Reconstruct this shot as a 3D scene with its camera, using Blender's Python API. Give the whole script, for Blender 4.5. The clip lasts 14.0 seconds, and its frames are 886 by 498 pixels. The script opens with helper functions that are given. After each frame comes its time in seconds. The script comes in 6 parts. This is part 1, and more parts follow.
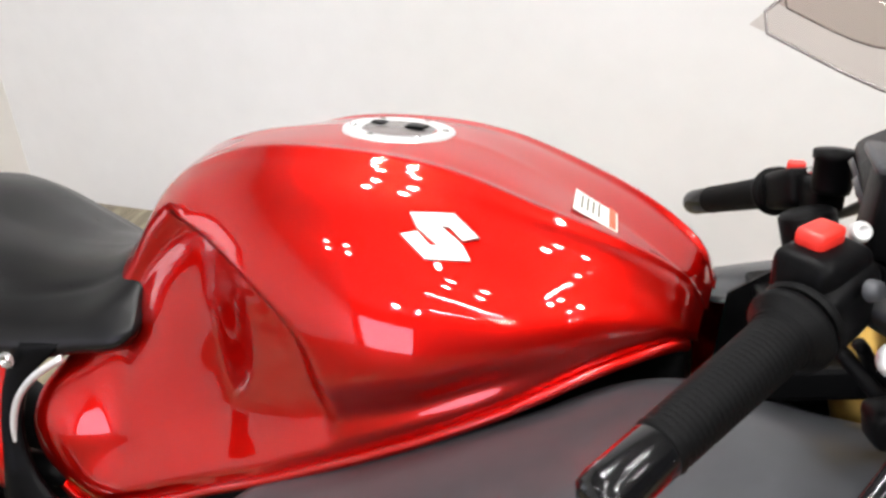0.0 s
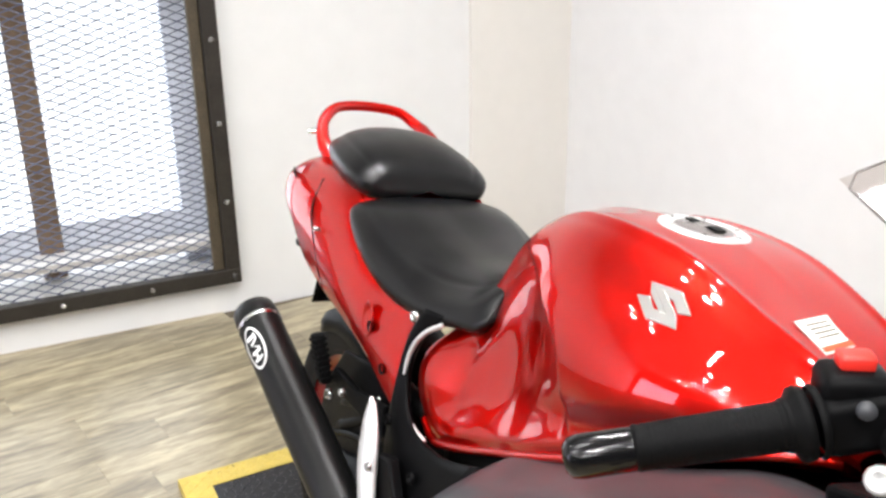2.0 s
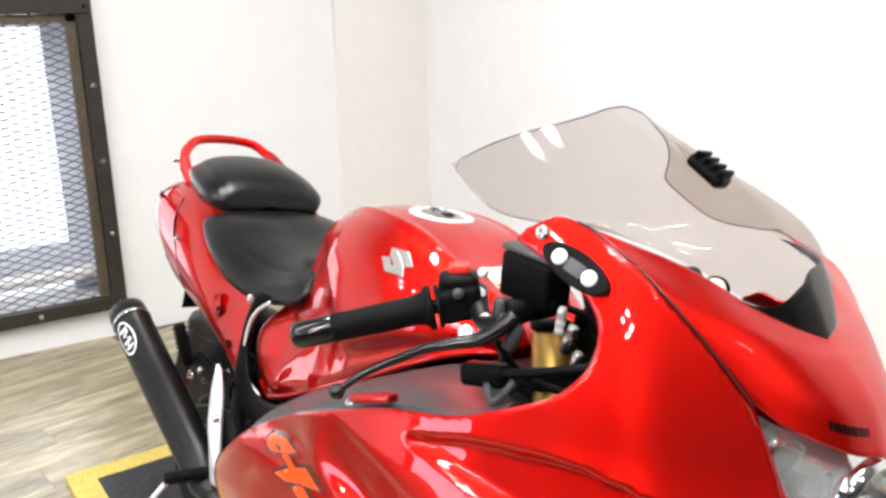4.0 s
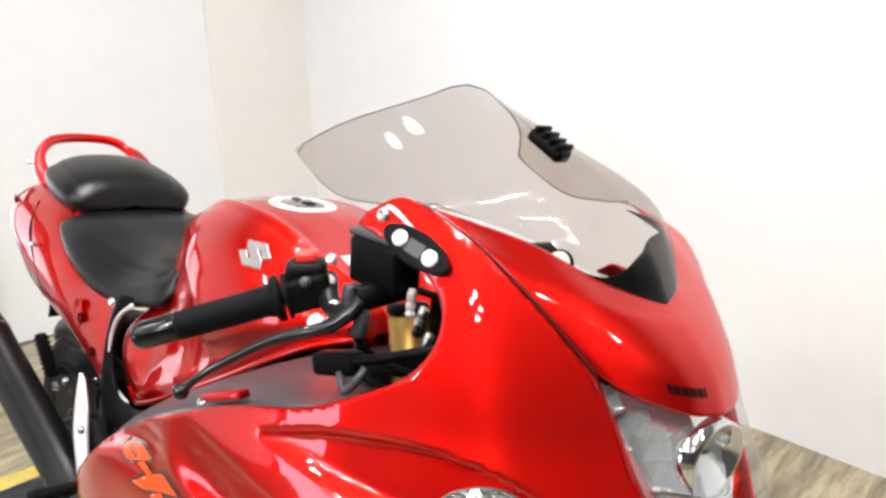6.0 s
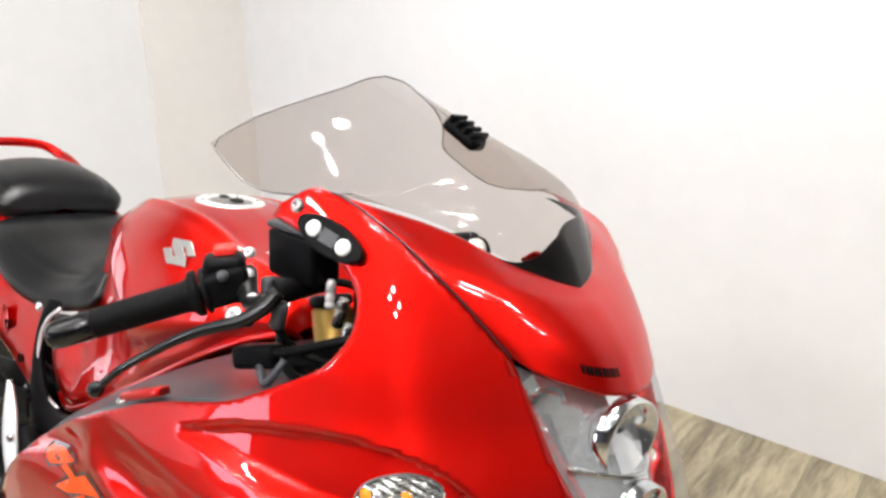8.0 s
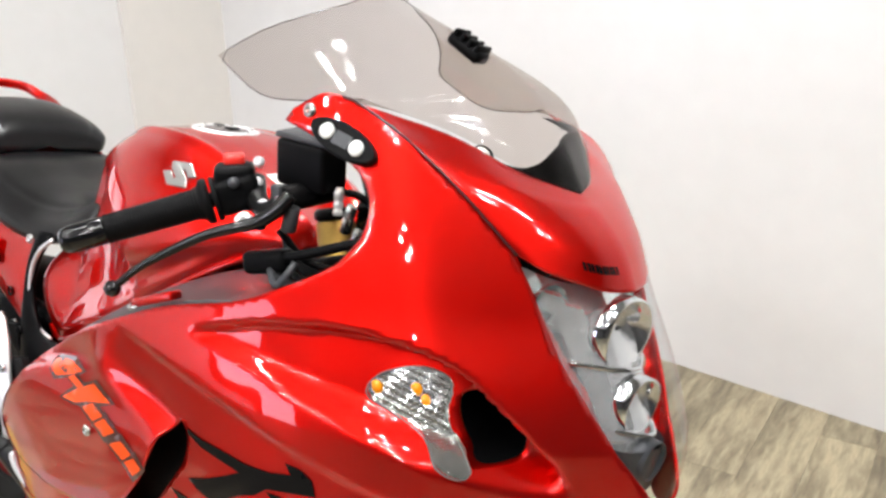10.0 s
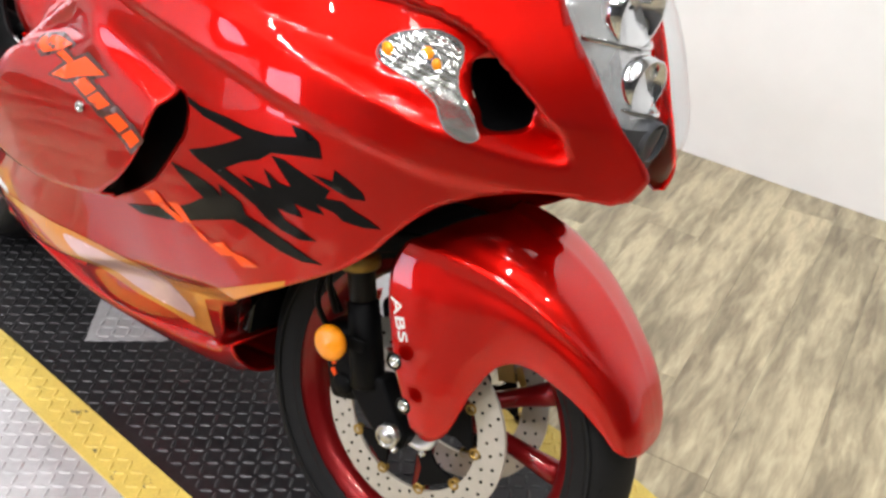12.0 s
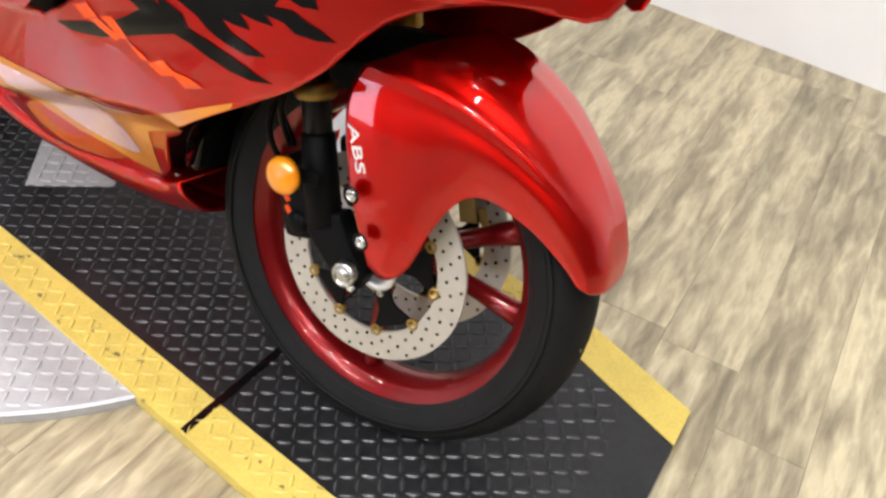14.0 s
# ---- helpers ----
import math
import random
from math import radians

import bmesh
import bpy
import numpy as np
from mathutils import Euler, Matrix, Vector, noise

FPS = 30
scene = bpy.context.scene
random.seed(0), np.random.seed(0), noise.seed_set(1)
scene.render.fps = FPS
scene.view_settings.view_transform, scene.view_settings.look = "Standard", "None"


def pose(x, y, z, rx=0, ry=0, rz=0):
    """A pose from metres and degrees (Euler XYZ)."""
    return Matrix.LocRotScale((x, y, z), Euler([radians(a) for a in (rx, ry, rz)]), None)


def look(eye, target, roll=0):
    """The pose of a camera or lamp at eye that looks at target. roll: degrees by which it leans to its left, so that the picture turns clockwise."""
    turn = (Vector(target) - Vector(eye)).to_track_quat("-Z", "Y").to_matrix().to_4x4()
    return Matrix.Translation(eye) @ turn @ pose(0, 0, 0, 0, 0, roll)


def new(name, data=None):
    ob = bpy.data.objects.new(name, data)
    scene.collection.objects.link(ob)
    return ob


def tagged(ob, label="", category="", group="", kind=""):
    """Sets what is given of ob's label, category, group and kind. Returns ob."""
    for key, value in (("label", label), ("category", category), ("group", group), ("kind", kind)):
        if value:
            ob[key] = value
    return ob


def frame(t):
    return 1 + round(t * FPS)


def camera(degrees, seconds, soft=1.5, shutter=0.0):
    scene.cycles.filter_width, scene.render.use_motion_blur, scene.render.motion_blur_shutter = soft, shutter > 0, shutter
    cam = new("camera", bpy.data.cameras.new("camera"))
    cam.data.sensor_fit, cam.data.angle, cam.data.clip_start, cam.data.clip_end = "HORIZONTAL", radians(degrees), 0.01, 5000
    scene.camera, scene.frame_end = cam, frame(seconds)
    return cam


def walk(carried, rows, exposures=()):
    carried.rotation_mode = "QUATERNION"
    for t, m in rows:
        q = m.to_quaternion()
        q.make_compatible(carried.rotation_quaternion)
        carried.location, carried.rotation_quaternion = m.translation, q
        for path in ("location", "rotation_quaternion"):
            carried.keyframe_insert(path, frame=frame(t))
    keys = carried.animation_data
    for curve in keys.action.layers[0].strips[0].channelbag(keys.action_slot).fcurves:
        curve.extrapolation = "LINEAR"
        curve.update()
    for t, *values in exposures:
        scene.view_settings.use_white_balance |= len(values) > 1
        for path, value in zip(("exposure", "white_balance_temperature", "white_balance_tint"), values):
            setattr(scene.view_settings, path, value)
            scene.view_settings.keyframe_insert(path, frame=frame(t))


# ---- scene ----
cam = camera(55.3, 14.0, soft=2.8)
PATH = [
    (0, (-0.258, -0.562, 1.328), (-0.988, 1.057, 0.407), -4.0),
    (0.5, (-0.243, -0.56, 1.318), (-1.25, 0.942, 0.464), -2.7),
    (1, (-0.203, -0.634, 1.332), (-1.433, 0.741, 0.561), 1.9),
    (1.5, (-0.054, -0.627, 1.366), (-1.625, 0.418, 0.701), -0.8),
    (2, (0.121, -0.573, 1.364), (-1.565, 0.286, 0.717), -0.9),
    (2.5, (0.299, -0.654, 1.372), (-1.378, 0.287, 0.823), -1.0),
    (3, (0.467, -0.748, 1.379), (-1.156, 0.261, 0.788), 0.8),
    (3.5, (0.54, -0.696, 1.393), (-1.093, 0.317, 0.838), 1.0),
    (4, (0.581, -0.623, 1.398), (-1.02, 0.438, 0.841), -0.8),
    (4.2, (0.584, -0.605, 1.394), (-1.005, 0.474, 0.836), -1.5),
    (6.5, (0.619, -0.556, 1.381), (-0.806, 0.717, 0.79), -2.0),
    (7, (0.63, -0.548, 1.378), (-0.771, 0.748, 0.781), -2.4),
    (7.5, (0.64, -0.54, 1.378), (-0.749, 0.769, 0.782), -2.4),
    (7.7, (0.643, -0.536, 1.375), (-0.745, 0.78, 0.791), -2.4),
    (9.8, (0.648, -0.561, 1.332), (-0.727, 0.751, 0.711), -3.2),
    (10, (0.652, -0.611, 1.311), (-0.665, 0.746, 0.661), -1.6),
    (10.5, (0.663, -0.674, 1.278), (-0.590, 0.693, 0.526), -1.0),
    (11, (0.659, -0.688, 1.243), (-0.550, 0.661, 0.395), 0.3),
    (11.5, (0.654, -0.687, 1.206), (-0.517, 0.623, 0.252), 0.9),
    (12, (0.655, -0.693, 1.169), (-0.462, 0.589, 0.115), 2.4),
    (12.5, (0.671, -0.698, 1.135), (-0.375, 0.566, -0.010), 3.5),
    (13, (0.670, -0.701, 1.104), (-0.314, 0.525, -0.132), 5.1),
    (13.5, (0.661, -0.702, 1.080), (-0.279, 0.502, -0.210), 5.6),
    (14, (0.645, -0.677, 1.092), (-0.275, 0.543, -0.198), 5.6),
]
walk(cam, [(t, look(eye, target, roll)) for t, eye, target, roll in PATH], [(0.0, -0.20), (1.0, -0.12), (2.5, 0.0), (4.0, 0.03), (7.5, -0.10), (10.5, -0.20), (12.0, -0.06), (14.0, 0.04)])

# ---- world, sun, lamps, exposure ----
world = bpy.data.worlds.new("world")
scene.world = world
world.use_nodes = True
wn = world.node_tree
sky = wn.nodes.new("ShaderNodeTexSky")
sky.sky_type, sky.sun_disc, sky.sun_elevation, sky.sun_rotation = "NISHITA", False, radians(35), radians(100)
wn.links.new(sky.outputs[0], wn.nodes["Background"].inputs[0])
wn.nodes["Background"].inputs[1].default_value = 0.12


def lamp(name, m, sx, sy, power, colour=(1, 1, 1)):
    d = bpy.data.lights.new(name, "AREA")
    d.shape, d.size, d.size_y, d.energy, d.color = "RECTANGLE", sx, sy, power, colour
    ob = new(name, d)
    ob.matrix_world = m
    return ob


CEIL = 3.3
# ceiling fixtures: small round spots in clusters and two tubes; daylight through the grilled window and a glazed door
CLUSTERS = [(-2.0, -1.9, 3), (-0.3, -2.3, 5), (1.3, -1.6, 14), (-1.2, 0.3, 17), (0.6, 0.2, 7), (2.2, -0.4, 5), (-1.4, -4.6, 18), (0.7, -4.3, 22), (2.7, -3.0, 14)]
SPOTS = [(x + dx, y + dy, power) for x, y, power in CLUSTERS for dx, dy in ((-0.22, -0.12), (0.20, -0.16), (-0.16, 0.20), (0.24, 0.18))]
for lx, ly, power in SPOTS:
    d = bpy.data.lights.new("spot_panel", "AREA")
    d.shape, d.size, d.energy, d.color = "DISK", 0.10, power, (0.99, 0.985, 0.985)
    ob = new("spot_panel", d)
    ob.matrix_world = pose(lx, ly, CEIL - 0.062)
TUBES = [(-0.6, -1.2, 0), (0.9, -1.0, 0), (-0.3, -3.0, 90), (-0.3, -3.9, 90)]
for lx, ly, turn in TUBES:
    lamp("tube_light", pose(lx, ly, CEIL - 0.075, 0, 0, 90 + turn), 1.1, 0.08, 20, (0.99, 0.985, 0.98))
lamp("window_daylight", pose(-3.6, -0.55, 0.85, 0, -90, 0), 1.2, 1.3, 12, (0.86, 0.92, 1.0))


# ---- materials ----
def mat(name, colour, rough=0.5, metal=0.0, coat=0.0, coat_rough=0.03, noise_scale=0, vary=0.0, bump=0.0, bump_scale=200, spec=0.5, random=0.0, rough_vary=0.0):
    """Principled surface; colour and roughness vary at two scales, with fine relief."""
    m = bpy.data.materials.new(name)
    m.use_nodes = True
    nt = m.node_tree
    b = nt.nodes["Principled BSDF"]
    b.inputs["Base Color"].default_value = (*colour, 1)
    b.inputs["Roughness"].default_value = rough
    b.inputs["Metallic"].default_value = metal
    b.inputs["Coat Weight"].default_value = coat
    b.inputs["Coat Roughness"].default_value = coat_rough
    b.inputs["Specular IOR Level"].default_value = spec
    b.inputs["Coat IOR"].default_value = 1.38
    tc = nt.nodes.new("ShaderNodeTexCoord")
    if vary or rough_vary:
        n1 = nt.nodes.new("ShaderNodeTexNoise")
        n1.inputs["Scale"].default_value, n1.inputs["Detail"].default_value = noise_scale, 6
        nt.links.new(tc.outputs["Object"], n1.inputs["Vector"])
        n2 = nt.nodes.new("ShaderNodeTexNoise")
        n2.inputs["Scale"].default_value, n2.inputs["Detail"].default_value = noise_scale * 9, 4
        nt.links.new(tc.outputs["Object"], n2.inputs["Vector"])
        mix = nt.nodes.new("ShaderNodeMath")
        mix.operation = "ADD"
        nt.links.new(n1.outputs["Fac"], mix.inputs[0])
        nt.links.new(n2.outputs["Fac"], mix.inputs[1])
        if vary:
            mr = nt.nodes.new("ShaderNodeMapRange")
            mr.inputs["From Min"].default_value, mr.inputs["From Max"].default_value = 0.6, 1.4
            mr.inputs["To Min"].default_value, mr.inputs["To Max"].default_value = 1 - vary, 1 + vary
            nt.links.new(mix.outputs[0], mr.inputs["Value"])
            hsv = nt.nodes.new("ShaderNodeHueSaturation")
            hsv.inputs["Color"].default_value = (*colour, 1)
            nt.links.new(mr.outputs[0], hsv.inputs["Value"])
            nt.links.new(hsv.outputs[0], b.inputs["Base Color"])
        if rough_vary:
            mr = nt.nodes.new("ShaderNodeMapRange")
            mr.inputs["From Min"].default_value, mr.inputs["From Max"].default_value = 0.6, 1.4
            mr.inputs["To Min"].default_value, mr.inputs["To Max"].default_value = rough - rough_vary, rough + rough_vary
            nt.links.new(mix.outputs[0], mr.inputs["Value"])
            nt.links.new(mr.outputs[0], b.inputs["Roughness"])
    if bump:
        n3 = nt.nodes.new("ShaderNodeTexNoise")
        n3.inputs["Scale"].default_value, n3.inputs["Detail"].default_value = bump_scale, 3
        nt.links.new(tc.outputs["Object"], n3.inputs["Vector"])
        bp = nt.nodes.new("ShaderNodeBump")
        bp.inputs["Strength"].default_value, bp.inputs["Distance"].default_value = bump, 0.002
        nt.links.new(n3.outputs["Fac"], bp.inputs["Height"])
        nt.links.new(bp.outputs[0], b.inputs["Normal"])
    return m


def emitter(name, colour, strength):
    m = bpy.data.materials.new(name)
    m.use_nodes = True
    b = m.node_tree.nodes["Principled BSDF"]
    b.inputs["Base Color"].default_value = (0.8, 0.8, 0.8, 1)
    b.inputs["Emission Color"].default_value = (*colour, 1)
    b.inputs["Emission Strength"].default_value = strength
    return m


def glass(name, colour, rough=0.0, ior=1.45, alpha=1.0):
    m = bpy.data.materials.new(name)
    m.use_nodes = True
    b = m.node_tree.nodes["Principled BSDF"]
    b.inputs["Base Color"].default_value = (*colour, 1)
    b.inputs["Transmission Weight"].default_value = 1.0
    b.inputs["Roughness"].default_value, b.inputs["IOR"].default_value = rough, ior
    return m


def tinted(name, colour, gloss=0.08):
    """Thin clear plastic: tinted see-through with a gloss that grows towards the edge."""
    m = bpy.data.materials.new(name)
    m.use_nodes = True
    nt = m.node_tree
    nt.nodes.remove(nt.nodes["Principled BSDF"])
    tr, gl, mx, fr, pw, ad = (nt.nodes.new("ShaderNode" + k) for k in ("BsdfTransparent", "BsdfGlossy", "MixShader", "LayerWeight", "Math", "Math"))
    tr.inputs[0].default_value = (*colour, 1)
    gl.inputs["Roughness"].default_value = 0.03
    pw.operation, ad.operation = "POWER", "MULTIPLY_ADD"
    pw.inputs[1].default_value, ad.inputs[1].default_value, ad.inputs[2].default_value = 4.0, 0.55, 0.03
    nt.links.new(fr.outputs["Facing"], pw.inputs[0])
    nt.links.new(pw.outputs[0], ad.inputs[0])
    nt.links.new(ad.outputs[0], mx.inputs[0])
    nt.links.new(tr.outputs[0], mx.inputs[1])
    nt.links.new(gl.outputs[0], mx.inputs[2])
    nt.links.new(mx.outputs[0], nt.nodes["Material Output"].inputs[0])
    return m


M_RED = mat("candy_red_paint", (0.62, 0.0060, 0.0035), 0.38, 0.96, 1.0, 0.004, 3, 0.05, 0, 2600, 0.15)
M_RED.node_tree.nodes["Principled BSDF"].inputs["Specular Tint"].default_value = (0.85, 0.02, 0.012, 1)
M_RED.node_tree.nodes["Principled BSDF"].inputs["Coat IOR"].default_value = 1.5
M_REDDARK = mat("deep_red_wheel_paint", (0.17, 0.004, 0.005), 0.30, 0.5, 0.8, 0.03, 5, 0.08, 0, 0, 0.2)
M_VINYL = mat("black_vinyl", (0.003, 0.003, 0.0034), 0.31, 0, 0, 0, 30, 0.1, 0.08, 900, 0.34, 0, 0.04)
M_PLASTIC = mat("black_plastic", (0.003, 0.003, 0.0033), 0.42, 0, 0, 0, 12, 0.2, 0.10, 700, 0.07, 0, 0.08)
M_GREYPANEL = mat("dark_grey_satin_panel", (0.045, 0.047, 0.052), 0.40, 0.1, 0.25, 0.12, 6, 0.12, 0.05, 900, 0.35)
M_RUBBER = mat("tyre_rubber", (0.009, 0.009, 0.0092), 0.58, 0, 0, 0, 40, 0.25, 0.2, 500, 0.12)
M_GRIP = mat("grip_rubber", (0.0035, 0.0035, 0.0037), 0.55, 0, 0, 0, 40, 0.2, 0.3, 600, 0.08)
M_STEEL = mat("brushed_steel", (0.55, 0.55, 0.54), 0.25, 1.0, 0, 0, 60, 0.1, 0, 0, 0.5, 0, 0.08)
M_DISC = mat("brake_disc_steel", (0.46, 0.43, 0.37), 0.50, 0.6, 0, 0, 60, 0.1)
M_ALU = mat("cast_aluminium", (0.72, 0.72, 0.72), 0.36, 0.55, 0, 0, 30, 0.1, 0.1, 500)
M_CHROME = mat("chrome", (0.8, 0.8, 0.8), 0.08, 1.0)
M_GOLD = mat("gold_anodised_tube", (0.33, 0.21, 0.055), 0.38, 0.9, 0, 0, 20, 0.08)
M_MUFFLER = mat("black_coated_muffler", (0.005, 0.005, 0.005), 0.36, 0.15, 0, 0, 30, 0.15, 0.08, 700, 0.3, 0, 0.06)
M_WHITE = mat("white_print", (0.75, 0.75, 0.73), 0.4)
M_SILVER = mat("silver_emblem", (0.55, 0.54, 0.52), 0.28, 0.85)
M_ORANGE = mat("orange_red_print", (0.80, 0.075, 0.008), 0.30, 0, 0.4, 0.03, 20, 0.08, 0, 0, 0.1)
M_BLACKPRINT = mat("black_print", (0.003, 0.003, 0.0033), 0.10, 0, 0, 0.03, 20, 0.1, 0, 0, 0.2)
M_AMBERCORE = mat("amber_core", (0.78, 0.25, 0.004), 0.15, 0, 0.8, 0.02, 90, 0.2, 0.2, 900)
M_REDBTN = mat("red_switch", (0.75, 0.03, 0.02), 0.4)
M_SCREEN = tinted("smoked_screen", (0.76, 0.71, 0.68))
M_RIM = mat("smoky_rim", (0.16, 0.14, 0.135), 0.25)
M_LENS = tinted("clear_lens", (0.93, 0.94, 0.95))
M_WALL = mat("off_white_wall_paint", (0.75, 0.75, 0.745), 0.75, 0, 0, 0, 1.2, 0.03, 0.08, 120)
M_WALLTAN = mat("cream_wall_paint", (0.74, 0.715, 0.675), 0.75, 0, 0, 0, 1.2, 0.03, 0.08, 120)
# grey rather than white: less bounce and milky reflection from the unseen ceiling
M_CEIL = mat("toned_down_grey", (0.42, 0.42, 0.42), 0.9, 0, 0, 0, 2, 0.03)
# shows in the plank joints; kept dark to cut bounce where no boards lie
M_FLOORBASE = mat("dark_floor_base", (0.11, 0.09, 0.06), 0.8)
M_FRAME = mat("dark_steel_frame", (0.035, 0.03, 0.025), 0.5, 0.4, 0, 0, 20, 0.3)
M_BRONZE = mat("brown_timber_frame", (0.17, 0.11, 0.065), 0.6, 0, 0, 0, 8, 0.3)
M_LINER = mat("rusty_steel_liner", (0.075, 0.058, 0.036), 0.6, 0.2, 0, 0, 14, 0.5)
M_GREYPAINT = mat("pale_window_paint", (0.66, 0.69, 0.76), 0.6, 0, 0, 0, 8, 0.15)
M_MESH = mat("expanded_steel_mesh", (0.07, 0.08, 0.12), 0.5, 0.3)
M_YELLOW = mat("yellow_floor_paint", (0.56, 0.42, 0.09), 0.55, 0, 0, 0, 25, 0.18, 0.2, 300)
M_GLOSSBLACK = mat("gloss_black_metal", (0.004, 0.004, 0.0045), 0.16, 0, 0, 0, 30, 0.1, 0, 0, 0.45)
M_GOLDBAND = mat("gold_orange_band", (0.60, 0.20, 0.012), 0.36, 0.0, 0.8, 0.03, 6, 0.08)
M_PALEPINK = mat("pale_silver_pink", (0.66, 0.42, 0.42), 0.36, 0.0, 0.8, 0.03, 6, 0.08)
def worn(m, colour, wear, scale=38, low=0.66, high=0.70):
    """Chips of another colour through a painted surface."""
    nt = m.node_tree
    b = nt.nodes["Principled BSDF"]
    tc, n, mr, mx = (nt.nodes.new("ShaderNode" + k) for k in ("TexCoord", "TexNoise", "MapRange", "Mix"))
    n.inputs["Scale"].default_value, n.inputs["Detail"].default_value, n.inputs["Roughness"].default_value = scale, 5, 0.6
    mr.inputs["From Min"].default_value, mr.inputs["From Max"].default_value = low, high
    mr.inputs["To Max"].default_value = wear
    mx.data_type = "RGBA"
    mx.inputs[7].default_value = (*colour, 1)
    nt.links.new(tc.outputs["Object"], n.inputs["Vector"])
    nt.links.new(n.outputs["Fac"], mr.inputs["Value"])
    nt.links.new(mr.outputs[0], mx.inputs["Factor"])
    nt.links.new(b.inputs["Base Color"].links[0].from_socket, mx.inputs[6])
    nt.links.new(mx.outputs[2], b.inputs["Base Color"])


worn(M_YELLOW, (0.03, 0.027, 0.02), 0.85)
M_BLACKTREAD = mat("worn_black_treads", (0.045, 0.045, 0.049), 0.36, 0.6, 0, 0, 14, 0.35, 0.1, 400, 0.5, 0, 0.1)
M_BLACKPLATE = mat("black_tread_plate", (0.024, 0.024, 0.026), 0.38, 0.55, 0, 0, 9, 0.35, 0.1, 400, 0.5, 0, 0.1)
M_ALUPLATE = mat("bare_tread_plate", (0.40, 0.40, 0.41), 0.50, 0.35, 0, 0, 9, 0.15, 0.1, 400, 0.5, 0, 0.1)
M_LABEL = mat("white_label", (0.8, 0.78, 0.72), 0.5)
M_GLOW = emitter("daylight_backdrop", (0.90, 0.94, 1.0), 1.15)
M_DOORGLOW = emitter("daylight_outside_door", (0.78, 0.76, 1.0), 7.0)
# near-black tone for the unseen walls, so the glossy paint reflects a dark room
M_SHADE = mat("reflection_darkening_wall", (0.05, 0.05, 0.052), 0.8, 0, 0, 0, 1.2, 0.05)
M_BRIGHT = mat("bright_silvered_plastic", (0.90, 0.90, 0.88), 0.20, 0.25, 0, 0, 40, 0.12)
M_FACET = mat("chromed_facets", (0.95, 0.95, 0.94), 0.10, 0.75, 0, 0, 40, 0.08)
M_SIGNAL = mat("silvered_signal_reflector", (0.42, 0.41, 0.38), 0.16, 0.85, 0, 0, 120, 0.3)
M_TUBE = emitter("lamp_diffuser", (1.0, 0.97, 0.92), 14.0)


# ---- mesh helpers ----
from mathutils.geometry import delaunay_2d_cdt

SLIM = 0.0


def part(name, bm, material, parent=None, label="", smooth=True, thick=0.0, bevel=0.0):
    me = bpy.data.meshes.new(name)
    if SLIM:
        for v in bm.verts:
            y = v.co.y
            k = SLIM * float(smoothstep((0.06 - v.co.x) / 0.22))
            if y > 0:
                v.co.y = y = y + 0.024 * min(1, y / 0.1) * float(smoothstep((v.co.z - 0.70) / 0.22) * smoothstep((v.co.x + 0.08) / 0.10))
            v.co.y = y - math.copysign(k * v.co.z * min(1, abs(y) / 0.1), y) - k * v.co.z
    bmesh.ops.recalc_face_normals(bm, faces=bm.faces)
    bm.to_mesh(me)
    bm.free()
    if smooth:
        me.shade_smooth()
    me.materials.append(material)
    ob = new(name, me)
    ob.parent = parent
    if label:
        ob["label"] = label
    if thick:
        md = ob.modifiers.new("thickness", "SOLIDIFY")
        md.thickness, md.offset = thick, -1
    if bevel:
        md = ob.modifiers.new("edge", "BEVEL")
        md.width, md.segments, md.limit_method = bevel, 2, "ANGLE"
    return ob


def catmull(pts, n, closed=False):
    """n points spread along a smooth curve through pts."""
    p = np.array(pts, float)
    k = len(p)
    out = []
    for s in (np.arange(n) / n * k if closed else np.linspace(0, k - 1, n)):
        i = min(int(s), k - 1 if closed else k - 2)
        u = s - i
        g = (lambda j: p[j % k]) if closed else (lambda j: p[j] if 0 <= j < k else (2 * p[0] - p[1] if j < 0 else 2 * p[-1] - p[-2]))
        a, b, c, d = g(i - 1), g(i), g(i + 1), g(i + 2)
        out.append(0.5 * (2 * b + (c - a) * u + (2 * a - 5 * b + 4 * c - d) * u * u + (3 * b - a - 3 * c + d) * u ** 3))
    return np.array(out)


def grid(points, close_u=False, close_v=False, bm=None, cap=False):
    """A quad sheet from an array of points [u][v]."""
    bm = bm or bmesh.new()
    P = np.array(points)
    nu, nv = P.shape[:2]
    vs = [[bm.verts.new(P[i, j]) for j in range(nv)] for i in range(nu)]
    for i in range(nu if close_u else nu - 1):
        for j in range(nv if close_v else nv - 1):
            q = [vs[i][j], vs[(i + 1) % nu][j], vs[(i + 1) % nu][(j + 1) % nv], vs[i][(j + 1) % nv]]
            try:
                bm.faces.new(q)
            except ValueError:
                pass
    if cap:
        bm.faces.new(vs[0])
        bm.faces.new(vs[-1])
    return bm


def loft(rows, nu, nv, close_v=False):
    """A smooth sheet through rows of control points."""
    a = np.array([catmull(r, nv, close_v) for r in rows])
    return np.array([catmull(a[:, j], nu) for j in range(a.shape[1])]).transpose(1, 0, 2)


def mirror(P):
    return np.array(P) * np.array([1, -1, 1])


def both(P):
    """A half section sheet [u][v] that starts on the middle plane, joined with its mirror image."""
    P = np.array(P)
    return np.concatenate([mirror(P[:, ::-1]), P[:, 1:]], axis=1)


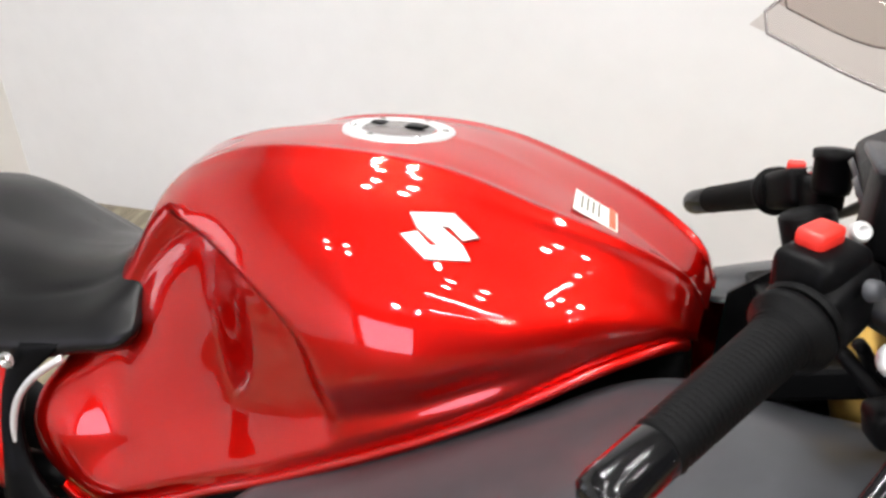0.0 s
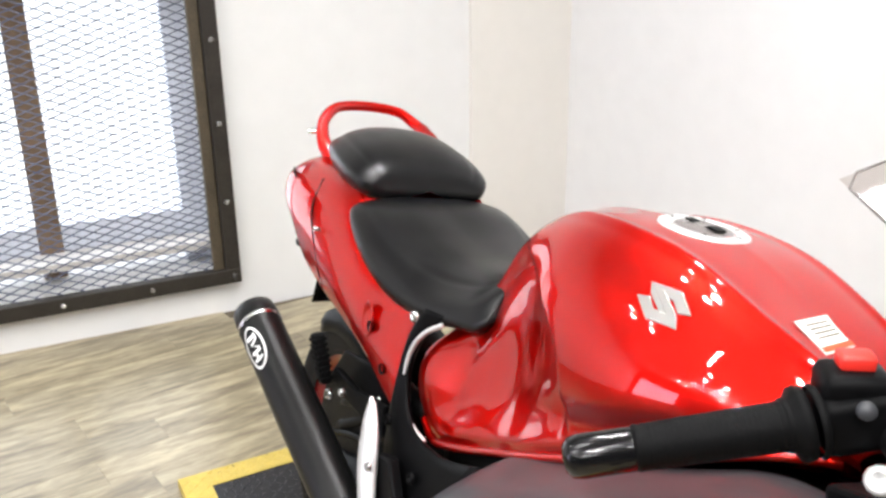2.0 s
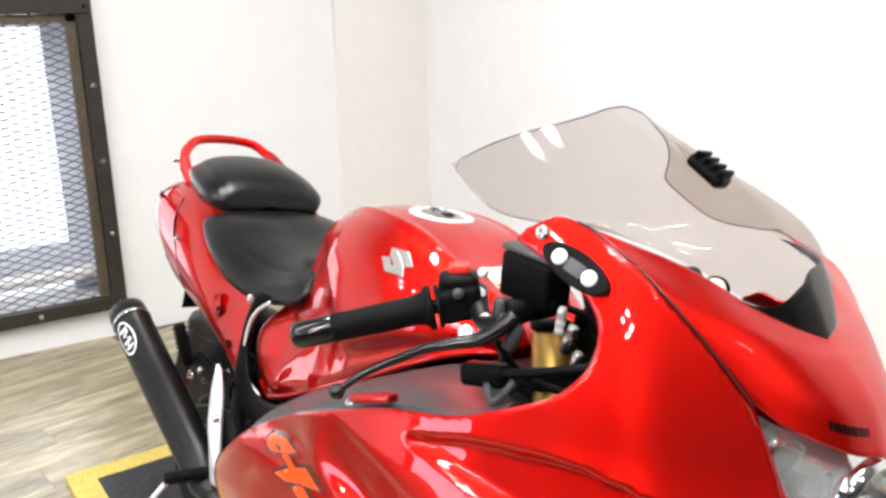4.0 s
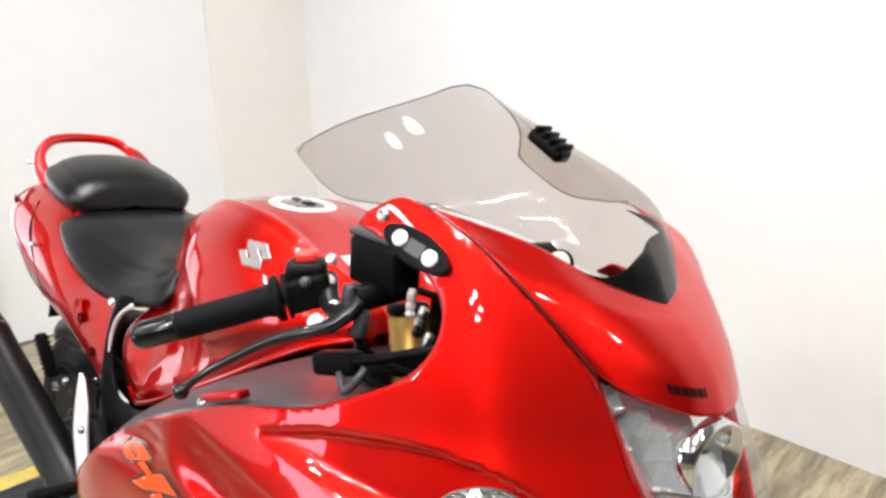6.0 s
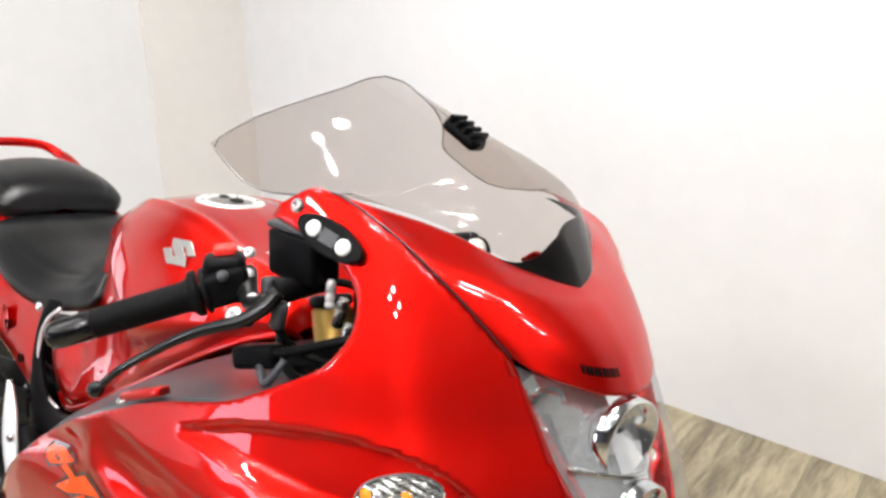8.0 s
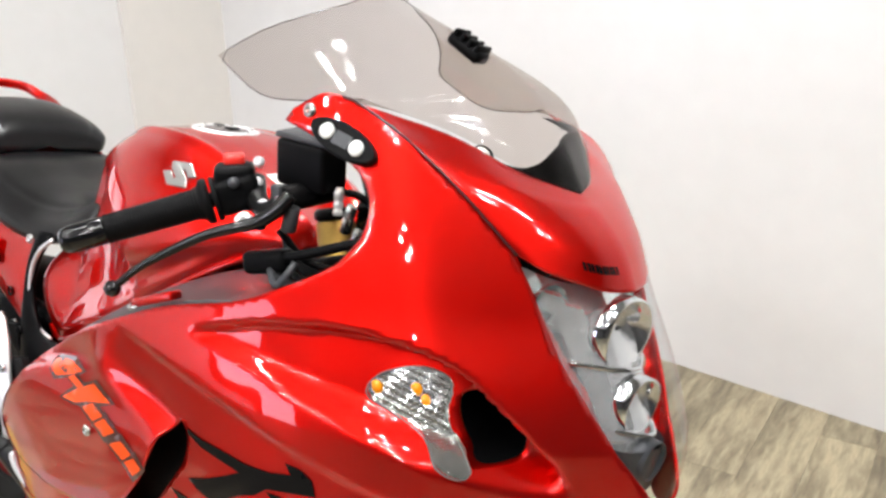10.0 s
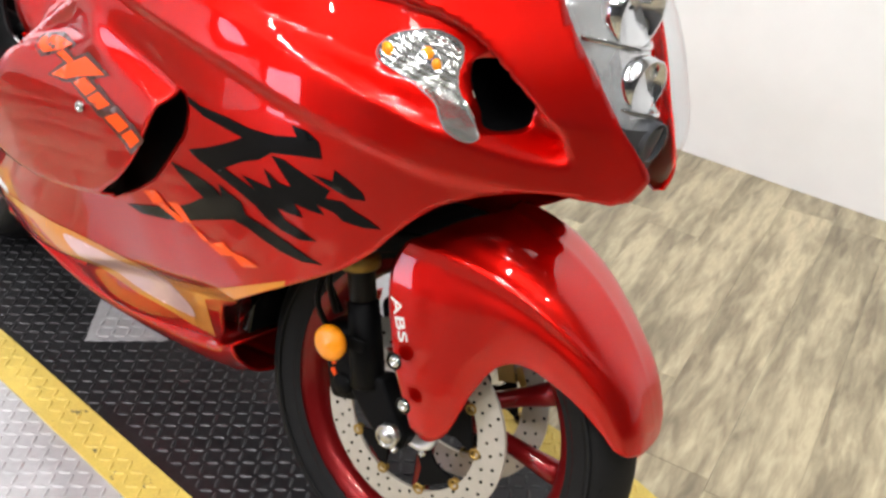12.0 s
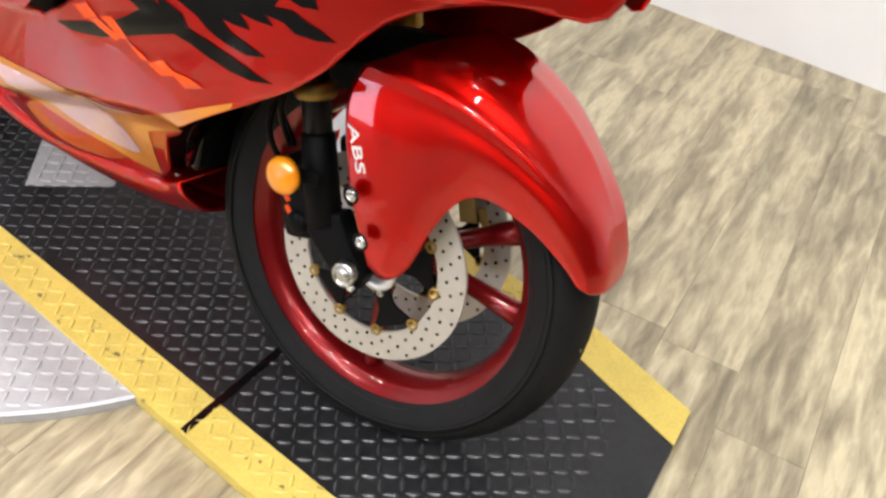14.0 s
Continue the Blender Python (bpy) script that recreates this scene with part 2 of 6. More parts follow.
def tube(pts, radius, segs=14, n=0, squash=1.0, bm=None, closed=False):
    """A round bar along pts. radius: a number or one for each point."""
    p = np.array(pts, float)
    r = np.array(radius if hasattr(radius, "__len__") else [radius] * len(p), float)
    if n:
        q = catmull(np.c_[p, r], n, closed)
        p, r = q[:, :3], q[:, 3]
    t = np.gradient(p, axis=0)
    if closed:
        t = np.roll(p, -1, 0) - np.roll(p, 1, 0)
    t /= np.linalg.norm(t, axis=1)[:, None]
    up = np.array([0, 0, 1.0]) if abs(t[0][2]) < 0.9 else np.array([1.0, 0, 0])
    rings = []
    for c, d, w in zip(p, t, r):
        a = np.cross(d, up)
        a /= np.linalg.norm(a)
        b = np.cross(a, d)
        up = b
        rings.append([c + w * (math.cos(x) * a + squash * math.sin(x) * b) for x in np.linspace(0, 2 * math.pi, segs, False)])
    return grid(rings, closed, True, bm, not closed)


def lathe(profile, m=None, segs=32, bm=None, arc=None):
    """A turned body: profile of (radius, height) round its own z, placed by m."""
    m = m or Matrix()
    arc = arc or (0, 2 * math.pi)
    full = abs(arc[1] - arc[0] - 2 * math.pi) < 1e-6
    rows = [[m @ Vector((r * math.cos(a), r * math.sin(a), h)) for a in np.linspace(*arc, segs, not full)] for r, h in profile]
    return grid(rows, False, full, bm)


def box(sx, sy, sz, m=None, bevel=0.0, segs=2, bm=None):
    bm = bm or bmesh.new()
    r = bmesh.ops.create_cube(bm, size=1.0, matrix=(m or Matrix()) @ Matrix.Diagonal((sx, sy, sz, 1)))
    if bevel:
        es = list({e for v in r["verts"] for e in v.link_edges})
        bmesh.ops.bevel(bm, geom=es, offset=bevel, segments=segs, affect="EDGES", profile=0.5)
    return bm


def aim(p, q):
    """A pose at p whose z axis points to q."""
    p, q = Vector(p), Vector(q)
    return Matrix.Translation(p) @ (q - p).to_track_quat("Z", "Y").to_matrix().to_4x4()


def rod(p, q, r0, r1=None, segs=20, bm=None):
    r1 = r0 if r1 is None else r1
    d = (Vector(q) - Vector(p)).length
    e = min(r0, r1) * 0.15
    return lathe([(0, 0), (r0 - e, 0), (r0, e), (r1, d - e), (r1 - e, d), (0, d)], aim(p, q), segs, bm)


def bolt(p, axis, r=0.009, h=0.006, bm=None):
    """A button head with a hexagon socket."""
    q = Vector(p) + Vector(axis)
    return lathe([(r, 0), (r, h * 0.5), (r * 0.8, h), (r * 0.45, h), (r * 0.42, h * 0.4), (0, h * 0.35)], aim(p, q), 12, bm)


def prism(poly, depth, m=None, bm=None, bevel=0.0):
    """A flat outline (x, y) with depth along its z."""
    bm = bm or bmesh.new()
    m = m or Matrix()
    top = [bm.verts.new(m @ Vector((x, y, depth))) for x, y in poly]
    low = [bm.verts.new(m @ Vector((x, y, 0))) for x, y in poly]
    bm.faces.new(top)
    bm.faces.new(low[::-1])
    k = len(poly)
    for i in range(k):
        bm.faces.new((low[i], low[(i + 1) % k], top[(i + 1) % k], top[i]))
    return bm


def smoothstep(x):
    x = np.clip(x, 0, 1)
    return x * x * (3 - 2 * x)


def inside(poly, q):
    """How far the points q lie inside a closed outline (minus: outside), with the nearest outline points."""
    a = np.array(poly, float)
    b = np.roll(a, -1, 0)
    d = b - a
    best = np.full(len(q), 9.0)
    near = np.zeros_like(q)
    odd = np.zeros(len(q), bool)
    for p0, p1, v in zip(a, b, d):
        u = np.clip(((q - p0) @ v) / (v @ v + 1e-12), 0, 1)
        c = p0 + u[:, None] * v
        w = np.linalg.norm(q - c, axis=1)
        m = w < best
        best[m], near[m] = w[m], c[m]
        hit = ((p0[1] > q[:, 1]) != (p1[1] > q[:, 1])) & (q[:, 0] < (p1[0] - p0[0]) * (q[:, 1] - p0[1]) / (p1[1] - p0[1] + 1e-12) + p0[0])
        odd ^= hit
    return np.where(odd, best, -best), near


def smooth_chain(chains, step=0.006):
    """One closed outline from open runs, each run smoothed, with its corners kept."""
    out = []
    for c in chains:
        c = np.array(c, float)
        n = max(2, int(np.linalg.norm(np.diff(c, axis=0), axis=1).sum() / step))
        out += [tuple(p) for p in (catmull(c, n) if len(c) > 2 else np.linspace(c[0], c[-1], n))]
    return out


def sheet(poly, height, step=0.008, holes=(), out=0.0):
    """A fine sheet over an outline in (x, z), whose y is height(x, z). The outline's own points are its border."""
    a = np.array(poly)
    loops = [a] + [np.array(h) for h in holes]
    xs = np.arange(a[:, 0].min(), a[:, 0].max(), step)
    zs = np.arange(a[:, 1].min(), a[:, 1].max(), step)
    X, Z = np.meshgrid(xs, zs, indexing="ij")
    X = X + (np.arange(len(zs)) % 2)[None, :] * step * 0.5
    q = np.c_[X.ravel(), Z.ravel()]
    keep = np.ones(len(q), bool)
    for k, l in enumerate(loops):
        d = inside(l, q)[0]
        keep &= (d if k == 0 else -d) > step * 0.45
    pts, edges = [], []
    for l in loops:
        dense = []
        for p0, p1 in zip(l, np.roll(l, -1, 0)):
            n = max(1, int(round(np.linalg.norm(p1 - p0) / step)))
            dense += [p0 + (p1 - p0) * t / n for t in range(n)]
        b = len(pts)
        pts += [Vector(p) for p in dense]
        edges += [(b + t, b + (t + 1) % len(dense)) for t in range(len(dense))]
    pts += [Vector(p) for p in q[keep]]
    vs, _, fs, *_ = delaunay_2d_cdt(pts, edges, [], 0, 1e-5)
    P = np.array([tuple(v) for v in vs])
    F = [f for f in fs if len(f) == 3]
    c = np.array([P[list(f)].mean(axis=0) for f in F])
    ok = inside(loops[0], c)[0] > 0
    for l in loops[1:]:
        ok &= inside(l, c)[0] < 0
    y = height(P[:, 0], P[:, 1]) + out
    bm = bmesh.new()
    bv = [bm.verts.new((p[0], yy, p[1])) for p, yy in zip(P, y)]
    for f, k in zip(F, ok):
        if k:
            bm.faces.new([bv[v] for v in f])
    for v in [v for v in bm.verts if not v.link_faces]:
        bm.verts.remove(v)
    return bm


def flip(bm):
    """The same mesh on the other side of the middle plane."""
    c = bm.copy()
    for v in c.verts:
        v.co.y = -v.co.y
    return c


def empty(name):
    ob = new(name)
    ob.empty_display_size = 0.1
    return ob


# ---- the room ----
WX, WY, FZ = -3.27, 1.836, -0.04


def slab(name, x0, x1, y0, y1, z0, z1, material, label="", kind="structure", bevel=0.0):
    bm = box(x1 - x0, y1 - y0, z1 - z0, pose((x0 + x1) / 2, (y0 + y1) / 2, (z0 + z1) / 2), bevel)
    return tagged(part(name, bm, material, None, "", False), label, "", "", kind)


floor = slab("floor", WX - 0.3, 5.0, -6.6, WY + 0.3, FZ - 0.12, FZ - 0.004, M_FLOORBASE, "weathered oak-look plank floor with dark joints")
wall_back = slab("wall_back", WX, 5.0, WY, WY + 0.2, FZ - 0.05, CEIL, M_WALL, "plain off-white painted wall")
# unseen closing walls, coloured near-black to darken reflections and cut bounce
slab("wall_far", 5.0, 5.2, -6.6, WY + 0.2, FZ - 0.05, CEIL, M_SHADE, "unseen near-black wall that keeps reflections dark")
slab("wall_front", WX, -3.1, -6.6, -6.4, FZ - 0.05, CEIL, M_SHADE, "unseen near-black wall that keeps reflections dark")
slab("wall_front", -1.5, 5.0, -6.6, -6.4, FZ - 0.05, CEIL, M_SHADE, "unseen near-black wall that keeps reflections dark")
slab("wall_front", -3.1, -1.5, -6.6, -6.4, 2.1, CEIL, M_SHADE, "unseen near-black wall that keeps reflections dark")
tagged(slab("door_backdrop", -3.4, -1.2, -6.95, -6.92, -0.5, 2.6, M_DOORGLOW, "bright daylight outside the glazed door"), category="sky")
slab("ceiling", WX - 0.3, 5.2, -6.6, WY + 0.2, CEIL, CEIL + 0.15, M_CEIL, "unseen grey ceiling, toned down to cut bounce")
# window wall, with the opening cut through it
OY0, OY1, OZ0, OZ1 = -1.18, 0.12, 0.16, 1.38
for nm, y0, y1, z0, z1 in (("wall_window", OY1, WY + 0.2, FZ - 0.05, CEIL), ("wall_window", -6.6, OY0, FZ - 0.05, CEIL),
                           ("wall_window", OY0, OY1, FZ - 0.05, OZ0), ("wall_window", OY0, OY1, OZ1, CEIL)):
    slab(nm, WX - 0.28, WX, y0, y1, z0, z1, M_WALL, "off-white painted wall with a grilled window")
slab("pilaster", WX, WX + 0.025, 1.30, WY, FZ, CEIL, M_WALLTAN, "cream painted strip in the room corner")
tagged(slab("backdrop", WX - 0.75, WX - 0.72, -3.2, 2.0, -0.6, 3.0, M_GLOW, "bright daylight outside the window"), category="sky")


def window():
    w = tagged(empty("window_1"), "window behind an expanded steel mesh in a dark steel frame", "window", "", "structure")
    w.location = (0, 0, 0)
    x = WX
    f = 0.062
    for nm, y0, y1, z0, z1 in (("frame_bar", OY0 - f, OY1 + f, OZ1, OZ1 + f), ("frame_bar", OY0 - f, OY1 + f, OZ0 - f, OZ0),
                               ("frame_bar", OY1, OY1 + f, OZ0, OZ1), ("frame_bar", OY0 - f, OY0, OZ0, OZ1)):
        part(nm, box(0.05, y1 - y0, z1 - z0, pose(x + 0.025, (y0 + y1) / 2, (z0 + z1) / 2), 0.004), M_FRAME, w, "", False)
    # brown inner liner of the frame
    for y0, y1, z0, z1 in ((OY0, OY1, OZ1 - 0.035, OZ1 - 0.002), (OY1 - 0.045, OY1 - 0.002, OZ0, OZ1), (OY0 + 0.002, OY0 + 0.045, OZ0, OZ1)):
        part("liner", box(0.03, y1 - y0, z1 - z0, pose(x + 0.018, (y0 + y1) / 2, (z0 + z1) / 2), 0.003), M_LINER, w, "worn rusty brown liner", False)
    for k in range(5):
        for y, z in ((OY1 + f / 2, OZ0 - f / 2 + k * (OZ1 - OZ0 + f) / 4), (OY1 + f / 2 - 0.33 * k, OZ0 - f / 2), (OY1 + f / 2 - 0.33 * k, OZ1 + f / 2)):
            part("bolt", bolt((x + 0.05, y, z), (1, 0, 0), 0.011, 0.008), M_STEEL, w)
    # window behind: glazing bar, reveal and sill
    part("window_sill", box(0.24, OY1 - OY0, 0.03, pose(x - 0.14, (OY0 + OY1) / 2, OZ0 + 0.10)), M_WALLTAN, w, "", False)
    part("glazing_bar", box(0.054, 0.09, OZ1 - OZ0 - 0.02, pose(x - 0.196, -0.51, (OZ0 + OZ1) / 2), 0.006), M_BRONZE, w, "brown glazing bar", False)
    for y in (OY0 + 0.055, OY1 - 0.055):
        part("glazing_bar", box(0.05, 0.11, OZ1 - OZ0, pose(x - 0.20, y, (OZ0 + OZ1) / 2), 0.006), M_GREYPAINT, w, "pale painted window frame", False)
    part("glazing_bar", box(0.05, OY1 - OY0 - 0.22, 0.11, pose(x - 0.20, (OY0 + OY1) / 2, OZ0 + 0.17), 0.006), M_GREYPAINT, w, "pale painted window frame", False)
    part("glazing_bar", box(0.05, OY1 - OY0 - 0.22, 0.05, pose(x - 0.20, (OY0 + OY1) / 2, OZ1 - 0.027), 0.006), M_GREYPAINT, w, "pale painted window frame", False)
    # expanded mesh: flat diamonds, strands tilted
    bm = bmesh.new()
    a, b = 0.040, 0.016
    ny, nz = int((OY1 - OY0) / a), int((OZ1 - OZ0) / b)
    for j in range(nz):
        for i in range(ny):
            yc, zc = OY0 + (i + 0.5) * a, OZ0 + (j + 0.5) * b
            if (i + j) % 2:
                continue
            for s in (-1, 1):
                y0, y1 = yc, yc + a
                z0, z1 = zc, zc + s * b
                n = np.array([-(z1 - z0), y1 - y0])
                n = n / np.linalg.norm(n) * 0.0024
                v = [bm.verts.new((x + 0.012 + dx, y + dy, z + dz)) for dx, y, z, dy, dz in ((0, y0, z0, n[0], n[1]), (0, y1, z1, n[0], n[1]), (0.003, y1, z1, -n[0], -n[1]), (0.003, y0, z0, -n[0], -n[1]))]
                bm.faces.new(v)
    tagged(part("wire_mesh", bm, M_MESH, w, "dark expanded steel mesh", False), kind="stuff")
    return w


window()


def ceiling_spot(x, y):
    c = tagged(empty("ceiling_spot"), "small round white ceiling spot", "lamp", "ceiling spots")
    c.location = (x, y, CEIL)
    part("housing", lathe([(0.0, 0.0), (0.10, 0.0), (0.10, -0.045), (0.085, -0.05), (0.08, -0.045), (0, -0.045)], None, 24), M_CEIL, c)
    part("diffuser", lathe([(0.078, -0.046), (0.07, -0.05), (0.0, -0.05)], None, 24), M_TUBE, c)
    return c


def ceiling_tube(x, y, turn):
    c = tagged(empty("ceiling_tube"), "long white ceiling fixture with a bright tube", "lamp", "ceiling tubes")
    c.matrix_world = pose(x, y, CEIL, 0, 0, turn)
    part("housing", box(0.12, 1.2, 0.05, pose(0, 0, -0.025), 0.006), M_CEIL, c)
    part("diffuser", box(0.06, 1.12, 0.012, pose(0, 0, -0.056), 0.004), M_TUBE, c)
    return c


for lx, ly, power in SPOTS:
    ceiling_spot(lx, ly)
for lx, ly, turn in TUBES:
    ceiling_tube(lx, ly, turn)

# ---- the platform that the machine stands on ----
EDGE = [(-2.05, -0.318), (0.525, -0.249), (0.464, 0.136), (0.431, 0.347), (0.21, 0.398), (-2.08, 0.46)]


def inset(poly, d):
    a = np.array(poly)
    out = []
    for i in range(len(a)):
        p, q, r = a[i - 1], a[i], a[(i + 1) % len(a)]
        n1 = np.array([-(q - p)[1], (q - p)[0]]) / np.linalg.norm(q - p)
        n2 = np.array([-(r - q)[1], (r - q)[0]]) / np.linalg.norm(r - q)
        n = n1 + n2
        out.append(q + d * n / (n @ n1))
    return out


platform = tagged(empty("platform"), "black tread-plate platform with worn yellow borders", "platform")
INNER = inset(EDGE, 0.078)
part("deck", prism(INNER, 0.024, pose(0, 0, FZ + 0.002)), M_BLACKPLATE, platform, "black tread plate", False)
for i in (0, 3, 4, 5):
    j = (i + 1) % len(EDGE)
    quad = [EDGE[i], EDGE[j], INNER[j], INNER[i]]
    if i == 3:  # its end follows the platform's end
        quad[3] = tuple(np.array(EDGE[3]) + (np.array(EDGE[2]) - np.array(EDGE[3])) * 0.40)
    part("yellow_border", prism(quad, 0.026, pose(0, 0, FZ + 0.002)), M_YELLOW, platform, "worn yellow painted border", False)
for i in (1, 2):
    j = i + 1
    part("deck_end", prism([EDGE[i], EDGE[j], INNER[j], INNER[i]], 0.024, pose(0, 0, FZ + 0.002)), M_BLACKPLATE, platform, "", False)
DECK = FZ + 0.026


def treads(name, test, x0, x1, y0, y1, z, material, parent, turn=0.0):
    """Raised lozenges in a basket pattern: every other one turned a quarter."""
    bm = bmesh.new()
    a = 0.0235
    for i in range(int((x1 - x0) / a)):
        for j in range(int((y1 - y0) / a)):
            cx, cy = x0 + (i + 0.5) * a, y0 + (j + 0.5) * a
            if not test(cx, cy):
                continue
            ang = radians(turn) + (math.pi / 2 if (i + j) % 2 else 0)
            c, s = math.cos(ang), math.sin(ang)
            vs = []
            for u, v, h in ((-0.0130, 0, 0), (-0.005, -0.0035, 0), (0.005, -0.0035, 0), (0.0130, 0, 0), (0.005, 0.0035, 0), (-0.005, 0.0035, 0), (-0.007, 0, 0.0022), (0.007, 0, 0.0022)):
                vs.append(bm.verts.new((cx + c * u - s * v, cy + s * u + c * v, z + h)))
            for f in ((0, 1, 6), (1, 2, 7, 6), (2, 3, 7), (3, 4, 7), (4, 5, 6, 7), (5, 0, 6)):
                bm.faces.new([vs[k] for k in f])
    return tagged(part(name, bm, material, parent, "", False), kind="stuff")


def in_poly(poly):
    a = np.array(poly)
    return lambda x, y: inside(a, np.array([[x, y]]))[0][0] > 0.012


PATCH = [(-0.892, -0.105), (-0.766, 0.020), (-0.871, 0.162), (-1.050, 0.033)]
inner_test, patch_test = in_poly(INNER), in_poly(PATCH)
treads("deck_treads", lambda x, y: inner_test(x, y) and not patch_test(x, y), -2.0, 0.42, -0.32, 0.46, DECK, M_BLACKTREAD, platform, 38)
part("bare_plate_patch", prism(PATCH, 0.003, pose(0, 0, DECK - 0.001)), M_ALUPLATE, platform, "bare aluminium tread-plate patch", False)
treads("patch_treads", patch_test, -1.1, -0.7, -0.15, 0.2, DECK + 0.002, M_ALUPLATE, platform, 38)
ring_test = in_poly(EDGE)
treads("border_treads", lambda x, y: ring_test(x, y) and inside(np.array(INNER), np.array([[x, y]]))[0][0] < -0.012 and (x < 0.20 or y > 0.36), -2.1, 0.42, -0.36, 0.52, DECK + 0.002, M_YELLOW, platform, 38)
# seam across the deck
part("seam", prism([(-0.148, -0.262), (-0.134, -0.262), (-0.160, -0.02), (-0.193, 0.3), (-0.207, 0.3), (-0.174, -0.02)], 0.0036, pose(0, 0, DECK)), M_BLACKPRINT, platform, "open dark joint", False)

turntable = tagged(empty("turntable"), "round bare tread-plate turntable under the platform", "turntable")
part("top_plate", lathe([(0, FZ + 0.022), (0.775, FZ + 0.022), (0.78, FZ + 0.018), (0.78, FZ + 0.001), (0, FZ + 0.001)], pose(-0.95, 0.09, 0), 128), M_ALUPLATE, turntable, "", False)
edge_out = in_poly(EDGE)
treads("plate_treads", lambda x, y: (x + 0.95) ** 2 + (y - 0.09) ** 2 < 0.765 ** 2 and not edge_out(x, y) and y < 0, -1.8, -0.1, -0.8, 0.0, FZ + 0.022, M_ALUPLATE, turntable, 38)


# ---- floor planks: pieces of the floor, laid in staggered courses ----
def plank_material():
    m = mat("oak_look_plank", (0.42, 0.35, 0.24), 0.33, 0, 0, 0, 2, 0, 0.06, 60, 0.6)
    nt = m.node_tree
    b = nt.nodes["Principled BSDF"]
    tc = nt.nodes.new("ShaderNodeTexCoord")
    info = nt.nodes.new("ShaderNodeObjectInfo")
    geo = nt.nodes.new("ShaderNodeNewGeometry")
    mp = nt.nodes.new("ShaderNodeMapping")
    mp.vector_type = "TEXTURE"
    mp.inputs["Rotation"].default_value = (0, 0, radians(PLANK_TURN))
    mp.inputs["Scale"].default_value = (0.80, 0.15, 1)
    nt.links.new(geo.outputs["Position"], mp.inputs["Vector"])
    off = nt.nodes.new("ShaderNodeVectorMath")
    off.operation = "MULTIPLY_ADD"
    nt.links.new(info.outputs["Random"], off.inputs[0])
    off.inputs[1].default_value = (9, 23, 5)
    nt.links.new(mp.outputs[0], off.inputs[2])
    n1, n2, n3 = (nt.nodes.new("ShaderNodeTexNoise") for _ in range(3))
    for n, sc, det in ((n1, 1.3, 5), (n2, 5.5, 9), (n3, 22, 8)):
        n.inputs["Scale"].default_value, n.inputs["Detail"].default_value = sc, det
        n.inputs["Distortion"].default_value = 0.6
        nt.links.new(off.outputs[0], n.inputs["Vector"])
    r1 = nt.nodes.new("ShaderNodeValToRGB")
    e = r1.color_ramp.elements
    e[0].position, e[0].color = 0.37, (0.150, 0.120, 0.074, 1)
    e[1].position, e[1].color = 0.64, (0.450, 0.385, 0.250, 1)
    for p, c in ((0.45, (0.215, 0.178, 0.112, 1)), (0.53, (0.310, 0.262, 0.168, 1))):
        k = e.new(p)
        k.color = c
    add = nt.nodes.new("ShaderNodeMath")
    add.operation = "MULTIPLY_ADD"
    nt.links.new(n2.outputs["Fac"], add.inputs[0])
    add.inputs[1].default_value = 0.55
    half = nt.nodes.new("ShaderNodeMath")
    half.operation = "MULTIPLY"
    half.inputs[1].default_value = 0.5
    nt.links.new(n1.outputs["Fac"], half.inputs[0])
    nt.links.new(half.outputs[0], add.inputs[2])
    nt.links.new(add.outputs[0], r1.inputs[0])
    mul = nt.nodes.new("ShaderNodeMix")
    mul.data_type, mul.blend_type = "RGBA", "MULTIPLY"
    mul.inputs["Factor"].default_value = 0.38
    r3 = nt.nodes.new("ShaderNodeValToRGB")
    r3.color_ramp.elements[0].position, r3.color_ramp.elements[0].color = 0.35, (0.55, 0.52, 0.5, 1)
    r3.color_ramp.elements[1].position = 0.6
    nt.links.new(n3.outputs["Fac"], r3.inputs[0])
    nt.links.new(r1.outputs[0], mul.inputs[6])
    nt.links.new(r3.outputs[0], mul.inputs[7])
    vor = nt.nodes.new("ShaderNodeTexVoronoi")
    vor.inputs["Scale"].default_value = 2.3
    vor.inputs["Randomness"].default_value = 1.0
    nt.links.new(geo.outputs["Position"], vor.inputs["Vector"])
    kn = nt.nodes.new("ShaderNodeMapRange")
    kn.inputs["From Min"].default_value, kn.inputs["From Max"].default_value = 0.018, 0.050
    kn.inputs["To Min"].default_value, kn.inputs["To Max"].default_value = 0.30, 1.0
    nt.links.new(vor.outputs["Distance"], kn.inputs["Value"])
    knot = nt.nodes.new("ShaderNodeMix")
    knot.data_type, knot.blend_type = "RGBA", "MULTIPLY"
    knot.inputs["Factor"].default_value = 1.0
    nt.links.new(mul.outputs[2], knot.inputs[6])
    nt.links.new(kn.outputs[0], knot.inputs[7])
    hsv = nt.nodes.new("ShaderNodeHueSaturation")
    mr = nt.nodes.new("ShaderNodeMapRange")
    mr.inputs["To Min"].default_value, mr.inputs["To Max"].default_value = 0.88, 1.10
    nt.links.new(info.outputs["Random"], mr.inputs["Value"])
    nt.links.new(mr.outputs[0], hsv.inputs["Value"])
    nt.links.new(knot.outputs[2], hsv.inputs["Color"])
    nt.links.new(hsv.outputs[0], b.inputs["Base Color"])
    return m


PLANK_TURN = 100.0
M_PLANK = plank_material()


# ---- the motorcycle: x ahead from the front axle, y to its left, z up; it leans on its side stand ----
bike = tagged(empty("motorcycle"), "glossy candy-red sport motorcycle with black seats leaning on the platform", "motorcycle")
bike.matrix_world = pose(0, 0, 0, -10, 0, 0)


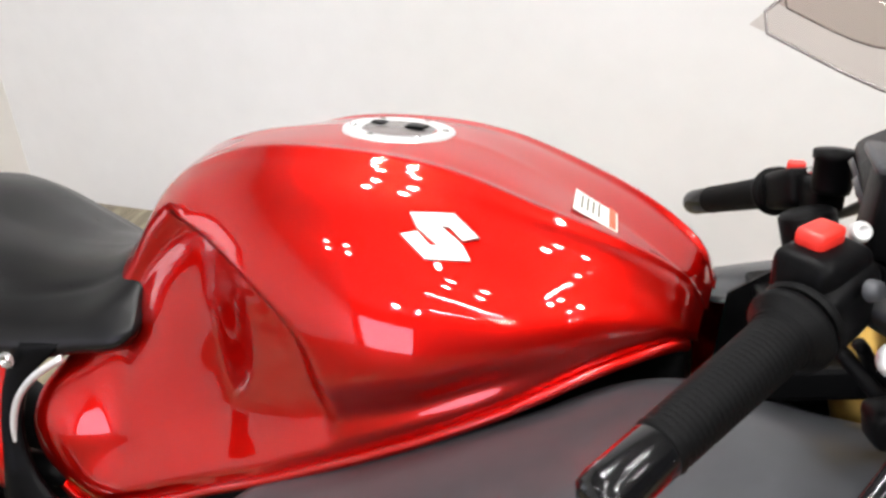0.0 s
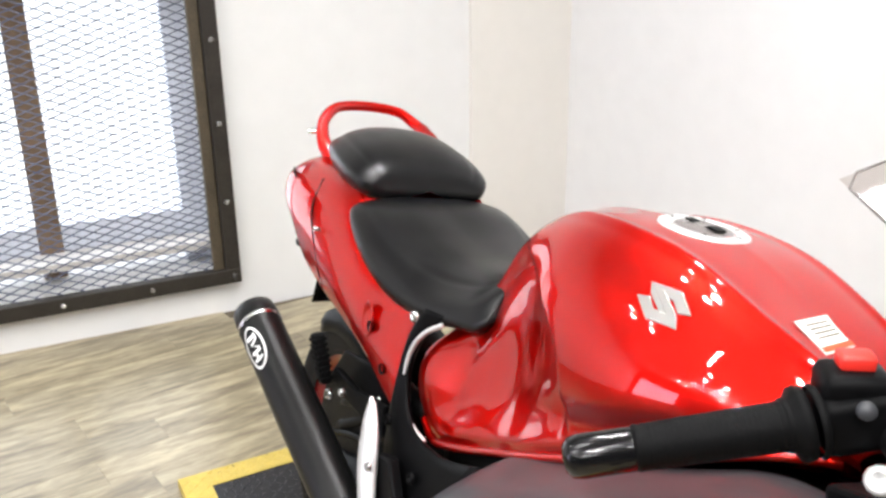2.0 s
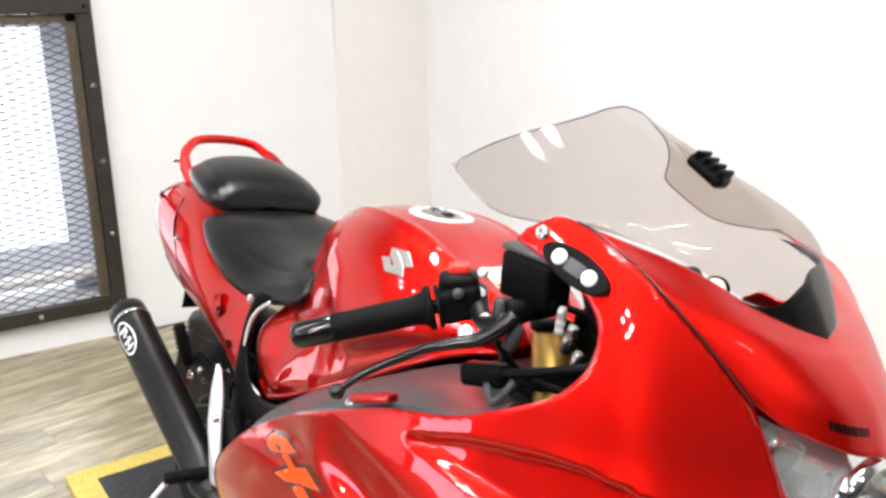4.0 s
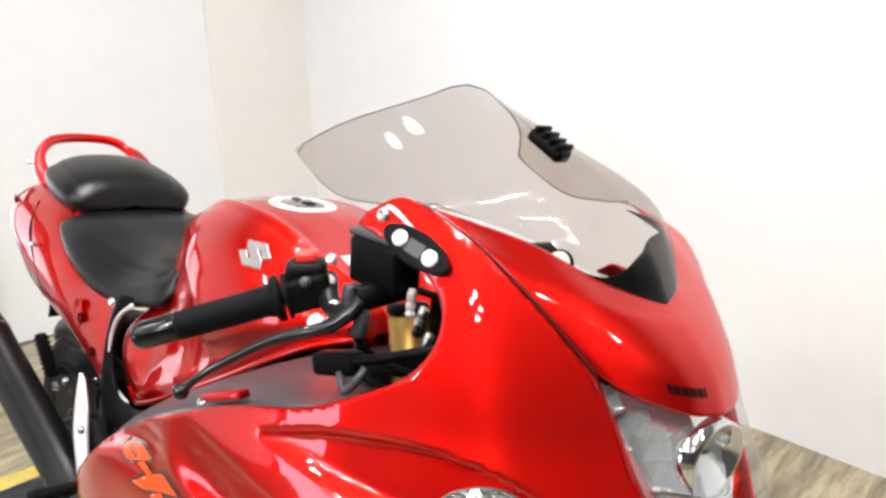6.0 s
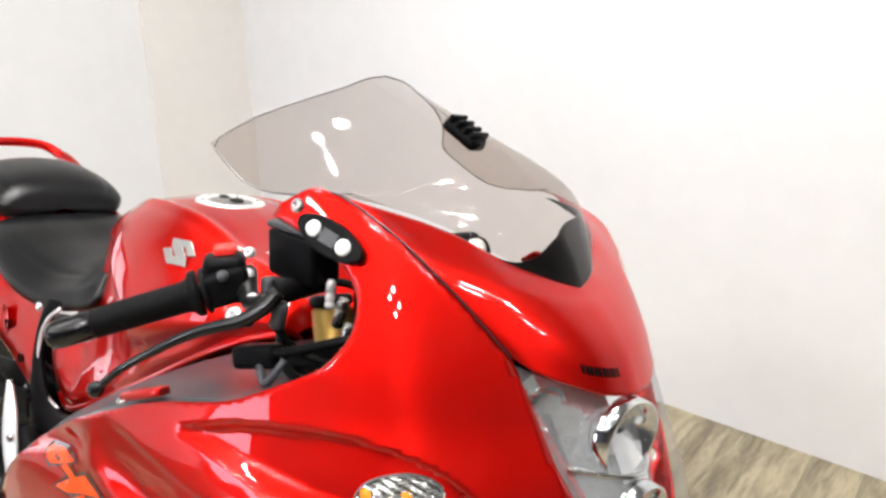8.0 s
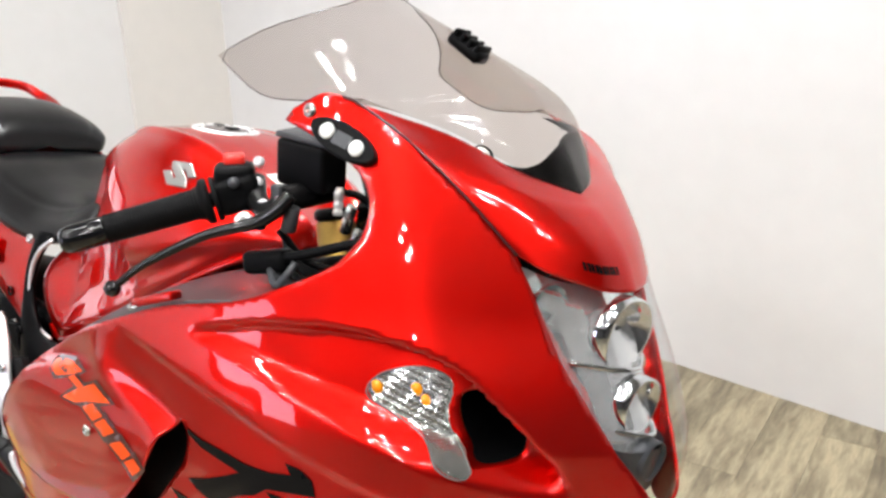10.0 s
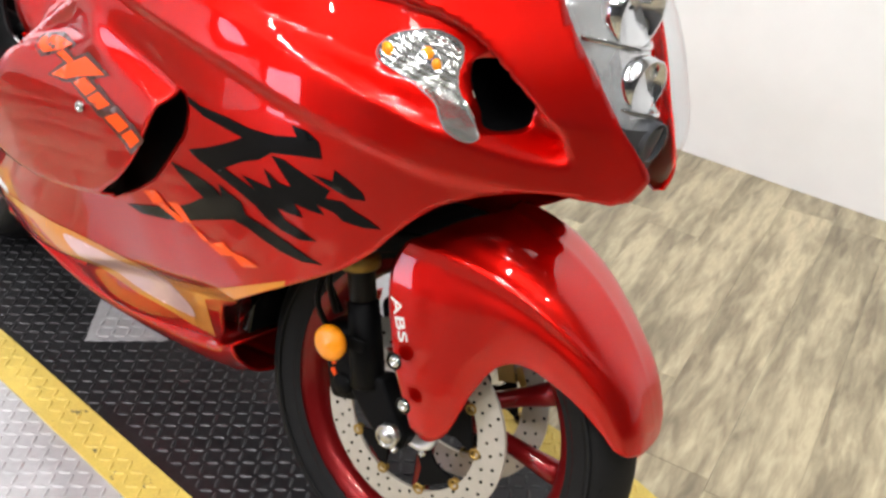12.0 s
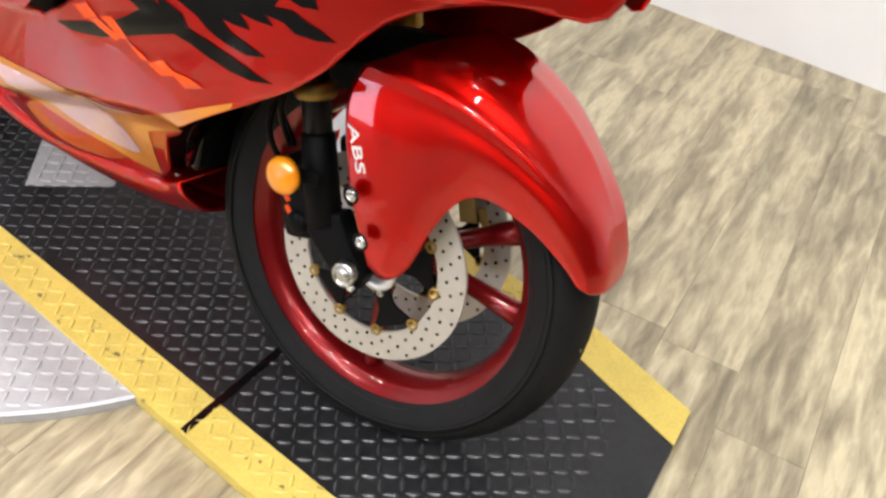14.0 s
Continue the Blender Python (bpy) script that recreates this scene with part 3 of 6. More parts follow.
def curve(xs, ys):
    """Smooth interpolation through (xs, ys)."""
    xs, ys = np.array(xs, float), np.array(ys, float)
    m = np.gradient(ys, xs)

    def f(x):
        x = np.clip(x, xs[0], xs[-1])
        i = np.clip(np.searchsorted(xs, x) - 1, 0, len(xs) - 2)
        h = xs[i + 1] - xs[i]
        u = (x - xs[i]) / h
        return ((2 * u ** 3 - 3 * u ** 2 + 1) * ys[i] + (u ** 3 - 2 * u ** 2 + u) * h * m[i] + (3 * u ** 2 - 2 * u ** 3) * ys[i + 1] + (u ** 3 - u ** 2) * h * m[i + 1])
    return f


plan = curve([-1.1, -0.9, -0.75, -0.6, -0.47, -0.3, -0.2, -0.1, 0, 0.06, 0.11, 0.15, 0.18, 0.20, 0.22, 0.24, 0.26, 0.28],
             [0.27, 0.32, 0.35, 0.362, 0.36, 0.348, 0.332, 0.308, 0.272, 0.243, 0.205, 0.155, 0.116, 0.092, 0.070, 0.054, 0.038, 0.015])
tall = curve([0.15, 0.2, 0.3, 0.4, 0.5, 0.6, 0.7, 0.8, 0.9, 1.0, 1.1, 1.2], [0.38, 0.5, 0.66, 0.80, 0.90, 0.97, 1.0, 1.0, 0.98, 0.96, 0.92, 0.84])


waist = curve([-1.1, -0.6, -0.39, -0.2, -0.05, 0.065, 0.13, 0.2, 0.225], [0.022, 0.028, 0.033, 0.012, -0.005, -0.011, -0.014, -0.006, 0.0])


def skin(x, z):
    """The fairing's plain outer surface on the machine's right."""
    w = 1 - smoothstep((z - 0.72 - 0.10 * smoothstep((x + 0.2) / 0.2)) / 0.12)
    return -plan(x + 0.375 * np.maximum(0, z - 0.8)) * tall(z) + w * waist(x)


# outlines on the fairing, in (x, z)
TOP_EDGE = [(-0.86, 0.50), (-0.78, 0.575), (-0.68, 0.655), (-0.59, 0.715), (-0.53, 0.749), (-0.425, 0.803), (-0.312, 0.854), (-0.238, 0.884), (-0.139, 0.911), (-0.086, 0.937), (-0.04, 0.965)]
OPENING = [(-0.022, 0.985), (-0.012, 1.012), (-0.016, 1.046), (-0.037, 1.075), (-0.079, 1.099), (-0.13, 1.118)]
RIDGE = [(-0.125, 1.132), (-0.098, 1.151), (-0.075, 1.150), (-0.054, 1.143), (-0.003, 1.112), (0.051, 1.061), (0.083, 1.026), (0.107, 0.999)]
LIGHT_EDGE = [(0.125, 0.968), (0.160, 0.906), (0.200, 0.849), (0.228, 0.808), (0.249, 0.780), (0.265, 0.757)]
NOSE = [(0.266, 0.741), (0.257, 0.720)]
ARCH = [(0.240, 0.711), (0.215, 0.713), (0.190, 0.718), (0.165, 0.715), (0.138, 0.706), (0.112, 0.690), (0.085, 0.658), (0.061, 0.624), (0.028, 0.591), (-0.018, 0.558), (-0.082, 0.516), (-0.175, 0.452), (-0.214, 0.419)]
BELLY = [(-0.252, 0.395), (-0.278, 0.35), (-0.31, 0.30), (-0.375, 0.255), (-0.50, 0.225), (-0.70, 0.22), (-0.86, 0.25), (-0.93, 0.31), (-0.95, 0.38), (-0.92, 0.44)]
SIDE = smooth_chain([TOP_EDGE + OPENING, RIDGE, LIGHT_EDGE + NOSE, ARCH, BELLY])
EYE = [(-0.202, 0.863), (-0.15, 0.884), (-0.102, 0.897), (-0.017, 0.907), (0.03, 0.904), (0.075, 0.893), (0.11, 0.873), (0.143, 0.843), (0.17, 0.815), (0.191, 0.787), (0.199, 0.765), (0.201, 0.752), (0.185, 0.752),
       (0.16, 0.757), (0.103, 0.781), (0.06, 0.797), (0.009, 0.813), (-0.04, 0.824), (-0.086, 0.837), (-0.15, 0.851)]
BULGE = [(-0.355, 0.838), (-0.30, 0.80), (-0.25, 0.765), (-0.217, 0.738), (-0.204, 0.722), (-0.212, 0.69), (-0.231, 0.664), (-0.26, 0.63), (-0.293, 0.597), (-0.35, 0.56), (-0.41, 0.529), (-0.55, 0.50), (-0.70, 0.49), (-0.85, 0.50), (-0.78, 0.573), (-0.59, 0.712), (-0.425, 0.80)]
BULGE_WIDE = [(-0.40, 0.86), (-0.27, 0.80), (-0.15, 0.745), (-0.13, 0.68), (-0.17, 0.60), (-0.27, 0.52), (-0.40, 0.46), (-0.60, 0.43), (-0.95, 0.44), (-0.86, 0.56), (-0.60, 0.76)]
SCOOP = [(-0.217, 0.742), (-0.204, 0.724), (-0.212, 0.69), (-0.231, 0.664), (-0.26, 0.63), (-0.293, 0.597), (-0.35, 0.56), (-0.412, 0.527), (-0.368, 0.562), (-0.325, 0.592), (-0.280, 0.638), (-0.248, 0.686), (-0.230, 0.724)]


EYE = [tuple(p) for p in catmull(EYE, 90, True)]
SCOOP = [tuple(p) for p in catmull(SCOOP, 70, True)]
BULGE = [tuple(p) for p in catmull(BULGE, 80, True)]


def fairing_y(x, z):
    q = np.c_[x, z]
    y = skin(x, z)
    d, _ = inside(EYE, q)
    deep = 0.012 + 0.045 * smoothstep((x + 0.12) / 0.26)
    y = y + deep * smoothstep(d / (0.010 + 0.012 * smoothstep((0.9 - z) / 0.12)))
    d, _ = inside(BULGE, q)
    low = smoothstep((0.60 + 0.35 * (x + 0.30) - z) / 0.10)
    far, _ = inside(BULGE_WIDE, q)
    soft = 0.010 + 0.060 * smoothstep((z - 0.70) / 0.07)
    y = y - (0.026 - 0.012 * smoothstep((z - 0.68) / 0.10)) * smoothstep(d / soft) * smoothstep(far / 0.075) * smoothstep((x + 0.98) / 0.25) - 0.004 * smoothstep(d / soft)
    # long crease below the eye and the tuck above the belly
    y = y + 0.006 * smoothstep((0.812 - 0.25 * (x + 0.2) - z) / 0.012) * smoothstep((x + 0.36) / 0.1)
    y = y - 0.045 * smoothstep((-0.40 - x) / 0.25) * smoothstep((0.50 - z) / 0.20)
    y = y + 0.032 * smoothstep((0.475 + 0.30 * (x + 0.2) * (x < -0.2) - z) / 0.05)
    return y


SLIM = 0.035
EYE_HOLE = [(0.094, 0.848), (0.110, 0.852), (0.134, 0.842), (0.147, 0.818), (0.150, 0.790), (0.141, 0.780), (0.127, 0.784), (0.112, 0.800), (0.098, 0.826)]
side_bm = sheet(SIDE, fairing_y, 0.006, [SCOOP, [tuple(p) for p in catmull(EYE_HOLE, 40, True)]])
left_bm = flip(side_bm)
for v in left_bm.verts:
    v.co.z -= 0.095 * float(smoothstep((v.co.z - 1.02) / 0.13) * smoothstep((0.03 - v.co.x) / 0.10))
part("side_fairing", left_bm, M_RED, bike, "", True, 0.004)
right_fairing = part("side_fairing", side_bm, M_RED, bike, "glossy red side fairing with a black brush mark", True, 0.004)

# dark backing behind the scoop and the intake
bm = sheet([(-0.16, 0.78), (-0.16, 0.62), (-0.30, 0.54), (-0.45, 0.50), (-0.42, 0.60), (-0.30, 0.75)], lambda x, z: skin(x, z) + 0.035, 0.02)
part("scoop_duct", bm, M_PLASTIC, right_fairing, "black vent duct")
hole_c = np.array([0.122, 0.818])
rings = []
for s, dy in ((1.02, 0.0), (0.98, 0.03), (0.85, 0.07), (0.55, 0.11)):
    q = hole_c + (catmull(EYE_HOLE, 28, True) - hole_c) * s
    rings.append(np.c_[q[:, 0] - dy * 0.55, fairing_y(q[:, 0], q[:, 1]) + 0.002 + dy, q[:, 1]])
bm = grid(rings, False, True)
bm.faces.new([v for v in list(bm.verts)[-28:]])
part("air_intake", bm, M_BLACKPRINT, right_fairing, "deep black air intake")

# turn signal set in the eye
TURN = [(0.018, 0.846), (0.026, 0.861), (0.045, 0.871), (0.063, 0.872), (0.080, 0.864), (0.088, 0.848), (0.089, 0.831), (0.098, 0.810), (0.118, 0.790), (0.134, 0.775), (0.130, 0.772), (0.112, 0.783), (0.083, 0.804), (0.045, 0.823), (0.023, 0.834)]
lens_y = lambda x, z: fairing_y(x, z) - 0.0062
turn_signal = part("turn_signal", sheet([tuple(p) for p in catmull(TURN, 60, True)], lambda x, z: fairing_y(x, z) - 0.0036 + 0.0006 * np.sin(x * 420 + z * 900) + 0.0005 * np.sin(x * 260 - z * 140), 0.0022), M_SIGNAL, right_fairing, "faceted clear turn signal with an amber bulb", False)
bm = sheet([tuple(p) for p in catmull(TURN, 60, True)], lens_y, 0.004)
part("lens", bm, M_LENS, turn_signal, "clear lens", True)
rim = np.array([(x, 0, z) for x, z in TURN])
rim[:, 1] = lens_y(rim[:, 0], rim[:, 2])
part("rim", tube(rim, 0.0009, 6, 60, 1.0, None, True), M_RIM, turn_signal)
for bx, bz, br in ((0.058, 0.848, 0.0075), (0.068, 0.838, 0.0065), (0.024, 0.846, 0.008)):
    by = float(fairing_y(np.array([bx]), np.array([bz]))[0]) - 0.0036
    part("bulb", lathe([(0, -0.002), (br, -0.001), (br * 0.9, 0.0012), (0, 0.002)], aim((bx, by, bz), (bx + 0.03, by - 0.1, bz)), 14), M_AMBERCORE, turn_signal, "amber bulb")

# black brush character: sweeping strokes that taper to points
MARK_TOP = [(-0.203, 0.737), (-0.178, 0.732), (-0.132, 0.731), (-0.098, 0.728), (-0.062, 0.73), (-0.035, 0.736), (-0.042, 0.748), (-0.023, 0.746), (-0.008, 0.737), (-0.003, 0.719), (-0.035, 0.714), (-0.066, 0.708),
            (-0.084, 0.694), (-0.107, 0.685), (-0.137, 0.667), (-0.156, 0.656), (-0.187, 0.663), (-0.203, 0.67), (-0.165, 0.685), (-0.13, 0.702), (-0.109, 0.714), (-0.134, 0.717), (-0.175, 0.721), (-0.201, 0.729)]
MARK_TIP = [(-0.014, 0.698), (0.011, 0.697), (0.012, 0.711), (0.029, 0.703), (0.045, 0.693), (0.049, 0.684), (0.032, 0.682), (0.008, 0.689)]
MARK_MID = [(-0.066, 0.705), (-0.049, 0.705), (-0.016, 0.693), (0.009, 0.685), (0.004, 0.674), (0.024, 0.676), (0.037, 0.669), (0.053, 0.663), (0.067, 0.654), (0.049, 0.651), (0.027, 0.652), (0.015, 0.66), (-0.006, 0.663),
            (0.004, 0.653), (-0.014, 0.653), (-0.034, 0.656), (-0.022, 0.641), (-0.042, 0.641), (-0.056, 0.643), (-0.047, 0.632), (-0.027, 0.625), (-0.005, 0.616), (-0.026, 0.611), (-0.053, 0.616), (-0.073, 0.624),
            (-0.089, 0.635), (-0.11, 0.643), (-0.133, 0.65), (-0.156, 0.656), (-0.137, 0.667), (-0.107, 0.66), (-0.089, 0.656), (-0.11, 0.668), (-0.091, 0.667), (-0.064, 0.665), (-0.076, 0.686), (-0.054, 0.675), (-0.038, 0.675)]
MARK_LOW = [(-0.242, 0.641), (-0.2, 0.641), (-0.161, 0.636), (-0.144, 0.628), (-0.149, 0.643), (-0.132, 0.637), (-0.11, 0.631), (-0.104, 0.617), (-0.073, 0.611), (-0.042, 0.602), (-0.013, 0.591), (0.003, 0.587), (-0.024, 0.582),
            (-0.051, 0.585), (-0.075, 0.591), (-0.101, 0.599), (-0.126, 0.602), (-0.171, 0.585), (-0.221, 0.565), (-0.272, 0.545), (-0.335, 0.53), (-0.372, 0.531), (-0.312, 0.552), (-0.256, 0.57), (-0.211, 0.593), (-0.18, 0.613), (-0.197, 0.619), (-0.227, 0.631)]
for poly in (MARK_TOP, MARK_TIP, MARK_MID, MARK_LOW):
    part("brush_stroke", sheet(poly, fairing_y, 0.006, (), -0.0012), M_BLACKPRINT, right_fairing, "black brush stroke")

# gold-orange band along the lower edge, with a pale patch in it
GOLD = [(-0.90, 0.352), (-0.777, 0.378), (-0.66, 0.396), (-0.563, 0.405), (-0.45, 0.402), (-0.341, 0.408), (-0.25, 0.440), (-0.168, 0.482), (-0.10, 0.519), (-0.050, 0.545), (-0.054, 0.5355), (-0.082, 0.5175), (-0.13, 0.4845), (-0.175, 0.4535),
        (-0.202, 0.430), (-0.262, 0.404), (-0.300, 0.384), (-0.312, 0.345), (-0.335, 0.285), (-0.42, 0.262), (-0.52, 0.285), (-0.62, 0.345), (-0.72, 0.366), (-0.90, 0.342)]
part("gold_band", sheet(GOLD, fairing_y, 0.007, (), -0.0012), M_GOLDBAND, right_fairing, "gold-orange band along the lower edge")
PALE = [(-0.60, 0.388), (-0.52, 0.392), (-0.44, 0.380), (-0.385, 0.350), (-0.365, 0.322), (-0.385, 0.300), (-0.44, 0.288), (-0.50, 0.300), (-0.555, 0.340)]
part("pale_patch", sheet([tuple(p) for p in catmull(PALE, 40, True)], fairing_y, 0.008, (), -0.0022), M_PALEPINK, right_fairing, "pale silver-pink patch")

# slanted orange emblem bars on the bulge and below the vent (lettering drawn as plain bars)
def grown(poly, d):
    """The same outline, blown up by about d from its middle."""
    a = np.array(poly)
    c = a.mean(axis=0)
    v = a - c
    return [tuple(p) for p in c + v * (1 + d / (np.linalg.norm(v, axis=1)[:, None] + 1e-6))]


BLOCKS = [[(-0.515, 0.735), (-0.500, 0.742), (-0.458, 0.750), (-0.411, 0.751), (-0.438, 0.738), (-0.484, 0.722)], [(-0.453, 0.729), (-0.436, 0.738), (-0.410, 0.730), (-0.424, 0.722)],
          [(-0.463, 0.698), (-0.424, 0.722), (-0.380, 0.743), (-0.335, 0.730), (-0.398, 0.712), (-0.426, 0.701)], [(-0.408, 0.701), (-0.381, 0.716), (-0.350, 0.708), (-0.376, 0.692)], [(-0.372, 0.690), (-0.346, 0.706), (-0.318, 0.697), (-0.345, 0.682)],
          [(-0.332, 0.676), (-0.305, 0.690), (-0.280, 0.680), (-0.302, 0.664)], [(-0.298, 0.663), (-0.275, 0.677), (-0.258, 0.668), (-0.280, 0.650)]]
SMALL = [[(-0.316, 0.573), (-0.286, 0.585), (-0.269, 0.573), (-0.296, 0.561)], [(-0.290, 0.563), (-0.270, 0.571), (-0.226, 0.562), (-0.238, 0.553)], [(-0.262, 0.576), (-0.236, 0.585), (-0.210, 0.565), (-0.226, 0.561)],
         [(-0.218, 0.564), (-0.199, 0.558), (-0.177, 0.548), (-0.193, 0.546)], [(-0.182, 0.545), (-0.150, 0.561), (-0.132, 0.548), (-0.160, 0.537)], [(-0.145, 0.552), (-0.110, 0.553), (-0.090, 0.548), (-0.121, 0.536)]]
M_DARKFILM = mat("dark_red_outline", (0.05, 0.004, 0.004), 0.3, 0, 0.6, 0.03)
for poly, rim in [(p, 0.010) for p in BLOCKS] + [(p, 0) for p in SMALL]:
    if rim:
        part("emblem_outline", sheet(grown(poly, rim), fairing_y, 0.01, (), -0.0010), M_DARKFILM, right_fairing, "dark red outline")
    part("emblem_bar", sheet(poly, fairing_y, 0.01, (), -0.0018), M_ORANGE, right_fairing, "orange-red print")
part("fastener", bolt((-0.392, float(fairing_y(np.array([-0.392]), np.array([0.673]))[0]) - 0.001, 0.673), (0, -1, 0), 0.008, 0.005), M_STEEL, right_fairing)

# mirror mount: black oval plate with two caps (the mirror is taken off)
cx, cz = -0.054, 1.103
ax_ = Vector((0.035, 0.014, -0.0155)).normalized()
nrm = Vector((0.40, -1.0, 0.36)).normalized()
up = nrm.cross(ax_).normalized()
side = up.cross(nrm).normalized()
yc = float(skin(np.array([cx]), np.array([cz]))[0]) - 0.004
m = Matrix.Translation((cx, yc, cz)) @ Matrix((side, up, nrm)).transposed().to_4x4()
oval = [(0.041 * math.cos(a) * (1 + 0.10 * abs(math.cos(a))), 0.0185 * math.sin(a)) for a in np.linspace(0, 2 * math.pi, 36, False)]
plate = part("mirror_mount", prism(oval, 0.012, m @ pose(0, 0, -0.004)), M_PLASTIC, bike, "black oval mirror mount with two caps", False, 0, 0.002)
for u in (-0.0205, 0.0215):
    part("cap", lathe([(0, 0.004), (0.0080, 0.004), (0.0090, 0.002), (0.0090, 0.0)], m @ pose(u, 0, 0.0075), 20), M_WHITE, plate, "pale round cap")
part("gasket", prism([(-0.010, -0.008), (0.011, -0.007), (0.011, 0.008), (-0.010, 0.007)], 0.003, m @ pose(0.001, 0, 0.008)), M_GREYPANEL, plate, "", False)

# nose panel between screen and headlight
nose_rows = [[(0.106, 0, 1.063), (0.088, -0.035, 1.073), (0.053, -0.072, 1.089), (0.006, -0.122, 1.118), (-0.066, -0.203, 1.145)],
             [(0.116, 0, 1.056), (0.104, -0.040, 1.061), (0.075, -0.086, 1.073), (0.032, -0.136, 1.092), (-0.010, -0.188, 1.116)],
             [(0.135, 0, 1.043), (0.124, -0.042, 1.046), (0.098, -0.085, 1.056), (0.062, -0.125, 1.068), (0.040, -0.154, 1.071)],
             [(0.170, 0, 1.008), (0.160, -0.038, 1.010), (0.137, -0.075, 1.016), (0.104, -0.106, 1.023), (0.081, -0.126, 1.028)],
             [(0.193, 0, 0.966), (0.182, -0.036, 0.968), (0.160, -0.069, 0.977), (0.132, -0.094, 0.987), (0.107, -0.108, 0.999)]]
part("nose_panel", grid(both(loft(nose_rows, 40, 18))), M_RED, bike, "glossy red nose panel", True, 0.003)
# dark maker's print on the nose as plain bars
NP = loft(nose_rows, 40, 18)
for k in range(5):
    p, q = NP[34, 2 + k], NP[34, 3 + k]
    for s in (0.0, 0.55):
        c = p + (q - p) * s
        part("print_bar", grid([[c + (NP[32, 2 + k] - NP[36, 2 + k]) * h + (q - p) * g + np.array([0.0016, 0, 0.0010]) for g in (0, 0.36)] for h in (-0.25, 0.25)]), M_BLACKPRINT, bike, "dark print")

ridge_line = [(x, float(skin(np.array([x]), np.array([z]))[0]) - 0.0005, z + 0.0005) for x, z in RIDGE[2:]]
part("panel_joint", tube(ridge_line, 0.0016, 6, 40), M_DARKFILM, bike, "dark joint between side and nose panels")

# headlight: clear cover over bright reflectors
hl_rows = [[(0.193, 0, 0.961), (0.178, -0.04, 0.966), (0.154, -0.074, 0.976), (0.108, -0.108, 0.996)],
           [(0.232, 0, 0.910), (0.222, -0.035, 0.908), (0.198, -0.064, 0.906), (0.161, -0.086, 0.906)],
           [(0.262, 0, 0.850), (0.252, -0.032, 0.848), (0.234, -0.056, 0.848), (0.200, -0.073, 0.850)],
           [(0.279, 0, 0.800), (0.271, -0.026, 0.798), (0.258, -0.045, 0.798), (0.233, -0.058, 0.801)],
           [(0.268, 0, 0.742), (0.268, -0.014, 0.744), (0.266, -0.026, 0.749), (0.262, -0.036, 0.756)]]
headlight = part("headlight", grid(both(loft(hl_rows, 30, 12))), M_LENS, bike, "clear headlight cover over stacked chrome reflectors", True)
facet = random.Random(8)
hl_in = both(loft(hl_rows, 15, 7) * np.array([1, 0.97, 1]) - np.array([0.046, 0, 0]))
for p in hl_in.reshape(-1, 3):
    p += np.array([facet.uniform(-0.016, 0.006), 0, facet.uniform(-0.004, 0.004)])
part("reflector_shell", grid(hl_in), M_FACET, headlight, "faceted chrome reflector shell", False)
for z0, r, x0 in ((0.918, 0.040, 0.150), (0.842, 0.031, 0.180), (0.785, 0.022, 0.205)):
    m = aim((x0 - 0.005, 0, z0), (x0 + 0.1, 0, z0 - 0.008))
    part("reflector", lathe([(0.006, 0.0), (r * 0.5, 0.012), (r * 0.85, 0.032), (r, 0.048), (r * 1.10, 0.048), (r * 1.12, 0.030)], m, 28), M_CHROME if z0 > 0.8 else M_GREYPANEL, headlight, "round chrome reflector" if z0 > 0.8 else "dark lower lamp bowl")
    part("bulb", lathe([(0, 0.036), (0.007, 0.034), (0.008, 0.01), (0.008, 0)], m, 14), M_GREYPANEL, headlight)
for z0, x0, y0 in ((0.880, 0.208, 0.055), (0.812, 0.240, 0.040)):
    part("divider", tube([(x0 - 0.045, -y0 - 0.012, z0 + 0.006), (x0 - 0.012, -y0 * 0.5, z0 + 0.001), (x0, 0, z0), (x0 - 0.012, y0 * 0.5, z0 + 0.001), (x0 - 0.045, y0 + 0.012, z0 + 0.006)], 0.0030, 8, 24), M_CHROME, headlight, "chrome shelf between the lamps")
low = both(loft([[(p[0] - 0.028, p[1] * 0.9, p[2]) for p in row] for row in hl_rows[-2:]] , 8, 7))
part("lower_liner", grid(low), M_GREYPANEL, headlight, "dark grey liner below the lamps")
for sgn in (-1, 1):
    m = aim((0.105, sgn * 0.065, 0.945), (0.20, sgn * 0.09, 0.945))
    part("reflector", lathe([(0.004, 0.0), (0.014, 0.008), (0.022, 0.022), (0.024, 0.03)], m, 20), M_CHROME, headlight)

# windscreen: a smoked bubble, standing off the nose, with a rolled rim
ws_rows = [[(0.108, 0, 1.064), (0.090, -0.035, 1.074), (0.055, -0.072, 1.091), (0.008, -0.122, 1.121), (-0.068, -0.192, 1.149)],
           [(0.074, 0, 1.116), (0.055, -0.050, 1.120), (0.018, -0.100, 1.126), (-0.030, -0.155, 1.139), (-0.088, -0.214, 1.145)],
           [(0.010, 0, 1.184), (-0.002, -0.070, 1.176), (-0.035, -0.135, 1.163), (-0.070, -0.188, 1.154), (-0.118, -0.230, 1.141)],
           [(-0.095, 0, 1.240), (-0.102, -0.075, 1.230), (-0.125, -0.145, 1.206), (-0.157, -0.203, 1.178), (-0.198, -0.240, 1.142)],
           [(-0.200, 0, 1.280), (-0.198, -0.070, 1.272), (-0.214, -0.140, 1.248), (-0.250, -0.200, 1.218), (-0.290, -0.240, 1.181)]]
W = both(loft(ws_rows, 36, 22))
screen = part("windscreen", grid(W), M_SCREEN, bike, "smoked see-through bubble windscreen", True, 0.0)
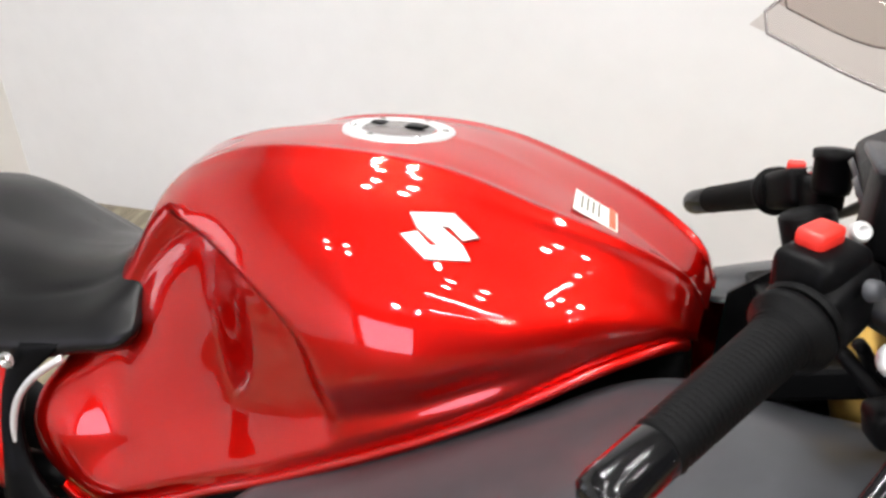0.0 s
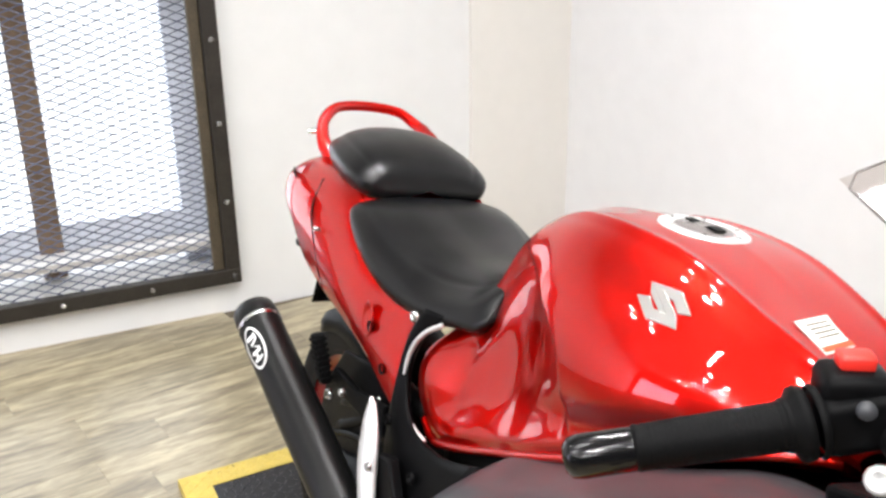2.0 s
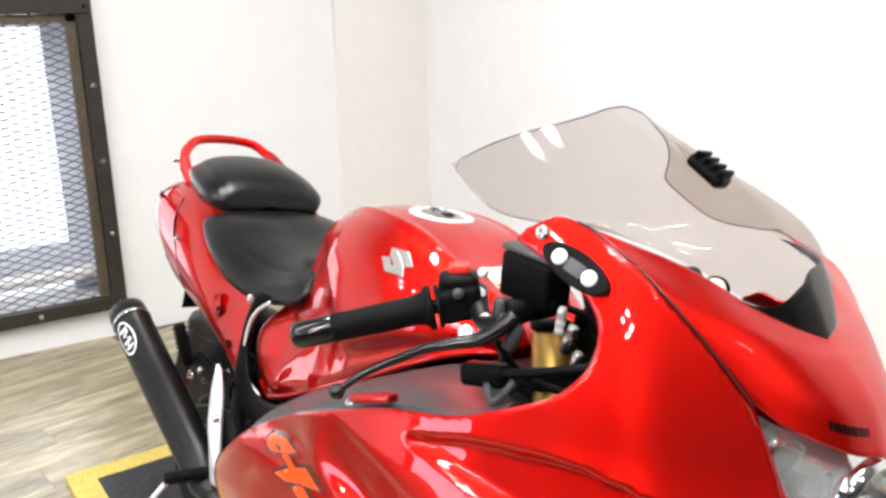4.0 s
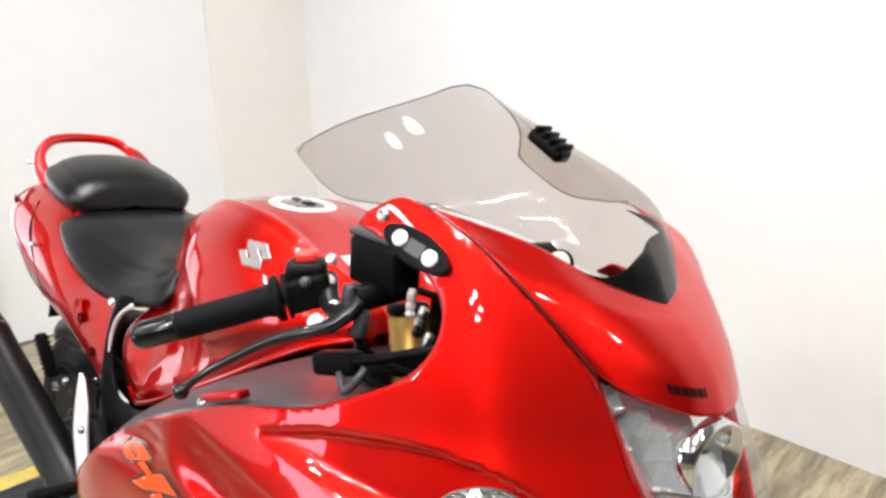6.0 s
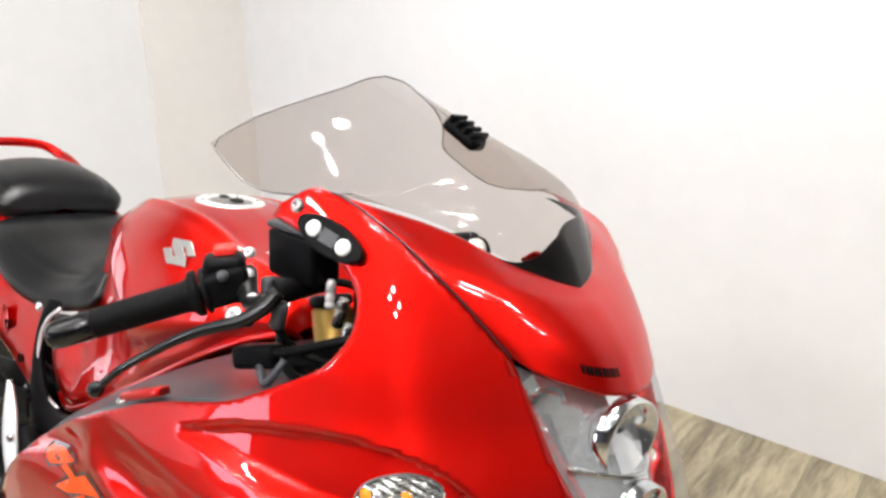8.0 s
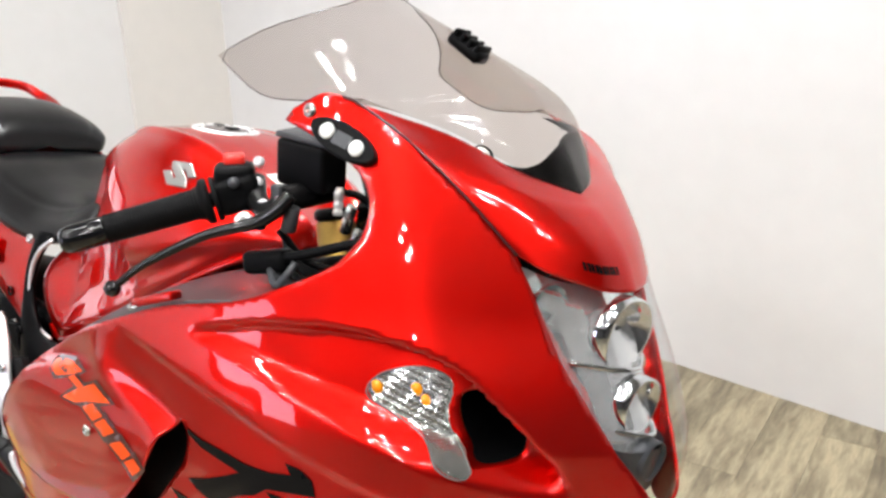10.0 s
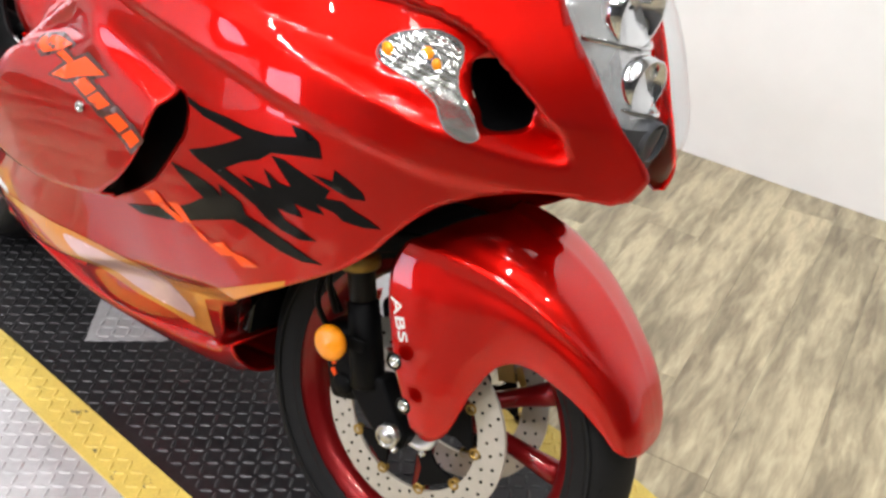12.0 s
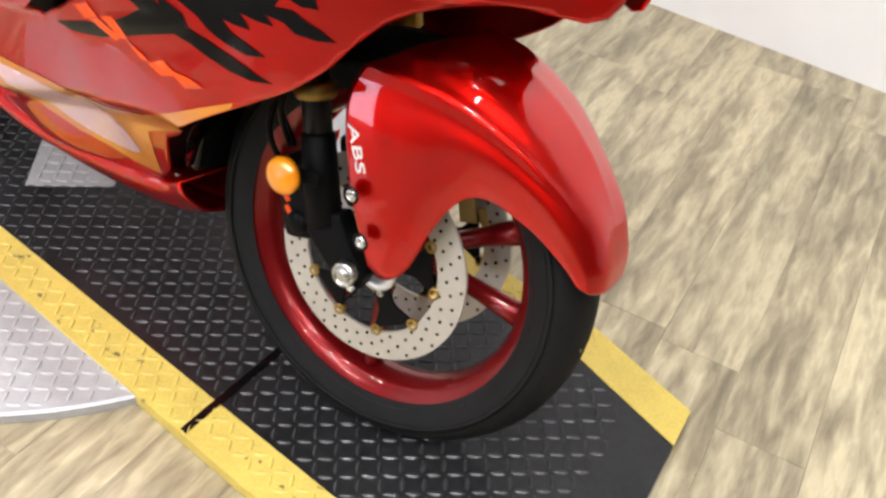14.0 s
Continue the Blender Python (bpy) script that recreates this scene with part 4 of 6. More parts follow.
edge_loop = [tuple(p) for p in W[:, 0]] + [tuple(p) for p in W[-1, 1:-1]] + [tuple(p) for p in W[::-1, -1]]
part("screen_rim", tube(edge_loop[::2], 0.0011, 6), M_RIM, screen, "rolled smoky rim")
part("screen_bolt", bolt((-0.105, -0.236, 1.131), (0, -1, 0.2), 0.009, 0.005), M_STEEL, screen)
# dark inner dash cowl under the screen
cowl = []
for i in np.linspace(0, 1, 14):
    row = []
    for j in range(3, 33):
        f = i * (11 - 9.5 * float(smoothstep((j - 17) / 15)))
        a = int(f)
        row.append(W[a, j] * (1 - f + a) + W[a + 1, j] * (f - a) - np.array([0.005, 0, 0.006]))
    cowl.append(row)
part("dash_cowl", grid(cowl), M_PLASTIC, bike, "black inner cowl under the screen", True, 0.004)

SLIM = 0.0
# ---- fuel tank ----
tank_back = [[(-1.060, 0, 0.70), (-1.060, -0.06, 0.70), (-1.060, -0.105, 0.70), (-1.060, -0.128, 0.70), (-1.062, -0.138, 0.69), (-1.060, -0.136, 0.672), (-1.055, -0.132, 0.655)],
             [(-1.035, 0, 0.77), (-1.035, -0.06, 0.77), (-1.035, -0.110, 0.758), (-1.038, -0.138, 0.738), (-1.040, -0.150, 0.70), (-1.038, -0.148, 0.655), (-1.028, -0.138, 0.622)],
             [(-0.985, 0, 0.87), (-0.985, -0.06, 0.855), (-0.98, -0.105, 0.81), (-0.98, -0.138, 0.758), (-0.98, -0.158, 0.70), (-0.98, -0.156, 0.645), (-0.975, -0.144, 0.602)]]
tank_rear = [[(-0.935, 0, 0.955), (-0.93, -0.065, 0.922), (-0.928, -0.108, 0.868), (-0.925, -0.136, 0.795), (-0.925, -0.156, 0.72), (-0.92, -0.160, 0.66), (-0.915, -0.148, 0.622)],
             [(-0.885, 0, 1.004), (-0.880, -0.075, 0.980), (-0.875, -0.117, 0.932), (-0.87, -0.136, 0.855), (-0.87, -0.148, 0.765), (-0.865, -0.158, 0.69), (-0.86, -0.150, 0.646)],
             [(-0.82, 0, 1.033), (-0.815, -0.085, 1.018), (-0.808, -0.133, 0.980), (-0.80, -0.145, 0.898), (-0.80, -0.148, 0.80), (-0.80, -0.156, 0.72), (-0.80, -0.152, 0.675)],
             [(-0.73, 0, 1.052), (-0.73, -0.095, 1.042), (-0.728, -0.146, 0.998), (-0.72, -0.168, 0.93), (-0.72, -0.164, 0.835), (-0.72, -0.158, 0.755), (-0.72, -0.153, 0.714)]]
tank_mid = [[(-0.63, 0, 1.057), (-0.63, -0.100, 1.046), (-0.63, -0.155, 0.999), (-0.63, -0.182, 0.935), (-0.628, -0.184, 0.862), (-0.625, -0.168, 0.80), (-0.625, -0.155, 0.761)],
            [(-0.54, 0, 1.044), (-0.54, -0.097, 1.036), (-0.54, -0.150, 0.992), (-0.54, -0.178, 0.935), (-0.54, -0.184, 0.880), (-0.54, -0.170, 0.835), (-0.54, -0.155, 0.805)],
            [(-0.455, 0, 1.010), (-0.455, -0.090, 1.010), (-0.455, -0.136, 0.978), (-0.455, -0.160, 0.938), (-0.455, -0.166, 0.905), (-0.455, -0.158, 0.875), (-0.455, -0.148, 0.853)]]
tank_nose = [[(-0.385, 0, 0.972), (-0.385, -0.076, 0.984), (-0.385, -0.112, 0.966), (-0.385, -0.133, 0.942), (-0.385, -0.140, 0.922), (-0.385, -0.136, 0.905), (-0.385, -0.128, 0.892)],
             [(-0.33, 0, 0.932), (-0.33, -0.055, 0.952), (-0.33, -0.085, 0.945), (-0.33, -0.102, 0.934), (-0.33, -0.108, 0.926), (-0.33, -0.106, 0.918), (-0.33, -0.10, 0.912)],
             [(-0.312, 0, 0.905), (-0.312, -0.04, 0.918), (-0.312, -0.062, 0.918), (-0.312, -0.072, 0.915), (-0.312, -0.076, 0.912), (-0.312, -0.074, 0.907), (-0.312, -0.07, 0.902)]]
T = loft(tank_back + tank_rear + tank_mid + tank_nose, 180, 92)
# a soft ridge along each side of the top strip, and a scallop for the knee and thigh
u = np.linspace(0, 6, 92)[None, :]
xx = T[:, :, 0]
ridge = 0.006 * np.exp(-((u - 1.0) / 0.10) ** 2) * smoothstep((xx + 0.86) / 0.12)
T[:, :, 2] += ridge + 0.004 * np.exp(-((xx + 0.84) / 0.08) ** 2) * np.clip(1 - u / 4, 0, 1)
crease = curve([0.60, 0.74, 0.80, 0.85, 0.89, 0.92, 0.945, 0.970, 1.0], [-0.60, -0.602, -0.612, -0.620, -0.636, -0.672, -0.720, -0.805, -0.90])
T[:, :, 1] -= 0.010 * smoothstep((xx + 0.80) / 0.10) * np.clip(u / 3, 0, 1) * smoothstep((-0.34 - xx) / 0.12)
T[:, :, 1] += 0.022 * smoothstep((crease(T[:, :, 2]) - xx) / 0.034) * smoothstep((u - 1.6) / 0.8) * (1 - smoothstep((u - 4.4) / 1.3)) * smoothstep((xx + 1.02) / 0.10)
knee = 0.010 * np.exp(-((u - 4.8) / 0.45) ** 2) * smoothstep((xx + 0.68) / 0.08) * smoothstep((-0.40 - xx) / 0.10)
T[:, :, 1] += knee
tank = part("fuel_tank", grid(both(T)), M_RED, bike, "glossy red fuel tank with a silver emblem", True, 0.003)
lip = np.array([T[k, -1] for k in range(8, 176, 6)])
part("tank_lip", tube(lip - np.array([0, 0.002, 0.004]), 0.006, 8), M_RED, tank)
part("tank_lip", tube(mirror(lip) - np.array([0, -0.002, 0.004]), 0.006, 8), M_RED, tank)


def on_tank(x, y):
    """The tank's surface point nearest to x and y on its upper right side, and its normal."""
    d = (T[:, :, 0] - x) ** 2 + (T[:, :, 1] - y) ** 2
    d = d + 9 * (np.arange(92)[None, :] > 60)
    i, j = np.unravel_index(np.argmin(d), d.shape)
    i, j = min(max(i, 1), 178), min(max(j, 1), 90)
    n = np.cross(T[i + 1, j] - T[i - 1, j], T[i, j + 1] - T[i, j - 1])
    n = n / np.linalg.norm(n)
    return T[i, j], n if n[2] > 0 else -n


# filler cap
mcap = Matrix.Translation((-0.632, -0.004, 1.0535)) @ pose(0, 0, 0, 0, 3, 0)
cap = part("filler_cap", lathe([(0.0, 0.001), (0.039, 0.001), (0.040, 0.003), (0.055, 0.0035), (0.058, 0.002), (0.059, -0.012)], mcap, 48), M_ALU, tank, "pale metal filler cap ring with a dark grey centre")
part("cap_centre", lathe([(0.0, 0.004), (0.036, 0.0035), (0.039, 0.001)], mcap, 40), M_RIM, cap, "grey cap disc")
part("key_flap", prism([(0.010, -0.010), (0.030, -0.008), (0.030, 0.008), (0.010, 0.010)], 0.003, mcap @ pose(0, 0, 0.0055)), M_PLASTIC, cap, "", False, 0, 0.001)
part("cap_tab", prism([(-0.030, -0.006), (-0.016, -0.007), (-0.016, 0.007), (-0.030, 0.006)], 0.002, mcap @ pose(0, 0, 0.0055)), M_PLASTIC, cap, "", False)
for a in range(6):
    ca, sa = math.cos(a * math.pi / 3 + 0.3), math.sin(a * math.pi / 3 + 0.3)
    part("bolt", bolt(mcap @ Vector((0.048 * ca, 0.048 * sa, 0.003)), (0, 0, 1), 0.0040, 0.0015), M_STEEL, cap)
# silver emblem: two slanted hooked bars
ep, en = on_tank(-0.523, -0.152)
m_em = aim(ep, ep + en)
zx = Vector((1, 0, -0.10))
xa = (zx - zx.dot(Vector(en)) * Vector(en)).normalized()
m_em = Matrix.Translation(ep + 0.001 * en) @ Matrix((xa, Vector(en).cross(xa), Vector(en))).transposed().to_4x4()
HOOK = [(-0.033, 0.014), (0.005, 0.024), (0.034, 0.008), (0.020, 0.001), (0.005, 0.010), (-0.010, 0.007), (0.024, -0.010), (0.012, -0.014), (-0.022, 0.002)]
part("emblem", prism(HOOK, 0.003, m_em), M_SILVER, tank, "raised silver emblem", False, 0, 0.0008)
part("emblem", prism([(-x, -y) for x, y in HOOK], 0.003, m_em @ pose(0, 0, 0.0004)), M_SILVER, tank, "raised silver emblem", False, 0, 0.0008)
# warning label on the top strip
lp, ln = on_tank(-0.421, -0.016)
m_lb = Matrix.Translation(lp - 0.0006 * ln) @ Vector(ln).to_track_quat("Z", "X").to_matrix().to_4x4()
label = part("label", prism([(-0.023, -0.036), (0.023, -0.036), (0.023, 0.036), (-0.023, 0.036)], 0.0008, m_lb @ pose(0, 0, 0.002)), M_LABEL, tank, "white warning label with an orange band", False)
part("label_band", prism([(-0.021, -0.034), (-0.014, -0.034), (-0.014, 0.034), (-0.021, 0.034)], 0.0004, m_lb @ pose(0, 0, 0.0029)), M_ORANGE, label, "", False)
for k in range(4):
    part("print_line", prism([(-0.004 + 0.006 * k, -0.024), (-0.002 + 0.006 * k, -0.024), (-0.002 + 0.006 * k, 0.022), (-0.004 + 0.006 * k, 0.022)], 0.0004, m_lb @ pose(0, 0, 0.0029)), M_FLOORBASE, label, "", False)

# ---- seats ----
def cushion(rows, nu=44, nv=64, depth=0.0022):
    """A stuffed seat: closed sections from the middle of the top over the side to the middle of the base."""
    half = loft(rows, nu, nv)
    u = np.linspace(0, len(rows[0]) - 1, nv)[None, :]
    ends = np.sin(np.linspace(0, math.pi, nu))[:, None] ** 0.4
    # a stitched line between the top panel and the fuller side roll
    line = 1.75 + 0.25 * np.sin(np.linspace(0.4, 2.6, nu))[:, None]
    half[:, :, 2] -= depth * ends * np.exp(-((u - line) / 0.16) ** 2)
    half[:, :, 1] -= 0.011 * ends * np.exp(-((u - line - 0.95) / 0.65) ** 2)
    half[:, :, 2] += 0.007 * ends * np.exp(-(u / 1.5) ** 2)
    P = both(half)
    bm = grid(P)
    for k in (0, -1):
        c = bm.verts.new(P[k].mean(axis=0))
        bm.verts.ensure_lookup_table()
        row = [bm.verts[(0 if k == 0 else (nu - 1)) * P.shape[1] + j] for j in range(P.shape[1])]
        for a, b in zip(row[:-1], row[1:]):
            bm.faces.new((a, b, c))
    return bm


rider = [[(-1.388, 0, 0.895), (-1.388, -0.07, 0.895), (-1.386, -0.12, 0.893), (-1.384, -0.140, 0.885), (-1.380, -0.135, 0.872), (-1.38, -0.07, 0.865)],
         [(-1.370, 0, 0.915), (-1.370, -0.08, 0.915), (-1.366, -0.145, 0.908), (-1.362, -0.168, 0.888), (-1.358, -0.160, 0.860), (-1.36, -0.08, 0.845)],
         [(-1.290, 0, 0.905), (-1.290, -0.09, 0.908), (-1.285, -0.155, 0.894), (-1.280, -0.180, 0.858), (-1.275, -0.170, 0.822), (-1.28, -0.08, 0.815)],
         [(-1.190, 0, 0.878), (-1.190, -0.08, 0.880), (-1.185, -0.145, 0.866), (-1.178, -0.176, 0.826), (-1.172, -0.166, 0.787), (-1.18, -0.08, 0.78)]]
rider_more = [[(-1.090, 0, 0.866), (-1.090, -0.065, 0.864), (-1.085, -0.120, 0.848), (-1.075, -0.155, 0.812), (-1.065, -0.152, 0.778), (-1.08, -0.07, 0.77)],
              [(-1.000, 0, 0.878), (-1.000, -0.055, 0.874), (-0.995, -0.095, 0.858), (-0.985, -0.132, 0.828), (-0.975, -0.138, 0.796), (-1.0, -0.06, 0.78)],
              [(-0.945, 0, 0.912), (-0.942, -0.048, 0.905), (-0.936, -0.085, 0.885), (-0.930, -0.118, 0.848), (-0.924, -0.132, 0.808), (-0.95, -0.05, 0.79)],
              [(-0.912, 0, 0.945), (-0.908, -0.040, 0.935), (-0.906, -0.070, 0.910), (-0.904, -0.105, 0.862), (-0.902, -0.122, 0.825), (-0.93, -0.04, 0.82)]]
part("rider_seat", cushion(rider + rider_more), M_VINYL, bike, "black grained vinyl rider seat")
pillion = [[(-1.668, 0, 0.968), (-1.666, -0.05, 0.966), (-1.660, -0.085, 0.962), (-1.655, -0.098, 0.955), (-1.650, -0.094, 0.944), (-1.66, -0.04, 0.942)],
           [(-1.645, 0, 0.990), (-1.642, -0.06, 0.986), (-1.635, -0.105, 0.975), (-1.628, -0.122, 0.955), (-1.625, -0.114, 0.933), (-1.64, -0.05, 0.93)],
           [(-1.580, 0, 1.004), (-1.578, -0.07, 1.000), (-1.570, -0.118, 0.985), (-1.562, -0.140, 0.955), (-1.560, -0.130, 0.925), (-1.57, -0.06, 0.92)],
           [(-1.500, 0, 0.996), (-1.498, -0.07, 0.994), (-1.490, -0.122, 0.980), (-1.482, -0.146, 0.948), (-1.480, -0.136, 0.915), (-1.49, -0.06, 0.91)]]
pillion_more = [[(-1.430, 0, 0.980), (-1.428, -0.07, 0.980), (-1.420, -0.118, 0.968), (-1.412, -0.140, 0.940), (-1.410, -0.130, 0.910), (-1.42, -0.06, 0.905)],
                [(-1.392, 0, 0.962), (-1.390, -0.06, 0.962), (-1.386, -0.105, 0.954), (-1.382, -0.122, 0.936), (-1.382, -0.115, 0.914), (-1.39, -0.05, 0.91)],
                [(-1.380, 0, 0.940), (-1.380, -0.05, 0.940), (-1.378, -0.09, 0.937), (-1.376, -0.102, 0.930), (-1.377, -0.095, 0.920), (-1.38, -0.04, 0.918)]]
raise_by = [0.010, 0.016, 0.019, 0.016, 0.010, 0.004, 0.0]
pillion = [[(x, y, z + dz * (1 if k < 4 else 0.3)) for k, (x, y, z) in enumerate(row)] for row, dz in zip(pillion + pillion_more, raise_by)]
part("pillion_seat", cushion(pillion), M_VINYL, bike, "black grained vinyl pillion seat")

# ---- tail ----
tail_rows = [[(-1.045, -0.150, 0.80), (-1.055, -0.163, 0.775), (-1.06, -0.172, 0.71), (-1.055, -0.178, 0.65), (-1.046, -0.175, 0.602)],
             [(-1.10, -0.152, 0.795), (-1.105, -0.166, 0.775), (-1.105, -0.178, 0.725), (-1.10, -0.184, 0.675), (-1.09, -0.180, 0.622)],
             [(-1.20, -0.155, 0.800), (-1.205, -0.176, 0.780), (-1.21, -0.190, 0.745), (-1.21, -0.193, 0.705), (-1.20, -0.186, 0.668)],
             [(-1.30, -0.155, 0.845), (-1.31, -0.182, 0.820), (-1.32, -0.196, 0.775), (-1.32, -0.198, 0.730), (-1.315, -0.190, 0.695)],
             [(-1.40, -0.135, 0.915), (-1.41, -0.174, 0.880), (-1.42, -0.196, 0.825), (-1.43, -0.200, 0.765), (-1.43, -0.190, 0.712)]]
tail_rows_more = [[(-1.52, -0.125, 0.945), (-1.53, -0.170, 0.915), (-1.54, -0.197, 0.862), (-1.545, -0.200, 0.795), (-1.545, -0.188, 0.735)],
                  [(-1.64, -0.112, 0.950), (-1.65, -0.160, 0.928), (-1.66, -0.192, 0.885), (-1.66, -0.198, 0.830), (-1.65, -0.186, 0.785)],
                  [(-1.735, -0.090, 0.935), (-1.745, -0.130, 0.920), (-1.755, -0.165, 0.890), (-1.755, -0.176, 0.850), (-1.745, -0.170, 0.818)],
                  [(-1.795, 0.0, 0.920), (-1.80, -0.06, 0.910), (-1.80, -0.11, 0.885), (-1.80, -0.130, 0.862), (-1.79, -0.125, 0.845)]]
TA = loft(tail_rows + tail_rows_more, 60, 26)
tail_r = part("tail_fairing", grid(TA), M_RED, bike, "glossy red tail fairing", True, 0.004)
part("tail_fairing", grid(mirror(TA)), M_RED, bike, "glossy red tail fairing", True, 0.004)
part("tail_deck", grid(both(loft([[(-1.40, 0, 0.90), (-1.40, -0.135, 0.913)], [(-1.55, 0, 0.94), (-1.55, -0.122, 0.945)], [(-1.70, 0, 0.945), (-1.70, -0.10, 0.943)], [(-1.796, 0, 0.921), (-1.796, -0.01, 0.921)]], 14, 5))), M_RED, bike, "", True, 0.003)
# panel joint, oval recess with a hole, bolts
part("panel_joint", tube([(-1.535, -0.170, 0.917), (-1.51, -0.198, 0.86), (-1.475, -0.2005, 0.80), (-1.44, -0.196, 0.745), (-1.42, -0.191, 0.712)], 0.0022, 6, 20), M_BLACKPRINT, tail_r)
part("recess", lathe([(0.030, 0.002), (0.027, 0.004), (0.020, -0.004), (0.0, -0.006)], Matrix.Translation((-1.185, -0.190, 0.735)) @ pose(0, 0, 0, 90, 0, 0) @ Matrix.Diagonal((0.7, 1.15, 1, 1)), 28), M_RED, tail_r, "oval recess")
part("hole", lathe([(0.011, 0.004), (0.009, -0.002), (0, -0.002)], Matrix.Translation((-1.168, -0.1915, 0.727)) @ pose(0, 0, 0, 90, 0, 0), 16), M_BLACKPRINT, tail_r)
part("hole", lathe([(0.010, 0.003), (0.008, -0.001), (0, -0.002)], Matrix.Translation((-1.112, -0.186, 0.668)) @ pose(0, 0, 0, 90, 0, 0), 16), M_PLASTIC, tail_r)
for p in ((-1.43, -0.196, 0.83),):
    part("hook_pin", rod(p, (p[0], p[1] - 0.022, p[2] + 0.006), 0.005), M_CHROME, tail_r, "small chrome luggage pin")
for k in range(3):
    part("print_bar", box(0.012, 0.002, 0.020, pose(-1.70 + 0.018 * k, -0.180 - 0.004 * k, 0.898, 0, 20, -18)), M_BLACKPRINT, tail_r, "dark print", False)
# grab rail
rail = [(-1.655, -0.105, 0.935), (-1.688, -0.118, 0.965), (-1.702, -0.122, 1.000), (-1.712, -0.112, 1.026), (-1.735, -0.075, 1.048), (-1.745, 0, 1.054), (-1.735, 0.075, 1.048), (-1.712, 0.112, 1.026), (-1.668, 0.124, 1.010), (-1.56, 0.120, 0.975)]
rail_ob = part("grab_rail", tube(rail, [0.020, 0.017, 0.014, 0.013, 0.012, 0.012, 0.012, 0.013, 0.015, 0.018], 14, 60), M_RED, bike, "red grab rail loop")
part("luggage_pin", rod((-1.704, -0.125, 0.992), (-1.715, -0.150, 0.990), 0.006), M_CHROME, rail_ob, "chrome luggage pin")
# tail light, plate holder, rear turn signal
part("tail_light", grid(both(loft([[(-1.80, 0, 0.89), (-1.79, -0.06, 0.885), (-1.76, -0.12, 0.86)], [(-1.805, 0, 0.84), (-1.79, -0.06, 0.835), (-1.76, -0.115, 0.82)], [(-1.76, 0, 0.79), (-1.75, -0.05, 0.79), (-1.73, -0.10, 0.79)]], 12, 10))), glass("red_lens", (0.8, 0.02, 0.02), 0.1), bike, "red tail light lens", True, 0.004)
holder = part("plate_holder", grid(both(loft([[(-1.70, 0, 0.76), (-1.70, -0.05, 0.76), (-1.68, -0.07, 0.75)], [(-1.76, 0, 0.66), (-1.76, -0.055, 0.66), (-1.74, -0.075, 0.66)], [(-1.80, 0, 0.55), (-1.80, -0.06, 0.55), (-1.79, -0.07, 0.55)]], 10, 8))), M_PLASTIC, bike, "black plate holder", True, 0.006)
part("stalk", rod((-1.75, -0.06, 0.70), (-1.765, -0.115, 0.712), 0.007), M_PLASTIC, holder)
part("rear_signal", lathe([(0, -0.012), (0.010, -0.010), (0.012, 0), (0.010, 0.010), (0, 0.012)], aim((-1.768, -0.122, 0.713), (-1.86, -0.122, 0.713)), 16), M_PLASTIC, holder, "small black rear signal")

# ---- front wheel, fork and fender; the bars are turned a little to the left ----
FRONT = Vector((0.015, -0.006, -0.010))  # the front wheel's place against the frame's own axes
STEER = Matrix.Translation((0, 0, 0.30)) @ Matrix.Translation(FRONT) @ Matrix.Rotation(radians(8), 4, Vector((-0.397, 0, 0.918)))
WY_ = pose(0, 0, 0, 90, 0, 0)  # lathe axis along y


